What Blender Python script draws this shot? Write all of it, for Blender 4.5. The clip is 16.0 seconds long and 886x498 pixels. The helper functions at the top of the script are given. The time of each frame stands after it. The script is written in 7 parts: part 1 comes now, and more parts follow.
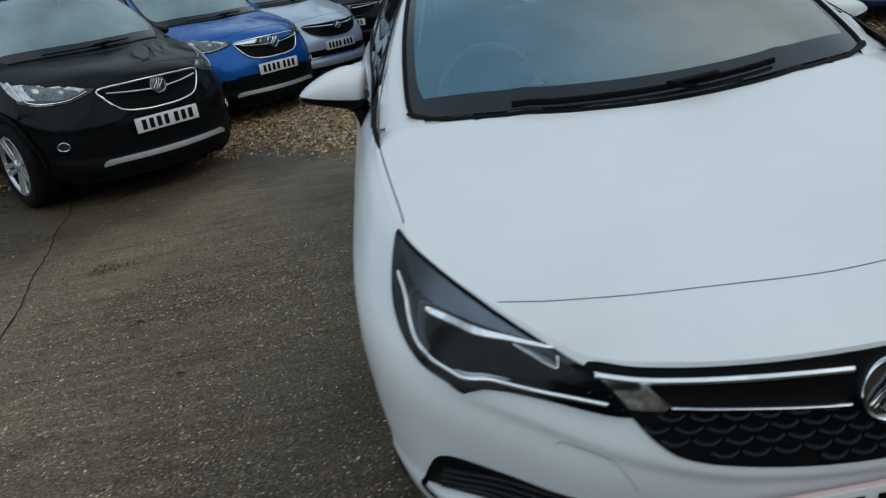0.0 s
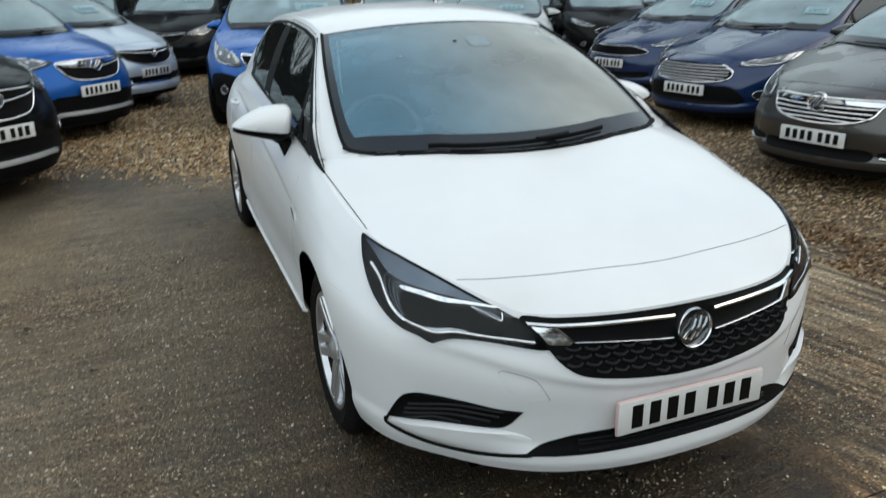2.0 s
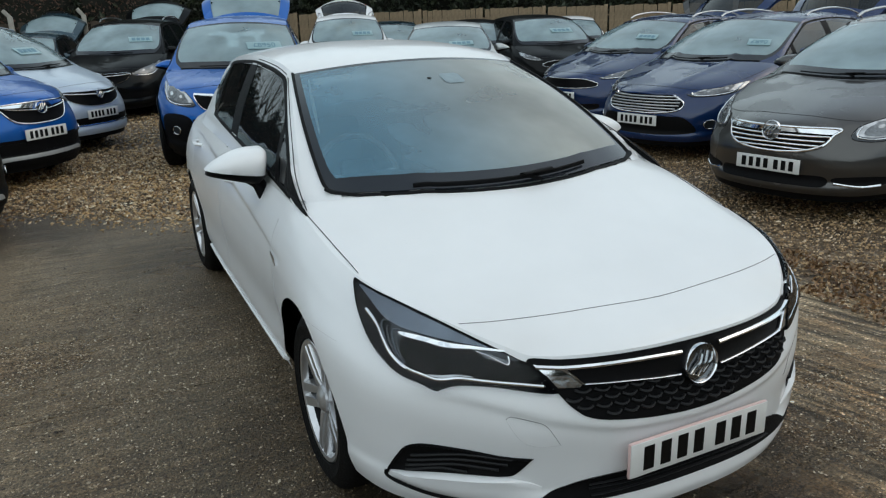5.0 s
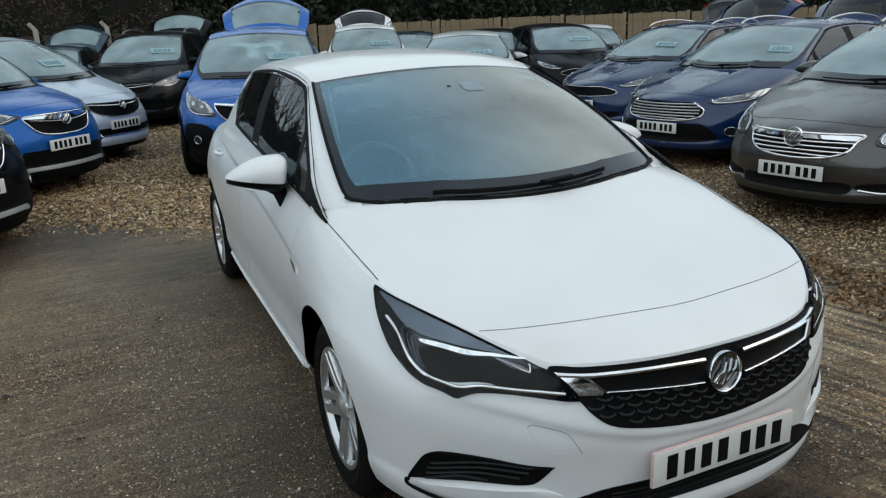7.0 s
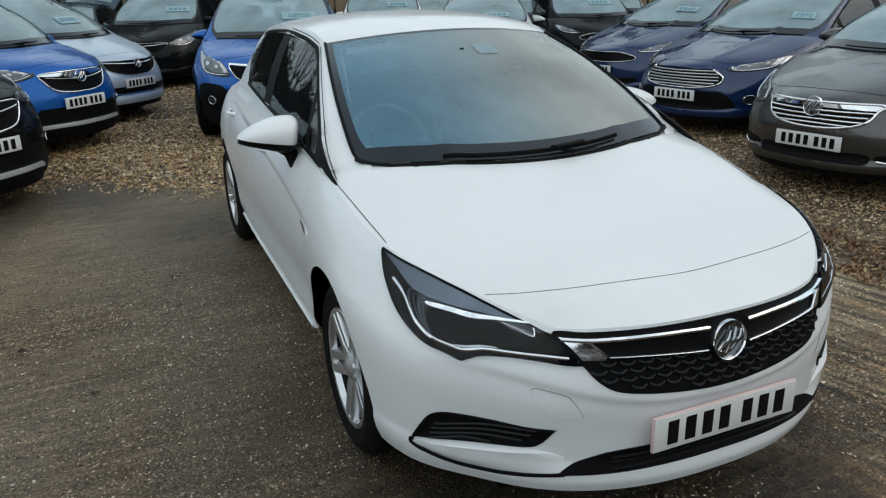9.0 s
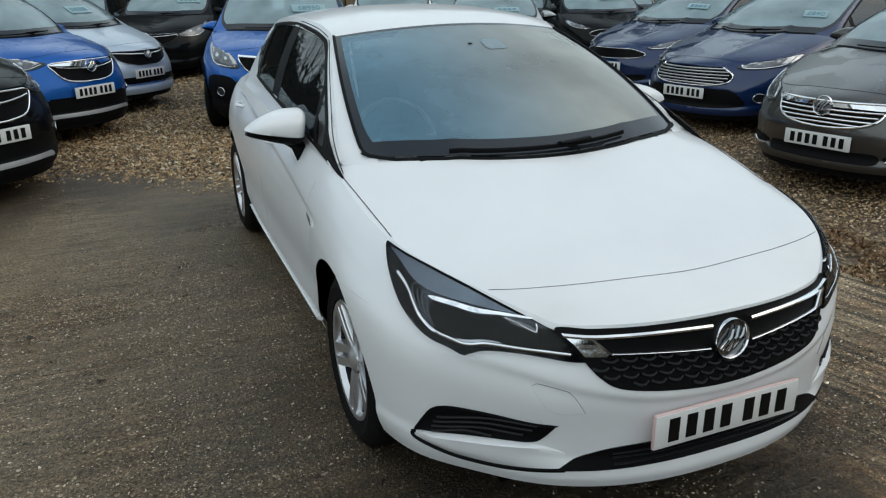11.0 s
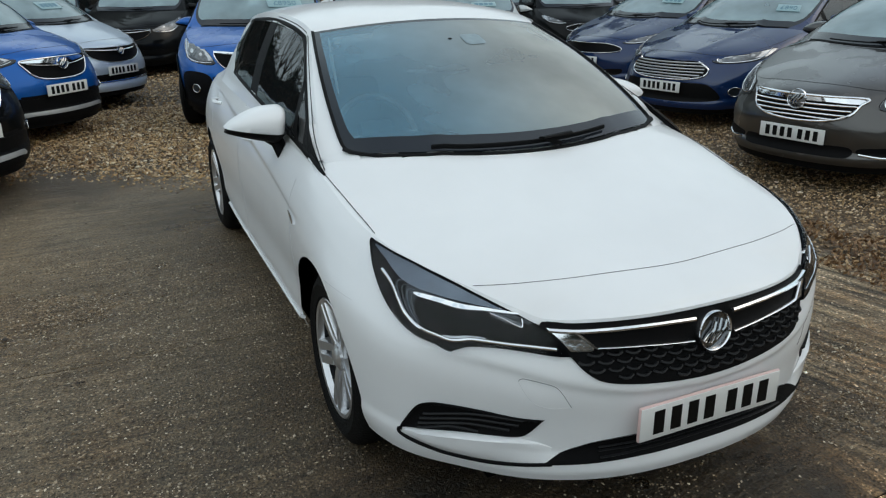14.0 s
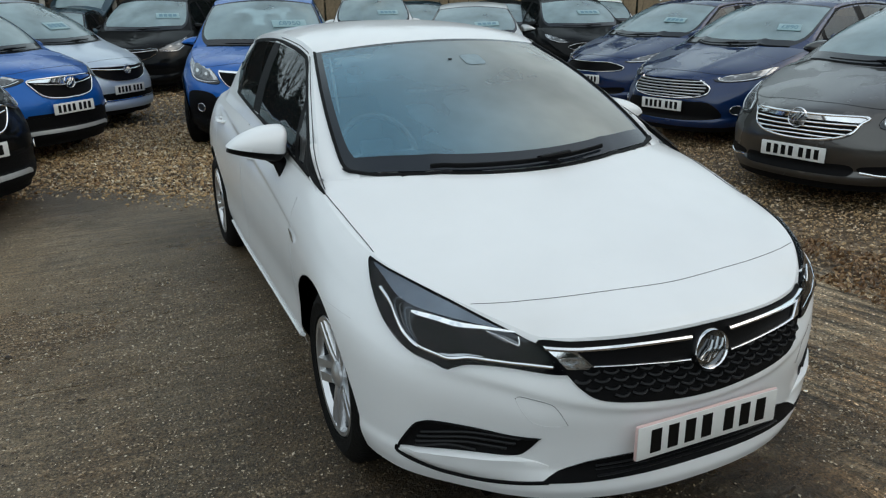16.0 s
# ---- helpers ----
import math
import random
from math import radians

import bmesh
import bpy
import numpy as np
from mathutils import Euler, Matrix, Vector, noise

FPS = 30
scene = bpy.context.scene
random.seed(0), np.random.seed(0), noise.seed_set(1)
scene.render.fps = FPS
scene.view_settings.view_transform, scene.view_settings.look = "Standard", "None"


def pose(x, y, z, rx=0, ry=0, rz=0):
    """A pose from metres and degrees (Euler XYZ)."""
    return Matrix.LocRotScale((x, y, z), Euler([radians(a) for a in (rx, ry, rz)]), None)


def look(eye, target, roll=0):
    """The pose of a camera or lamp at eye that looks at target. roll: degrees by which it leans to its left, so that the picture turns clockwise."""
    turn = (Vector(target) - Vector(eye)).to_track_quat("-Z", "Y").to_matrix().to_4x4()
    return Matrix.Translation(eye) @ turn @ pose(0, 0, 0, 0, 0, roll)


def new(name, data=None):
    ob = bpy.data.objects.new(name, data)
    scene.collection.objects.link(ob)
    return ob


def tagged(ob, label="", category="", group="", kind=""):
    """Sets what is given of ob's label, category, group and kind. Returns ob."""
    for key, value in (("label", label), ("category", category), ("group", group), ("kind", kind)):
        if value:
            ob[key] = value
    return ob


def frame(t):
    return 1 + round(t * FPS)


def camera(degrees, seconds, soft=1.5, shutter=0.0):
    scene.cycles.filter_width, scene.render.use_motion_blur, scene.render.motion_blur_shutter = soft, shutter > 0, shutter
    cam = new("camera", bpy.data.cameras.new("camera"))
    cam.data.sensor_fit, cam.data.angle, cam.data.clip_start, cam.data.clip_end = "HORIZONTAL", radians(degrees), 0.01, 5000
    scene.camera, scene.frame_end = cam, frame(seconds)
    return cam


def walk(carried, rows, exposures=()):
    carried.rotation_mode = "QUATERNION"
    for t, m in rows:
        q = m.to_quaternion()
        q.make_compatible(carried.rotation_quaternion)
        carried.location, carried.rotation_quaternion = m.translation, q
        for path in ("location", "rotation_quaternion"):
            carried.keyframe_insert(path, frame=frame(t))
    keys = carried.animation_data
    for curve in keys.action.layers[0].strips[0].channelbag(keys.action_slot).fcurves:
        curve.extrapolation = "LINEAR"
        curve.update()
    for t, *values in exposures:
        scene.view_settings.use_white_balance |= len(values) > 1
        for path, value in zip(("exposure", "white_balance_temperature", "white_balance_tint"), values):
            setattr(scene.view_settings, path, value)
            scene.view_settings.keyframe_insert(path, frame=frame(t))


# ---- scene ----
import functools
cam = camera(61.5, 16.0, soft=1.2, shutter=0.5)
PATH = [
    (0, (-0.772, -0.932, 1.412), (-0.677, 0.926, 0.678), -8.5),
    (0.5, (-1.046, -1.06, 1.427), (-0.828, 0.778, 0.668), -6.8),
    (1, (-1.163, -1.259, 1.482), (-0.802, 0.526, 0.656), -4.1),
    (1.5, (-1.222, -1.408, 1.54), (-0.733, 0.36, 0.744), -3.1),
    (2, (-1.37, -1.459, 1.581), (-0.686, 0.292, 0.899), -1.0),
    (2.5, (-1.453, -1.481, 1.59), (-0.694, 0.278, 1.018), -2.4),
    (3, (-1.379, -1.452, 1.582), (-0.639, 0.309, 0.99), -2.5),
    (3.5, (-1.401, -1.371, 1.569), (-0.693, 0.385, 0.926), -2.2),
    (4, (-1.433, -1.329, 1.576), (-0.644, 0.394, 0.934), -2.1),
    (6.5, (-1.48, -1.342, 1.592), (-0.65, 0.389, 1.031), -1.7),
    (7, (-1.475, -1.329, 1.582), (-0.694, 0.419, 1.005), -2.1),
    (7.5, (-1.463, -1.333, 1.578), (-0.66, 0.395, 0.97), -1.6),
    (8, (-1.459, -1.334, 1.582), (-0.659, 0.377, 0.925), -1.4),
    (8.5, (-1.457, -1.339, 1.582), (-0.672, 0.379, 0.925), -1.4),
    (9, (-1.461, -1.344, 1.579), (-0.728, 0.394, 0.914), -1.4),
    (11.5, (-1.457, -1.354, 1.583), (-0.743, 0.385, 0.901), -0.7),
    (12, (-1.458, -1.347, 1.585), (-0.722, 0.383, 0.901), -0.5),
    (12.5, (-1.464, -1.352, 1.587), (-0.707, 0.369, 0.903), -0.5),
    (13, (-1.468, -1.353, 1.584), (-0.703, 0.365, 0.903), -0.6),
    (13.5, (-1.474, -1.343, 1.583), (-0.704, 0.372, 0.9), -0.6),
    (14, (-1.472, -1.342, 1.583), (-0.706, 0.372, 0.892), -0.8),
    (14.5, (-1.471, -1.347, 1.586), (-0.706, 0.371, 0.905), -1.0),
    (15, (-1.468, -1.354, 1.591), (-0.703, 0.372, 0.931), -1.0),
    (15.5, (-1.46, -1.362, 1.592), (-0.698, 0.368, 0.939), -1.0),
    (16, (-1.459, -1.365, 1.592), (-0.698, 0.368, 0.945), -0.9),
]
EXPOSURES = [(0, -0.42, 6200, 6), (0.5, -0.2, 6450, 6), (1, 0.10, 6700, 7.5), (1.5, 0.18, 6700, 7.5), (2, 0.18, 6650, 7), (2.5, -0.06, 6580, 6.5), (4.2, -0.06, 6580, 6.5), (16, -0.06, 6580, 6.5)]
walk(cam, [(t, look(eye, target, roll)) for t, eye, target, roll in PATH], EXPOSURES)

# ---- world and light ----
world = bpy.data.worlds.new("overcast_sky")
scene.world = world
world.use_nodes = True
_wn = world.node_tree.nodes
_bg = _wn["Background"]
_sky = _wn.new("ShaderNodeTexSky")
_sky.sky_type = "NISHITA"
_sky.sun_disc = False
_sky.sun_elevation = radians(42)
_sky.sun_rotation = radians(117)
_sky.air_density = 1.0
_sky.dust_density = 4.0
_sky.ozone_density = 1.5
# thin cloud: the blue of the sky is greyed by a slowly varying cloud layer
_tc = _wn.new("ShaderNodeTexCoord")
_cn = _wn.new("ShaderNodeTexNoise")
_cn.inputs["Scale"].default_value = 1.6
_cn.inputs["Detail"].default_value = 4
_cr = _wn.new("ShaderNodeMapRange")
_cr.inputs["From Min"].default_value = 0.35
_cr.inputs["From Max"].default_value = 0.7
_cr.inputs["To Min"].default_value = 0.45
_cr.inputs["To Max"].default_value = 1.0
_mx = _wn.new("ShaderNodeMix")
_mx.data_type = "RGBA"
_mx.inputs["B"].default_value = (6.7, 8.0, 8.7, 1)
_wl = world.node_tree.links
_wl.new(_tc.outputs["Generated"], _cn.inputs["Vector"])
_wl.new(_cn.outputs["Fac"], _cr.inputs["Value"])
_up = _wn.new("ShaderNodeSeparateXYZ")
_wl.new(_tc.outputs["Generated"], _up.inputs[0])
_ur = _wn.new("ShaderNodeMapRange")
_ur.inputs["From Min"].default_value, _ur.inputs["From Max"].default_value = 0.45, 1.0
_ur.inputs["To Min"].default_value, _ur.inputs["To Max"].default_value = 1.0, 0.62
_wl.new(_up.outputs["Z"], _ur.inputs["Value"])
_um = _wn.new("ShaderNodeMath")
_um.operation = "MULTIPLY"
_wl.new(_cr.outputs["Result"], _um.inputs[0])
_wl.new(_ur.outputs["Result"], _um.inputs[1])
_wl.new(_um.outputs[0], _mx.inputs["Factor"])
_wl.new(_sky.outputs["Color"], _mx.inputs["A"])
_wl.new(_mx.outputs["Result"], _bg.inputs["Color"])
_bg.inputs["Strength"].default_value = 0.134
_sun = bpy.data.lights.new("sun", "SUN")
_sun.energy, _sun.angle, _sun.color = 0.70, radians(100), (1.0, 0.98, 0.94)
sun = new("sun", _sun)
sun.matrix_world = look((-11, -5.5, 11), (0, 0, 0))


# ---- materials ----
def mat(name, color, rough=0.5, metal=0.0, coat=0.0, var=0.0, scale=20.0, bump=0.0, bscale=80.0, spec=0.5, coat_rough=0.03):
    """A principled surface whose colour and gloss vary at two scales, with a fine relief."""
    m = bpy.data.materials.new(name)
    m.use_nodes = True
    n, l = m.node_tree.nodes, m.node_tree.links
    p = n["Principled BSDF"]
    p.inputs["Base Color"].default_value = (*color, 1)
    p.inputs["Roughness"].default_value = rough
    p.inputs["Metallic"].default_value = metal
    p.inputs["Coat Weight"].default_value = coat
    p.inputs["Coat Roughness"].default_value = coat_rough
    p.inputs["Specular IOR Level"].default_value = spec
    tc = n.new("ShaderNodeTexCoord")
    if var:
        a, b = n.new("ShaderNodeTexNoise"), n.new("ShaderNodeTexNoise")
        a.inputs["Scale"].default_value, b.inputs["Scale"].default_value = scale, scale * 0.13
        a.inputs["Detail"].default_value = 5
        l.new(tc.outputs["Object"], a.inputs["Vector"]), l.new(tc.outputs["Object"], b.inputs["Vector"])
        add = n.new("ShaderNodeMath")
        add.operation = "ADD"
        l.new(a.outputs["Fac"], add.inputs[0]), l.new(b.outputs["Fac"], add.inputs[1])
        mr = n.new("ShaderNodeMapRange")
        mr.inputs["From Min"].default_value, mr.inputs["From Max"].default_value = 0.6, 1.4
        mr.inputs["To Min"].default_value, mr.inputs["To Max"].default_value = 1 - var, 1 + var
        l.new(add.outputs[0], mr.inputs["Value"])
        mul = n.new("ShaderNodeMix")
        mul.data_type, mul.blend_type = "RGBA", "MULTIPLY"
        mul.inputs["Factor"].default_value = 1
        mul.inputs["A"].default_value = (*color, 1)
        l.new(mr.outputs["Result"], mul.inputs["B"])
        l.new(mul.outputs["Result"], p.inputs["Base Color"])
    if bump:
        c = n.new("ShaderNodeTexNoise")
        c.inputs["Scale"].default_value, c.inputs["Detail"].default_value = bscale, 6
        l.new(tc.outputs["Object"], c.inputs["Vector"])
        bp = n.new("ShaderNodeBump")
        bp.inputs["Strength"].default_value, bp.inputs["Distance"].default_value = bump, 0.01
        l.new(c.outputs["Fac"], bp.inputs["Height"])
        l.new(bp.outputs["Normal"], p.inputs["Normal"])
    return m


def paint(name, color, metal=0.0, wet=True):
    """Lacquered car paint under rain: a clear coat, faint road film and small standing drops."""
    dark = max(color) < 0.12
    m = mat(name, color, 0.42, metal, (0.3 if max(color) < 0.02 else 1.0) if dark else 0.65, 0.05, 3.0, spec=(0.02 if max(color) < 0.02 else 0.12) if dark else 0.3)
    n, l = m.node_tree.nodes, m.node_tree.links
    p = n["Principled BSDF"]
    if dark and max(color) > 0.02:
        p.inputs["Coat IOR"].default_value = 1.75 if color[2] < 0.05 else 1.55
    tc = n.new("ShaderNodeTexCoord")
    if wet:
        v = n.new("ShaderNodeTexVoronoi")
        v.inputs["Scale"].default_value = 60 if min(color) > 0.3 else 85
        v.inputs["Randomness"].default_value = 1
        l.new(tc.outputs["Object"], v.inputs["Vector"])
        patch_n = n.new("ShaderNodeTexNoise")
        patch_n.inputs["Scale"].default_value, patch_n.inputs["Detail"].default_value = 2.6, 5
        l.new(tc.outputs["Object"], patch_n.inputs["Vector"])
        size = n.new("ShaderNodeMapRange")
        size.inputs["From Min"].default_value, size.inputs["From Max"].default_value = 0.45, 0.75
        size.inputs["To Min"].default_value, size.inputs["To Max"].default_value = 0.02, 0.40
        l.new(patch_n.outputs["Fac"], size.inputs["Value"])
        drop = n.new("ShaderNodeMath")
        drop.operation = "SUBTRACT"
        l.new(size.outputs["Result"], drop.inputs[0])
        l.new(v.outputs["Distance"], drop.inputs[1])
        pos = n.new("ShaderNodeMath")
        pos.operation = "MAXIMUM"
        pos.inputs[1].default_value = 0
        l.new(drop.outputs[0], pos.inputs[0])
        bp = n.new("ShaderNodeBump")
        bp.inputs["Strength"].default_value, bp.inputs["Distance"].default_value = 0.35, 0.006
        l.new(pos.outputs[0], bp.inputs["Height"])
        l.new(bp.outputs["Normal"], p.inputs["Coat Normal"])
        # beaded water scatters the sheen in patches
        bead = n.new("ShaderNodeMapRange")
        bead.inputs["From Min"].default_value, bead.inputs["From Max"].default_value = (0.50, 0.60) if min(color) > 0.3 else (0.50, 0.54)
        bead.inputs["To Min"].default_value, bead.inputs["To Max"].default_value = 0.03, 0.10 if min(color) > 0.3 or max(color) < 0.02 else 0.30
        l.new(patch_n.outputs["Fac"], bead.inputs["Value"])
        l.new(bead.outputs["Result"], p.inputs["Coat Roughness"])
    return m


def glass_mat(name, tint, mist_sky=0.0, film_tint=(0.42, 0.61, 0.77), sides=None, ior=1.6):
    """Tinted car glass: see-through, mirror-like at a glancing angle, with a pale film for inside mist and reflected
    sky.
    """
    m = bpy.data.materials.new(name)
    m.use_nodes = True
    n, l = m.node_tree.nodes, m.node_tree.links
    n.remove(n["Principled BSDF"])
    tr, gl, mix, fr = n.new("ShaderNodeBsdfTransparent"), n.new("ShaderNodeBsdfGlossy"), n.new("ShaderNodeMixShader"), n.new("ShaderNodeFresnel")
    tr.inputs["Color"].default_value = (*tint, 1)
    gl.inputs["Roughness"].default_value = 0.03
    fr.inputs["IOR"].default_value = ior
    inner = tr.outputs[0]
    if mist_sky:
        fog, blend, tc, no, mr = n.new("ShaderNodeBsdfDiffuse"), n.new("ShaderNodeMixShader"), n.new("ShaderNodeTexCoord"), n.new("ShaderNodeTexNoise"), n.new("ShaderNodeMapRange")
        fog.inputs["Color"].default_value = (*film_tint, 1)
        no.inputs["Scale"].default_value, no.inputs["Detail"].default_value = 1.8, 4
        mr.inputs["From Min"].default_value, mr.inputs["From Max"].default_value = 0.3, 0.7
        mr.inputs["To Min"].default_value, mr.inputs["To Max"].default_value = mist_sky * 0.7, mist_sky * 1.35
        l.new(tc.outputs["Object"], no.inputs["Vector"]), l.new(no.outputs["Fac"], mr.inputs["Value"])
        film = mr.outputs[0]
        if sides:
            # blue to warm across the film: reflected sky put into its colour and amount
            sep, across, mul = n.new("ShaderNodeSeparateXYZ"), n.new("ShaderNodeMapRange"), n.new("ShaderNodeMath")
            across.interpolation_type = "SMOOTHSTEP"
            across.inputs["From Min"].default_value, across.inputs["From Max"].default_value = -0.60, 0.45
            across.inputs["To Min"].default_value, across.inputs["To Max"].default_value = sides
            mul.operation = "MULTIPLY"
            l.new(tc.outputs["Object"], sep.inputs[0]), l.new(sep.outputs["X"], across.inputs["Value"])
            l.new(film, mul.inputs[0]), l.new(across.outputs[0], mul.inputs[1])
            film = mul.outputs[0]
            tone = n.new("ShaderNodeMix")
            tone.data_type = "RGBA"
            tone.inputs["A"].default_value, tone.inputs["B"].default_value = (*film_tint, 1), (0.72, 0.73, 0.66, 1)
            even = n.new("ShaderNodeMapRange")
            even.inputs["From Min"].default_value, even.inputs["From Max"].default_value = sides
            l.new(across.outputs[0], even.inputs["Value"]), l.new(even.outputs[0], tone.inputs["Factor"])
            l.new(tone.outputs["Result"], fog.inputs["Color"])
        l.new(film, blend.inputs[0])
        l.new(tr.outputs[0], blend.inputs[1]), l.new(fog.outputs[0], blend.inputs[2])
        inner = blend.outputs[0]
    l.new(fr.outputs[0], mix.inputs[0])
    l.new(inner, mix.inputs[1]), l.new(gl.outputs[0], mix.inputs[2])
    l.new(mix.outputs[0], n["Material Output"].inputs["Surface"])
    return m


M = dict(
    white=paint("white_paint", (0.80, 0.81, 0.82)),
    black=paint("black_paint", (0.004, 0.0045, 0.005)),
    blue=paint("bright_blue_paint", (0.005, 0.110, 0.43), 0.55),
    navy=paint("deep_blue_paint", (0.002, 0.020, 0.085), 0.35),
    silver=paint("pale_blue_silver_paint", (0.50, 0.58, 0.68), 0.40),
    grey=paint("warm_grey_paint", (0.070, 0.067, 0.064), 0.9),
    pale=paint("pale_silver_paint", (0.50, 0.52, 0.52), 0.4),
    teal=paint("dark_teal_paint", (0.02, 0.05, 0.07), 0.3),
    plastic=mat("black_plastic", (0.0035, 0.0035, 0.004), 0.55, var=0.25, scale=30, bump=0.15, bscale=300, spec=0.10),
    gloss=mat("gloss_black", (0.002, 0.002, 0.003), 0.16, coat=0.15, var=0.1, spec=0.2),
    rubber=mat("black_rubber", (0.0035, 0.0035, 0.0035), 0.8, var=0.3, scale=25, bump=0.3, bscale=160, spec=0.1),
    tyre=mat("tyre_rubber", (0.005, 0.005, 0.005), 0.7, var=0.35, scale=18, bump=0.35, bscale=120, spec=0.15),
    chrome=mat("chrome", (0.82, 0.83, 0.85), 0.10, 1.0, var=0.06, scale=12),
    satin=mat("satin_aluminium", (0.55, 0.56, 0.58), 0.32, 1.0, var=0.08, scale=15),
    alloy=mat("silver_alloy", (0.66, 0.67, 0.69), 0.28, 0.85, 0.4, var=0.12, scale=14),
    skid=mat("silver_skid_plate", (0.36, 0.36, 0.36), 0.45, 0.4, var=0.15, scale=14),
    lamp=mat("lamp_interior", (0.002, 0.002, 0.003), 0.35, 0.0, 0.0, var=0.4, scale=30, spec=0.05),
    lampclear=mat("clear_lamp", (0.48, 0.49, 0.50), 0.20, 0.7, 0.6, var=0.7, scale=26, bump=0.25, bscale=40),
    lampdeep=mat("lamp_depth", (0.010, 0.010, 0.011), 0.5, var=0.5, scale=40, spec=0.06),
    lampwell=mat("lamp_well", (0.15, 0.16, 0.17), 0.22, 0.6, 0.4, var=0.6, scale=40, bump=0.3, bscale=50),
    lampmid=mat("smoked_lamp_and_sheen", (0.022, 0.027, 0.033), 0.30, 0.3, 0.4, var=0.3, scale=30),
    lampgrey=mat("smoked_lamp_top", (0.11, 0.13, 0.16), 0.30, 0.4, 0.6, var=0.3, scale=30),
    lamptop=mat("lamp_sky_tint", (0.15, 0.175, 0.21), 0.22, 0.9, 0.3, var=0.25, scale=14),
    red=mat("red_lamp", (0.45, 0.012, 0.012), 0.15, coat=1.0, var=0.1),
    plate=mat("plate_white", (0.72, 0.72, 0.70), 0.4, coat=0.3, var=0.06, scale=30),
    platepink=mat("plate_border", (0.70, 0.50, 0.48), 0.4, coat=0.3),
    ink=mat("plate_black", (0.003, 0.003, 0.003), 0.5, spec=0.15),
    gap=mat("shut_line", (0.03, 0.03, 0.033), 0.8),
    frit=mat("frit_black", (0.014, 0.017, 0.022), 0.14, coat=0.3, var=0.1, spec=0.35),
    cabin=mat("cabin_trim", (0.020, 0.021, 0.024), 0.7, var=0.3, spec=0.2, scale=18, bump=0.2, bscale=220),
    seat=mat("seat_cloth", (0.045, 0.046, 0.050), 0.9, var=0.3, scale=40, bump=0.3, bscale=400),
    liner=mat("headlining", (0.42, 0.42, 0.40), 0.9, var=0.1, scale=30),
    glass=glass_mat("misted_and_sky_windscreen", (0.62, 0.72, 0.74), 0.37, (0.27, 0.57, 0.78), sides=(0.76, 1.14)),
    lens=glass_mat("clear_lamp_lens", (0.90, 0.92, 0.94), ior=1.32),
    wheelrim=mat("steering_wheel_rim", (0.24, 0.25, 0.26), 0.45, var=0.2, scale=20),
    drop=mat("rain_drop", (0.55, 0.58, 0.60), 0.12, coat=0.6),
    seam=mat("pale_shut_line", (0.56, 0.56, 0.57), 0.8),
    meshgrey=mat("satin_black_mesh", (0.009, 0.0095, 0.0105), 0.45, var=0.2, scale=30, spec=0.25),
    badgeface=mat("dark_chrome", (0.16, 0.165, 0.17), 0.16, 1.0, var=0.2, scale=40),
    mirror=mat("mirror_glass", (0.85, 0.86, 0.87), 0.03, 1.0),
    # the pale film stands in for sky reflected in the other cars' glass
    paleglass=glass_mat("sky_pale_glass", (0.62, 0.72, 0.74), 0.42, (0.52, 0.69, 0.74)),
    darkglass=glass_mat("side_glass", (0.16, 0.17, 0.16), 0.01),
    sign=mat("price_sign", (0.27, 0.40, 0.43), 0.35, coat=0.1, var=0.05),
    signink=mat("sign_ink", (0.11, 0.22, 0.28), 0.5),
    sensor=mat("pale_sensor_pad", (0.20, 0.27, 0.30), 0.3, coat=0.2, var=0.25, scale=30),
    visor=mat("visor_cloth", (0.58, 0.60, 0.60), 0.9, var=0.1, scale=30),
    cornerchrome=mat("mottled_reflection_chrome", (0.62, 0.63, 0.64), 0.18, 1.0, var=0.8, scale=70, bump=0.3, bscale=60),
    # chrome darkened in colour for the dark surroundings the badge reflects
    badgechrome=mat("dimmed_badge_chrome", (0.50, 0.51, 0.52), 0.14, 1.0, var=0.3, scale=40),
)


def part(name, bm, material, parent=None, label="", smooth=True, sharp=40):
    """Links a bmesh as one mesh object, under parent if there is one."""
    me = bpy.data.meshes.new(name)
    bmesh.ops.remove_doubles(bm, verts=bm.verts, dist=1e-5)
    bmesh.ops.recalc_face_normals(bm, faces=bm.faces)
    bm.to_mesh(me)
    bm.free()
    for m in material if isinstance(material, (list, tuple)) else [material]:
        me.materials.append(m)
    if smooth:
        me.shade_smooth()
        me.set_sharp_from_angle(angle=radians(sharp))
    ob = new(name, me)
    if parent is not None:
        ob.parent = parent
    if label:
        tagged(ob, label)
    return ob


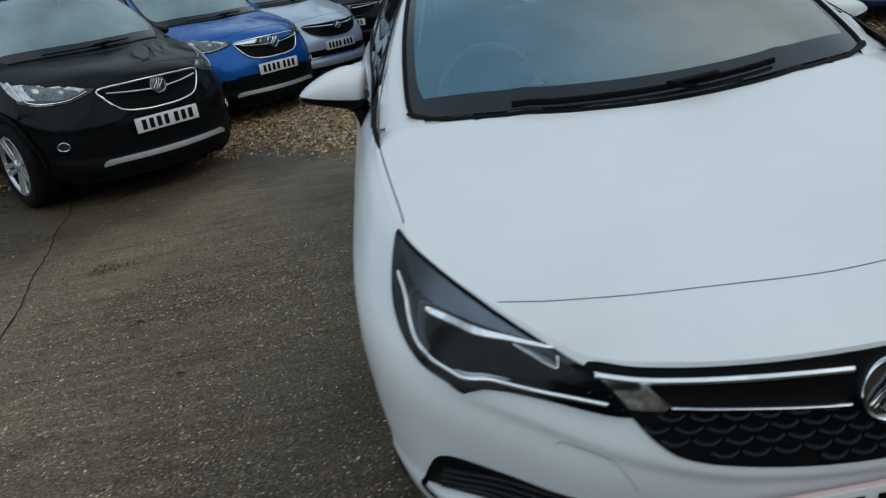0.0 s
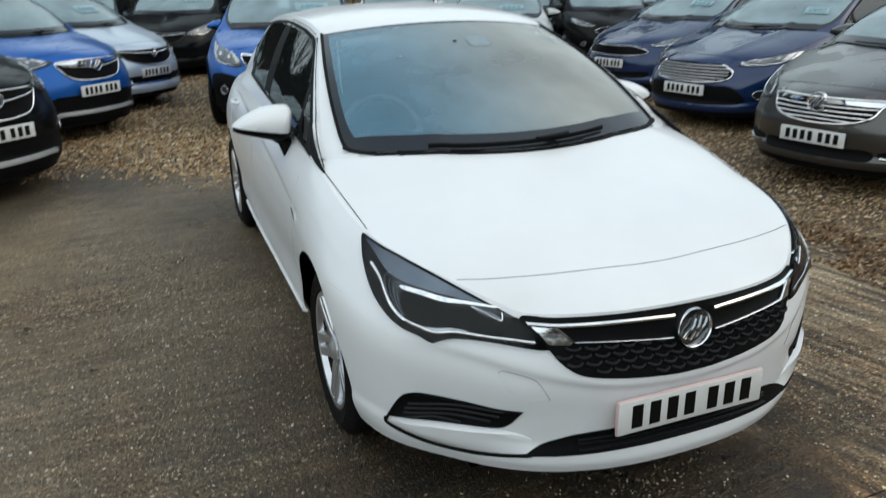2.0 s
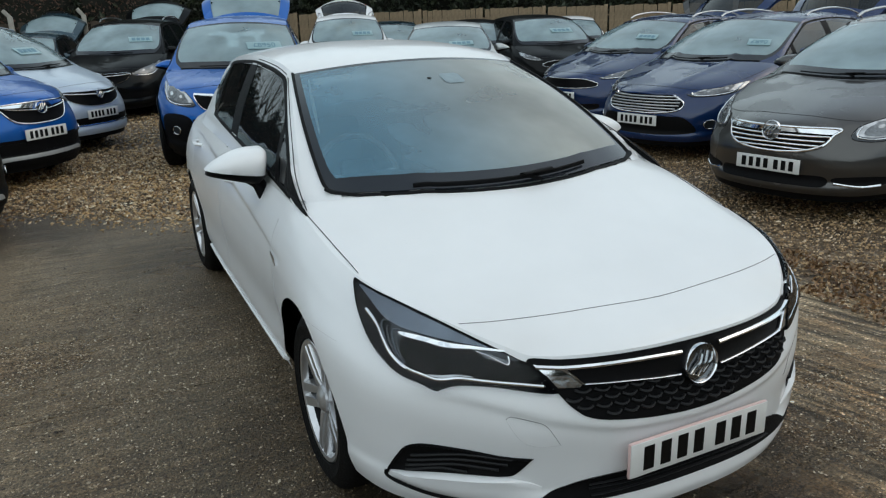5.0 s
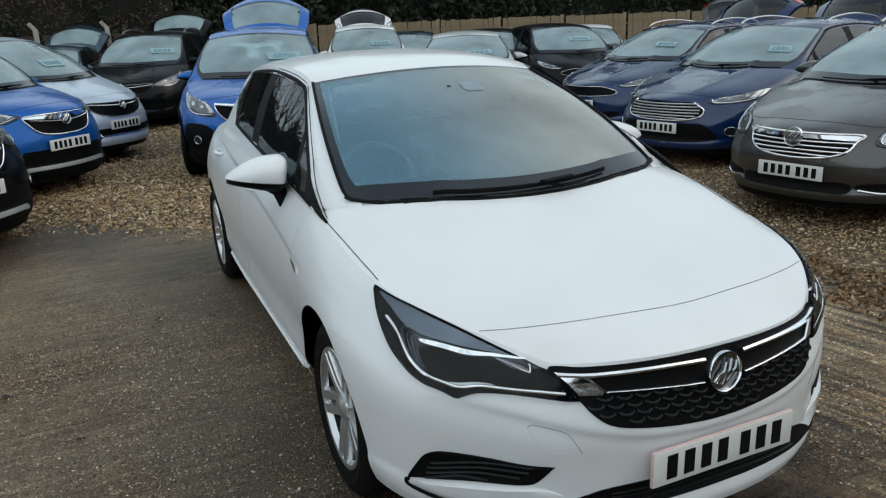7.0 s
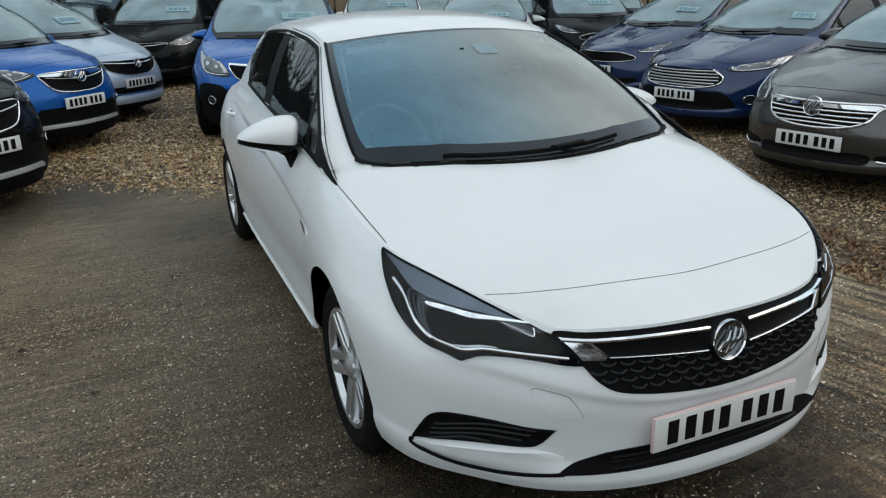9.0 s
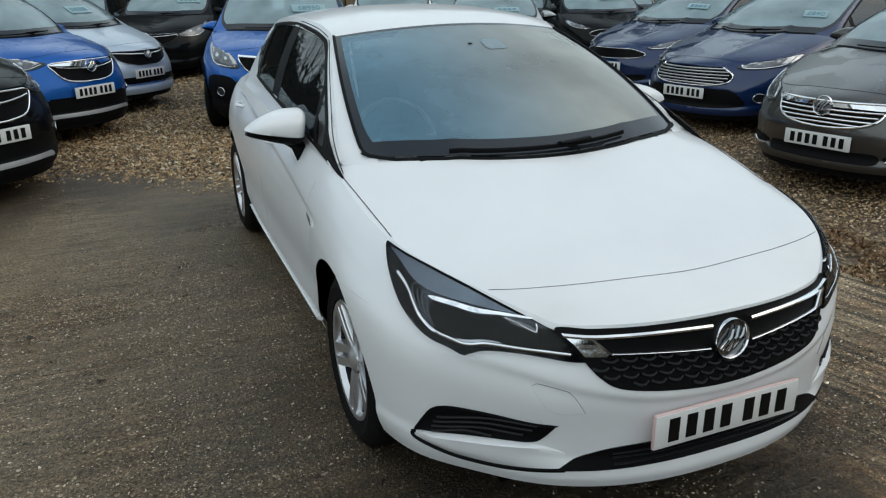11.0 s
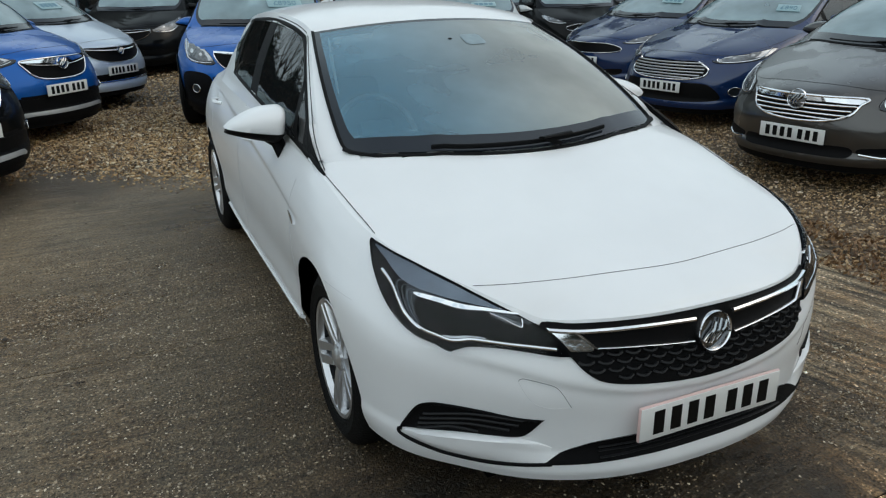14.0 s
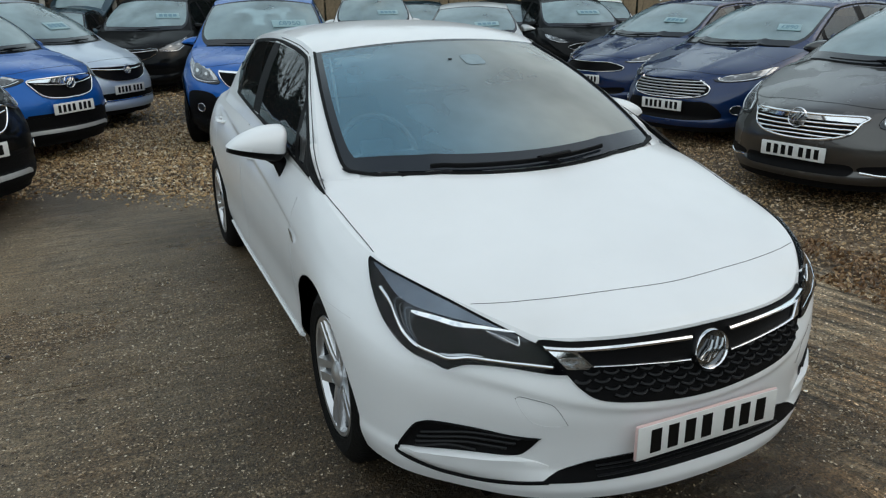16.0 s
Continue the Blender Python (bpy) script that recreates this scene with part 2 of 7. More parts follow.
# ---- shape helpers ----
def spline(keys, x):
    """A smooth curve through keys (x, y), by cubic Hermite pieces with limited slopes."""
    xs, ys = [k[0] for k in keys], [k[1] for k in keys]
    if x <= xs[0]:
        return ys[0]
    if x >= xs[-1]:
        return ys[-1]
    i = max(k for k in range(len(xs) - 1) if xs[k] <= x)

    def slope(k):
        if k == 0 or k == len(xs) - 1:
            a, b = (0, 1) if k == 0 else (k - 1, k)
            return (ys[b] - ys[a]) / (xs[b] - xs[a])
        d0, d1 = (ys[k] - ys[k - 1]) / (xs[k] - xs[k - 1]), (ys[k + 1] - ys[k]) / (xs[k + 1] - xs[k])
        return 0 if d0 * d1 <= 0 else 2 * d0 * d1 / (d0 + d1)
    h = xs[i + 1] - xs[i]
    t = (x - xs[i]) / h
    return (ys[i] * (2 * t ** 3 - 3 * t * t + 1) + ys[i + 1] * (3 * t * t - 2 * t ** 3)
            + h * (slope(i) * (t ** 3 - 2 * t * t + t) + slope(i + 1) * (t ** 3 - t * t)))


def rounded(pts, steps=6, closed=True):
    """A Catmull-Rom curve through 2D or 3D points; a point given twice stays a sharp corner."""
    P = [Vector((*p, 0)) if len(p) == 2 else Vector(p) for p in pts]
    n, out = len(P), []
    for i in range(n if closed else n - 1):
        a, b, c, d = ((P[(i + k) % n] for k in (-1, 0, 1, 2)) if closed else (P[max(0, min(n - 1, i + k))] for k in (-1, 0, 1, 2)))
        if (b - c).length < 1e-6:
            continue
        for s in range(steps):
            t = s / steps
            out.append(0.5 * ((2 * b) + (c - a) * t + (2 * a - 5 * b + 4 * c - d) * t * t + (3 * b - 3 * c + d - a) * t ** 3))
    if not closed:
        out.append(P[-1])
    return [v.xy if len(pts[0]) == 2 else v for v in out]


def clip(poly, axis, value, keep_low):
    out = []
    for i, p in enumerate(poly):
        q = poly[(i + 1) % len(poly)]
        pi, qi = (p[axis] <= value) == keep_low, (q[axis] <= value) == keep_low
        if pi:
            out.append(p)
        if pi != qi:
            t = (value - p[axis]) / (q[axis] - p[axis])
            out.append((p[0] + (q[0] - p[0]) * t, p[1] + (q[1] - p[1]) * t))
    return out


def cells(poly, step):
    """Cuts a 2D outline into cells of a grid."""
    poly = [(p[0], p[1]) for p in poly]
    lo0, hi0 = min(p[0] for p in poly), max(p[0] for p in poly)
    lo1, hi1 = min(p[1] for p in poly), max(p[1] for p in poly)
    n0, n1 = max(1, math.ceil((hi0 - lo0) / step)), max(1, math.ceil((hi1 - lo1) / step))
    for i in range(n0):
        a, b = lo0 + (hi0 - lo0) * i / n0, lo0 + (hi0 - lo0) * (i + 1) / n0
        col = clip(clip(poly, 0, a, False), 0, b, True) if n0 > 1 else poly
        if len(col) < 3:
            continue
        for j in range(n1):
            c, d = lo1 + (hi1 - lo1) * j / n1, lo1 + (hi1 - lo1) * (j + 1) / n1
            cell = clip(clip(col, 1, c, False), 1, d, True) if n1 > 1 else col
            if len(cell) >= 3:
                yield cell


class Skin:
    """The outer skin of a car, on which panels, lamps and trims are laid."""

    def __init__(self, bm):
        from mathutils.bvhtree import BVHTree
        self.tree, self.low = BVHTree.FromBMesh(bm), None

    def hit(self, a, b, way, out=0.0):
        if way == "front":
            o, d = Vector((a, -2, b)), Vector((0, 1, 0))
        elif way == "right":
            o, d = Vector((-3, a, b)), Vector((1, 0, 0))
        elif way == "left":
            o, d = Vector((3, a, b)), Vector((-1, 0, 0))
        else:
            o, d = Vector((a, b, 5)), Vector((0, 0, -1))
        p, nor, _, _ = (self.low if way == "front" and self.low else self.tree).ray_cast(o, d)
        if p is None and way == "front" and self.low:
            # above the upper edge: come down onto it
            lo, hi = b - 0.12, b
            for _ in range(9):
                o.z = (lo + hi) / 2
                q = self.low.ray_cast(o, d)
                if q[0] is None:
                    hi = o.z
                else:
                    lo, p, nor = o.z, q[0], q[1]
        if p is None:
            p, nor, _, _ = self.tree.find_nearest(Vector((a, 0.5, b)) if way == "front" else Vector((-1 if way == "right" else 1, a, b)) if way in ("right", "left") else Vector((a, b, 1)))
        if nor.dot(d) > 0:
            nor = -nor
        return p + nor * out, nor

    def panel(self, outline, way, out=0.005, step=0.022, skirt=0.014):
        """A thin panel with a folded edge that follows the skin inside a 2D outline."""
        bm = bmesh.new()
        for cell in cells(outline, step):
            vs = []
            for a, b in cell:
                v = self.hit(a, b, way, out)[0]
                if not vs or (v - vs[-1].co).length > 1e-5:
                    vs.append(bm.verts.new(v))
            if len(vs) >= 3:
                try:
                    bm.faces.new(vs)
                except ValueError:
                    pass
        if skirt:
            n = len(outline)
            ring = [(self.hit(p[0], p[1], way, out - 0.0006)[0], self.hit(p[0], p[1], way, out - skirt)[0]) for p in outline]
            for i in range(n):
                a, b = ring[i], ring[(i + 1) % n]
                if (a[0] - b[0]).length > 1e-5:
                    bm.faces.new([bm.verts.new(v) for v in (a[0], b[0], b[1], a[1])])
        bmesh.ops.remove_doubles(bm, verts=bm.verts, dist=1e-4)
        return bm

    def line(self, pts, way, out=0.0, steps=6, closed=False):
        return [self.hit(p[0], p[1], way, out)[0] for p in rounded(pts, steps, closed)]


def sweep(points, width, height, closed=False, up=None, bm=None, sides=8, taper=False):
    """A rod of elliptic section along points; up names the way in which height is counted."""
    bm = bm or bmesh.new()
    n = len(points)
    rings = []
    for i, p in enumerate(points):
        p = Vector(p)
        a = Vector(points[(i - 1) % n] if closed or i else points[i])
        b = Vector(points[(i + 1) % n] if closed or i < n - 1 else points[i])
        d = (b - a).normalized()
        u = Vector(up(p) if callable(up) else up or ((0, 0, 1) if abs(d.z) < 0.9 else (1, 0, 0)))
        s = d.cross(u).normalized()
        u = s.cross(d).normalized()
        k = 1.0 if not taper else max(0.15, math.sin(math.pi * min(1, max(0, (i + 0.3) / (n - 0.4)))) ** 0.5)
        rings.append([bm.verts.new(p + s * (width * k / 2 * math.cos(2 * math.pi * j / sides)) + u * (height * k / 2 * math.sin(2 * math.pi * j / sides))) for j in range(sides)])
    for i in range(n if closed else n - 1):
        r, q = rings[i], rings[(i + 1) % n]
        for j in range(sides):
            bm.faces.new((r[j], r[(j + 1) % sides], q[(j + 1) % sides], q[j]))
    if not closed:
        bm.faces.new(rings[0]), bm.faces.new(rings[-1])
    return bm


def lathe(profile, axis_x=True, steps=40, bm=None):
    """Turns a profile of (offset along the axle, radius) round the axle."""
    bm = bm or bmesh.new()
    rings = []
    for k in range(steps):
        a = 2 * math.pi * k / steps
        rings.append([bm.verts.new((o, r * math.cos(a), r * math.sin(a))) for o, r in profile])
    for k in range(steps):
        r, q = rings[k], rings[(k + 1) % steps]
        for j in range(len(profile) - 1):
            bm.faces.new((r[j], r[j + 1], q[j + 1], q[j]))
    return bm


def block(size, at=(0, 0, 0), bevel=0.0, bm=None, turn=None, segs=2):
    bm = bm or bmesh.new()
    got = bmesh.ops.create_cube(bm, size=1)["verts"]
    m = Matrix.Translation(at) @ (turn or Matrix()) @ Matrix.Diagonal((*size, 1))
    bmesh.ops.transform(bm, matrix=m, verts=got)
    if bevel:
        edges = list({e for v in got for e in v.link_edges})
        bmesh.ops.bevel(bm, geom=edges, offset=bevel, segments=segs, affect="EDGES", profile=0.5)
    return bm


def egg(size, at, bm=None, turn=None, power=1.0):
    bm = bm or bmesh.new()
    got = bmesh.ops.create_uvsphere(bm, u_segments=24, v_segments=14, radius=0.5)["verts"]
    bmesh.ops.transform(bm, matrix=Matrix.Translation(at) @ (turn or Matrix()) @ Matrix.Diagonal((*size, 1)), verts=got)
    return bm


def egg_at(bm, p, r):
    """A tiny eight-faced bead."""
    v = [bm.verts.new(p + Vector(d) * r) for d in ((1, 0, 0), (0, 1, 0), (-1, 0, 0), (0, -1, 0), (0, 0, 1), (0, 0, -1))]
    for k in range(4):
        bm.faces.new((v[k], v[(k + 1) % 4], v[4]))
        bm.faces.new((v[(k + 1) % 4], v[k], v[5]))


# ---- cars ----
# Side and plan lines of a five-door car 4.37 m long, nose at y = 0, tail towards +y; other makes stretch them.
WIDTH = 0.905
LINES = dict(
    wide=[(0, 0.955), (0.15, 0.985), (0.4, 1.0), (0.65, 0.998), (0.85, 0.965), (0.94, 0.935), (1, 0.895)],
    nose=[(0, 0.072), (0.07, 0.062), (0.14, 0.066), (0.2, 0.082), (0.35, 0.078), (0.55, 0.070), (0.8, 0.085), (1, 0.085)],
    reach=[(0, 0.95), (0.5, 1.0), (1, 1.1)],
    full=[(0, 2.4), (0.35, 2.42), (0.7, 2.25), (1, 2.0)],
    tail=[(0, 4.30), (0.4, 4.37), (1, 4.28)],
    edge=[(0.07, 0.697), (0.157, 0.690), (0.255, 0.686), (0.334, 0.712), (0.42, 0.742), (0.77, 0.818), (1.28, 0.930), (2, 0.955), (3, 0.99), (4, 1.03), (4.4, 1.03)],
    sill=[(0, 0.210), (0.2, 0.212), (0.45, 0.236), (0.6, 0.246), (1.25, 0.265), (3.3, 0.265), (3.9, 0.24), (4.37, 0.28)],
    deck=[(0.085, 0.700), (0.13, 0.724), (0.25, 0.762), (0.5, 0.828), (0.8, 0.900), (1.28, 1.025)],
    roof=[(1.97, 1.393), (2.3, 1.445), (2.7, 1.462), (3.2, 1.435), (3.7, 1.36)],
    rail=[(2.07, 0.579), (2.8, 0.575), (3.7, 0.52)],
    cowl=(1.03, 1.29, 0.775),
    top=(1.97, 2.075, 0.579, 1.393, 1.347),
    roof_end=3.7, tail_top=4.22, axles=(0.955, 3.63), arch=0.362,
)


HATCH_LINES = dict(
    roof=[(1.97, 1.393), (2.3, 1.445), (2.7, 1.462), (3.2, 1.443), (3.7, 1.395), (4.0, 1.345)],
    rail=[(2.07, 0.579), (2.8, 0.575), (3.7, 0.53), (4.0, 0.50)], roof_end=3.93, tail_top=4.12, taper=0.045, ridge=0.005, bulge=0.036, levels=64, track=0.882,
    edge=[(0.07, 0.711), (0.12, 0.708), (0.157, 0.705), (0.20, 0.701), (0.218, 0.701), (0.266, 0.724), (0.32, 0.746), (0.376, 0.766), (0.46, 0.784), (0.77, 0.830), (1.28, 0.930), (2, 0.955), (3, 0.980), (3.6, 0.985), (4.4, 0.97)],
    nose=[(0, 0.072), (0.07, 0.062), (0.14, 0.066), (0.2, 0.082), (0.35, 0.078), (0.55, 0.070), (0.8, 0.085), (1, 0.098)],
    full=[(0, 2.4), (0.35, 2.42), (0.6, 2.5), (1, 2.52)],
    deck=[(0.085, 0.708), (0.10, 0.7095), (0.13, 0.726), (0.25, 0.768), (0.5, 0.836), (0.8, 0.905), (1.28, 1.025)],
    belt=[(1.4, 0.0), (2.26, 0.032), (3.2, 0.072)],
    sill=[(0, 0.208), (0.2, 0.209), (0.45, 0.222), (0.6, 0.225), (1.25, 0.265), (3.3, 0.265), (3.9, 0.24), (4.37, 0.28)],
    windows=((1.345, 1.545, 1.345, 1.750), (1.58, 2.43, 1.79, 2.62), (2.575, 3.05, 2.755, 3.41), (3.085, 3.16, 3.45, 3.72)),
    crease=[(1.325, 0.766), (1.713, 0.816), (2.059, 0.849), (2.724, 0.911), (3.261, 0.946)],
    lip=[(0.0, 0.482), (0.25, 0.500), (0.35, 0.518), (0.446, 0.540), (0.559, 0.574), (0.67, 0.598), (0.76, 0.608)],
)
SUV_LINES = dict(
    edge=[(0.07, 0.772), (0.157, 0.768), (0.255, 0.766), (0.334, 0.782), (0.42, 0.800), (0.77, 0.850), (1.28, 0.930), (2, 0.955), (3, 0.99), (4, 1.03), (4.4, 1.03)],
    deck=[(0.085, 0.776), (0.13, 0.800), (0.25, 0.835), (0.5, 0.880), (0.8, 0.925), (1.28, 1.010)],
    cowl=(0.92, 1.19, 0.76), top=(1.70, 1.82, 0.60, 1.385, 1.335), rail=[(1.82, 0.60), (2.8, 0.59), (3.7, 0.53)],
    roof=[(1.70, 1.385), (2.1, 1.435), (2.6, 1.452), (3.2, 1.435), (3.7, 1.38)], mirror=(0.865, 1.48, 0.975), mirror_size=0.85,
    windows=((1.52, 2.30), (2.41, 3.15), (3.24, 3.62), (1.28, 1.47)), doors=((1.30, 1.24), (2.36, 2.36), (3.36, 3.12)),
)
MPV_LINES = dict(
    cowl=(0.86, 1.12, 0.77), top=(1.74, 1.88, 0.60, 1.39, 1.34), rail=[(1.88, 0.60), (2.8, 0.60), (3.7, 0.56)],
    roof=[(1.74, 1.39), (2.2, 1.44), (2.7, 1.455), (3.2, 1.445), (3.7, 1.40)], mirror=(0.87, 1.5, 0.965), mirror_size=0.85,
    windows=((1.55, 2.30), (2.41, 3.15), (3.24, 3.68), (1.22, 1.50)), doors=((1.28, 1.22), (2.36, 2.36), (3.36, 3.12)),
)


class Form:
    """The surfaces of one car body, from its lines and its stretch."""

    def __init__(self, lines, stretch):
        self.g, self.k = {**LINES, **lines}, stretch

    def s(self, key, x):
        return spline(self.g[key], x)

    def ring(self, t, nf=44, ns=110, nr=14):
        """Half an outline of the lower body at level t, from the front's middle round the side to the tail's middle."""
        w, y0, reach, n, y1 = (self.s(k, t) for k in ("wide", "nose", "reach", "full", "tail"))
        w *= WIDTH
        out = []
        for i in range(nf):
            a = math.pi / 2 * i / nf
            out.append((w * math.sin(a) ** (2 / n), y0 + reach * (1 - math.cos(a) ** (2 / n))))
        ya, yb = y0 + reach, y1 - 0.6
        for i in range(ns):
            q = i / ns
            y = ya + (yb - ya) * q
            out.append((w * (1 - self.g.get("taper", 0.02) * max(0, (y - 2.6) / 1.2) ** 2), y))
        wr = w * (1 - self.g.get("taper", 0.02) * max(0, (yb - 2.6) / 1.2) ** 2)
        for i in range(nr + 1):
            a = math.pi / 2 * i / nr
            out.append((wr * math.cos(a) ** (2 / 2.6), yb + 0.6 * math.sin(a) ** (2 / 2.6)))
        return out

    def deck_z(self, x, y):
        xe = self.edge_x(y)
        q = min(1, abs(x) / max(xe, 1e-6))
        ze = self.s("edge", y)
        ridge = self.g.get("ridge", 0) * math.exp(-abs(abs(x) - 0.20 - 0.16 * y) / 0.03) * min(1, max(0, (y - 0.25) / 0.3))
        return ze + (self.s("deck", y) - ze) * (1 - q ** 3.2) + ridge

    def edge_x(self, y):
        y0, reach, n = self.s("nose", 1), self.s("reach", 1), self.s("full", 1)
        w = self.s("wide", 1) * WIDTH
        yb = self.s("tail", 1) - 0.6
        if "taper" in self.g and y > yb:
            sin = min(1, (y - yb) / 0.6) ** 1.3
            return w * (1 - self.g["taper"] * max(0, (yb - 2.6) / 1.2) ** 2) * (1 - sin * sin) ** 0.3846
        if y >= y0 + reach:
            return w * (1 - self.g.get("taper", 0.02) * max(0, (y - 2.6) / 1.2) ** 2)
        c = max(0.0, min(1.0, 1 - (y - y0) / reach))
        return w * (1 - c ** n) ** (1 / n)

    def cowl(self, q):
        yc, ys, xb = self.g["cowl"]
        y = yc + (ys - yc) * q * q
        return Vector((q * xb, y, self.deck_z(q * xb, y) + 0.008))

    def top(self, q):
        yc, ys, xt, zc, zs = self.g["top"]
        return Vector((q * xt, yc + (ys - yc) * q * q, zc + (zs - zc) * q * q))

    def screen(self, q, v):
        p = self.cowl(q).lerp(self.top(q), v)
        bow = math.sin(math.pi * v)
        return p + Vector((0.012 * q * bow, -0.012 * bow, 0.028 * bow))

    def rail(self, y):
        """The upper edge of the side: along the windscreen, the roof and down the last pillar."""
        ys, yt, ye, yl = self.g["cowl"][1], self.g["top"][1], self.g["roof_end"], self.g["tail_top"]
        if y <= yt:
            return self.screen(1, max(0, min(1, (y - ys) / (yt - ys))))
        if y <= ye:
            return Vector((self.s("rail", y), y, self.s("roof", y) - 0.052))
        k = (y - ye) / (yl - ye)
        a = Vector((self.s("rail", ye), ye, self.s("roof", ye) - 0.052))
        return a.lerp(Vector((min(0.62, self.edge_x(yl) - 0.015), yl, self.s("edge", yl) + 0.02)), k) + Vector((0, 0, 0.05 * math.sin(math.pi * k)))

    def side(self, y, v, sign):
        a = Vector((self.edge_x(y), y, self.s("edge", y)))
        top = self.rail(y)
        p = a.lerp(top, v)
        haunch = min(1, max(0, (y - 3.5) / 0.45)) if "taper" in self.g else 0
        p.x = a.x + (top.x - a.x) * (1 - (1 - v) ** (1 + 1.9 * haunch)) + 0.022 * math.sin(math.pi * v) * (1 - haunch)
        return Vector((sign * p.x, p.y, p.z))

    def window(self, y0, y1, t0=None, t1=None, low=0.028, high=0.045, n=9):
        """The outline (y, z) of a side window: from y0 to y1 along the sill, from t0 to t1 under the roof."""
        t0, t1 = y0 if t0 is None else t0, y1 if t1 is None else t1
        belt = self.g.get("belt", ((0, 0), (1, 0)))
        sill = lambda y: self.s("edge", y) + low + spline(belt, y)
        bottom = [(y, sill(y)) for y in (y0 + (y1 - y0) * i / (n - 1) for i in range(n))]
        top = [(y, max(self.rail(y).z - high, sill(y) + 0.004)) for y in (t0 + (t1 - t0) * i / (n - 1) for i in range(n))]
        return bottom + top[::-1]


def inside(p, poly):
    x, y = p
    odd = False
    for i in range(len(poly)):
        (x1, y1), (x2, y2) = poly[i], poly[i - 1]
        if (y1 > y) != (y2 > y) and x < (x2 - x1) * (y - y1) / (y2 - y1) + x1:
            odd = not odd
    return odd


def grid(bm, pts, index=0, skip=None):
    vs = [[bm.verts.new(p) for p in row] for row in pts]
    for i in range(len(vs) - 1):
        for j in range(len(vs[0]) - 1):
            c = [vs[i][j], vs[i][j + 1], vs[i + 1][j + 1], vs[i + 1][j]]
            mid = (c[0].co + c[1].co + c[2].co + c[3].co) / 4
            if skip and skip(mid, i, j):
                continue
            f = bm.faces.new(c)
            f.material_index = index(mid, i, j) if callable(index) else index
    return vs


def wheel(parent, at, side, radius, rim_r, style, form, turn=None):
    hub = new("wheel")
    hub.parent = parent
    hub.matrix_basis = Matrix.Translation(at) @ pose(0, 0, 0, random.uniform(0, 70) if turn is None else turn, 0, 0 if side < 0 else 180)
    w = 0.205
    tyre = [(0.02, rim_r + 0.004), (0.004, rim_r + 0.012), (-0.006 + 0.010, rim_r + 0.03), (-0.004, (radius + rim_r) / 2), (0.006, radius - 0.03), (0.022, radius - 0.008),
            (0.04, radius), (w - 0.04, radius), (w - 0.02, radius - 0.008), (w, (radius + rim_r) / 2), (w - 0.03, rim_r)]
    bm = lathe(tyre, steps=56)
    part("tyre", bm, M["tyre"], hub)
    barrel = [(0.012, rim_r + 0.006), (0.006, rim_r + 0.002), (0.008, rim_r - 0.012), (0.03, rim_r - 0.02), (0.15, rim_r - 0.03), (0.19, rim_r)]
    rim = part("rim", lathe(barrel[:4], steps=56), M["alloy"], hub, "silver alloy wheel rim")
    part("wheel_barrel", lathe(barrel[3:], steps=40), M["cabin"], hub, "dark inside of the wheel")
    bm = lathe([(0.10, rim_r - 0.03), (0.10, 0.01)], steps=32)
    part("brake_disc", bm, M["rubber"], hub)
    count, twin = style
    for k in range(count):
        a = 2 * math.pi * k / count
        for d in ((-1, 1) if twin else (0,)):
            # a flat-faced spoke, wider at the rim, with bevelled flanks
            bm = bmesh.new()
            rows = []
            for f in (0, 0.25, 0.5, 0.75, 1):
                r = 0.040 + (rim_r - 0.046) * f
                aa = a + d * (math.asin(0.026 / r) if twin else 0)
                half = (0.013 + 0.005 * f) if twin else 0.022
                out = 0.034 - 0.026 * f ** 0.6
                c, t = Vector((0, math.cos(aa), math.sin(aa))), Vector((0, -math.sin(aa), math.cos(aa)))
                rows.append([Vector((out + dx, 0, 0)) + c * r + t * (half * w) for w, dx in ((-1.35, 0.045), (-1.25, 0.012), (-1.0, 0.0), (1.0, 0.0), (1.25, 0.012), (1.35, 0.045))])
            grid(bm, rows)
            part("spoke", bm, M["alloy"], rim)
    part("hub_cap", lathe([(0.05, 0.052), (0.022, 0.048), (0.014, 0.034), (0.010, 0.028), (0.009, 0.0005)], steps=24), M["alloy"], rim)
    return hub


def number_plate(parent, form, skin, z, bars=None, pink=False, tilt=0, y=None, x0=0.0):
    kx, ky, kz = form.k
    y = (min(skin.hit(x, z, "front")[0].y for x in (-0.26, 0, 0.26)) - 0.012) if y is None else y
    at = Vector((x0, y, z))
    holder = part("number_plate", block((0.52, 0.012, 0.111), at, 0.005), M["platepink"] if pink else M["plate"], parent, "white front number plate with black bars")
    face_y = y - 0.006
    if pink:
        part("plate_face", block((0.514, 0.003, 0.105), (x0, face_y - 0.0005, z), 0.001), M["plate"], holder)
        face_y -= 0.002
    # plain upright bars of the size of the characters
    widths = bars or [0.036] * 7
    total = sum(widths) + 0.025 * (len(widths) - 1) + 0.022
    x = x0 - total / 2
    for i, w in enumerate(widths):
        part("bar", block((w, 0.002, 0.074), (x + w / 2, face_y - 0.0006, z), 0), M["ink"], holder, smooth=False)
        x += w + (0.047 if i == 3 else 0.025)
    return holder


BARS = [0.036] * 7


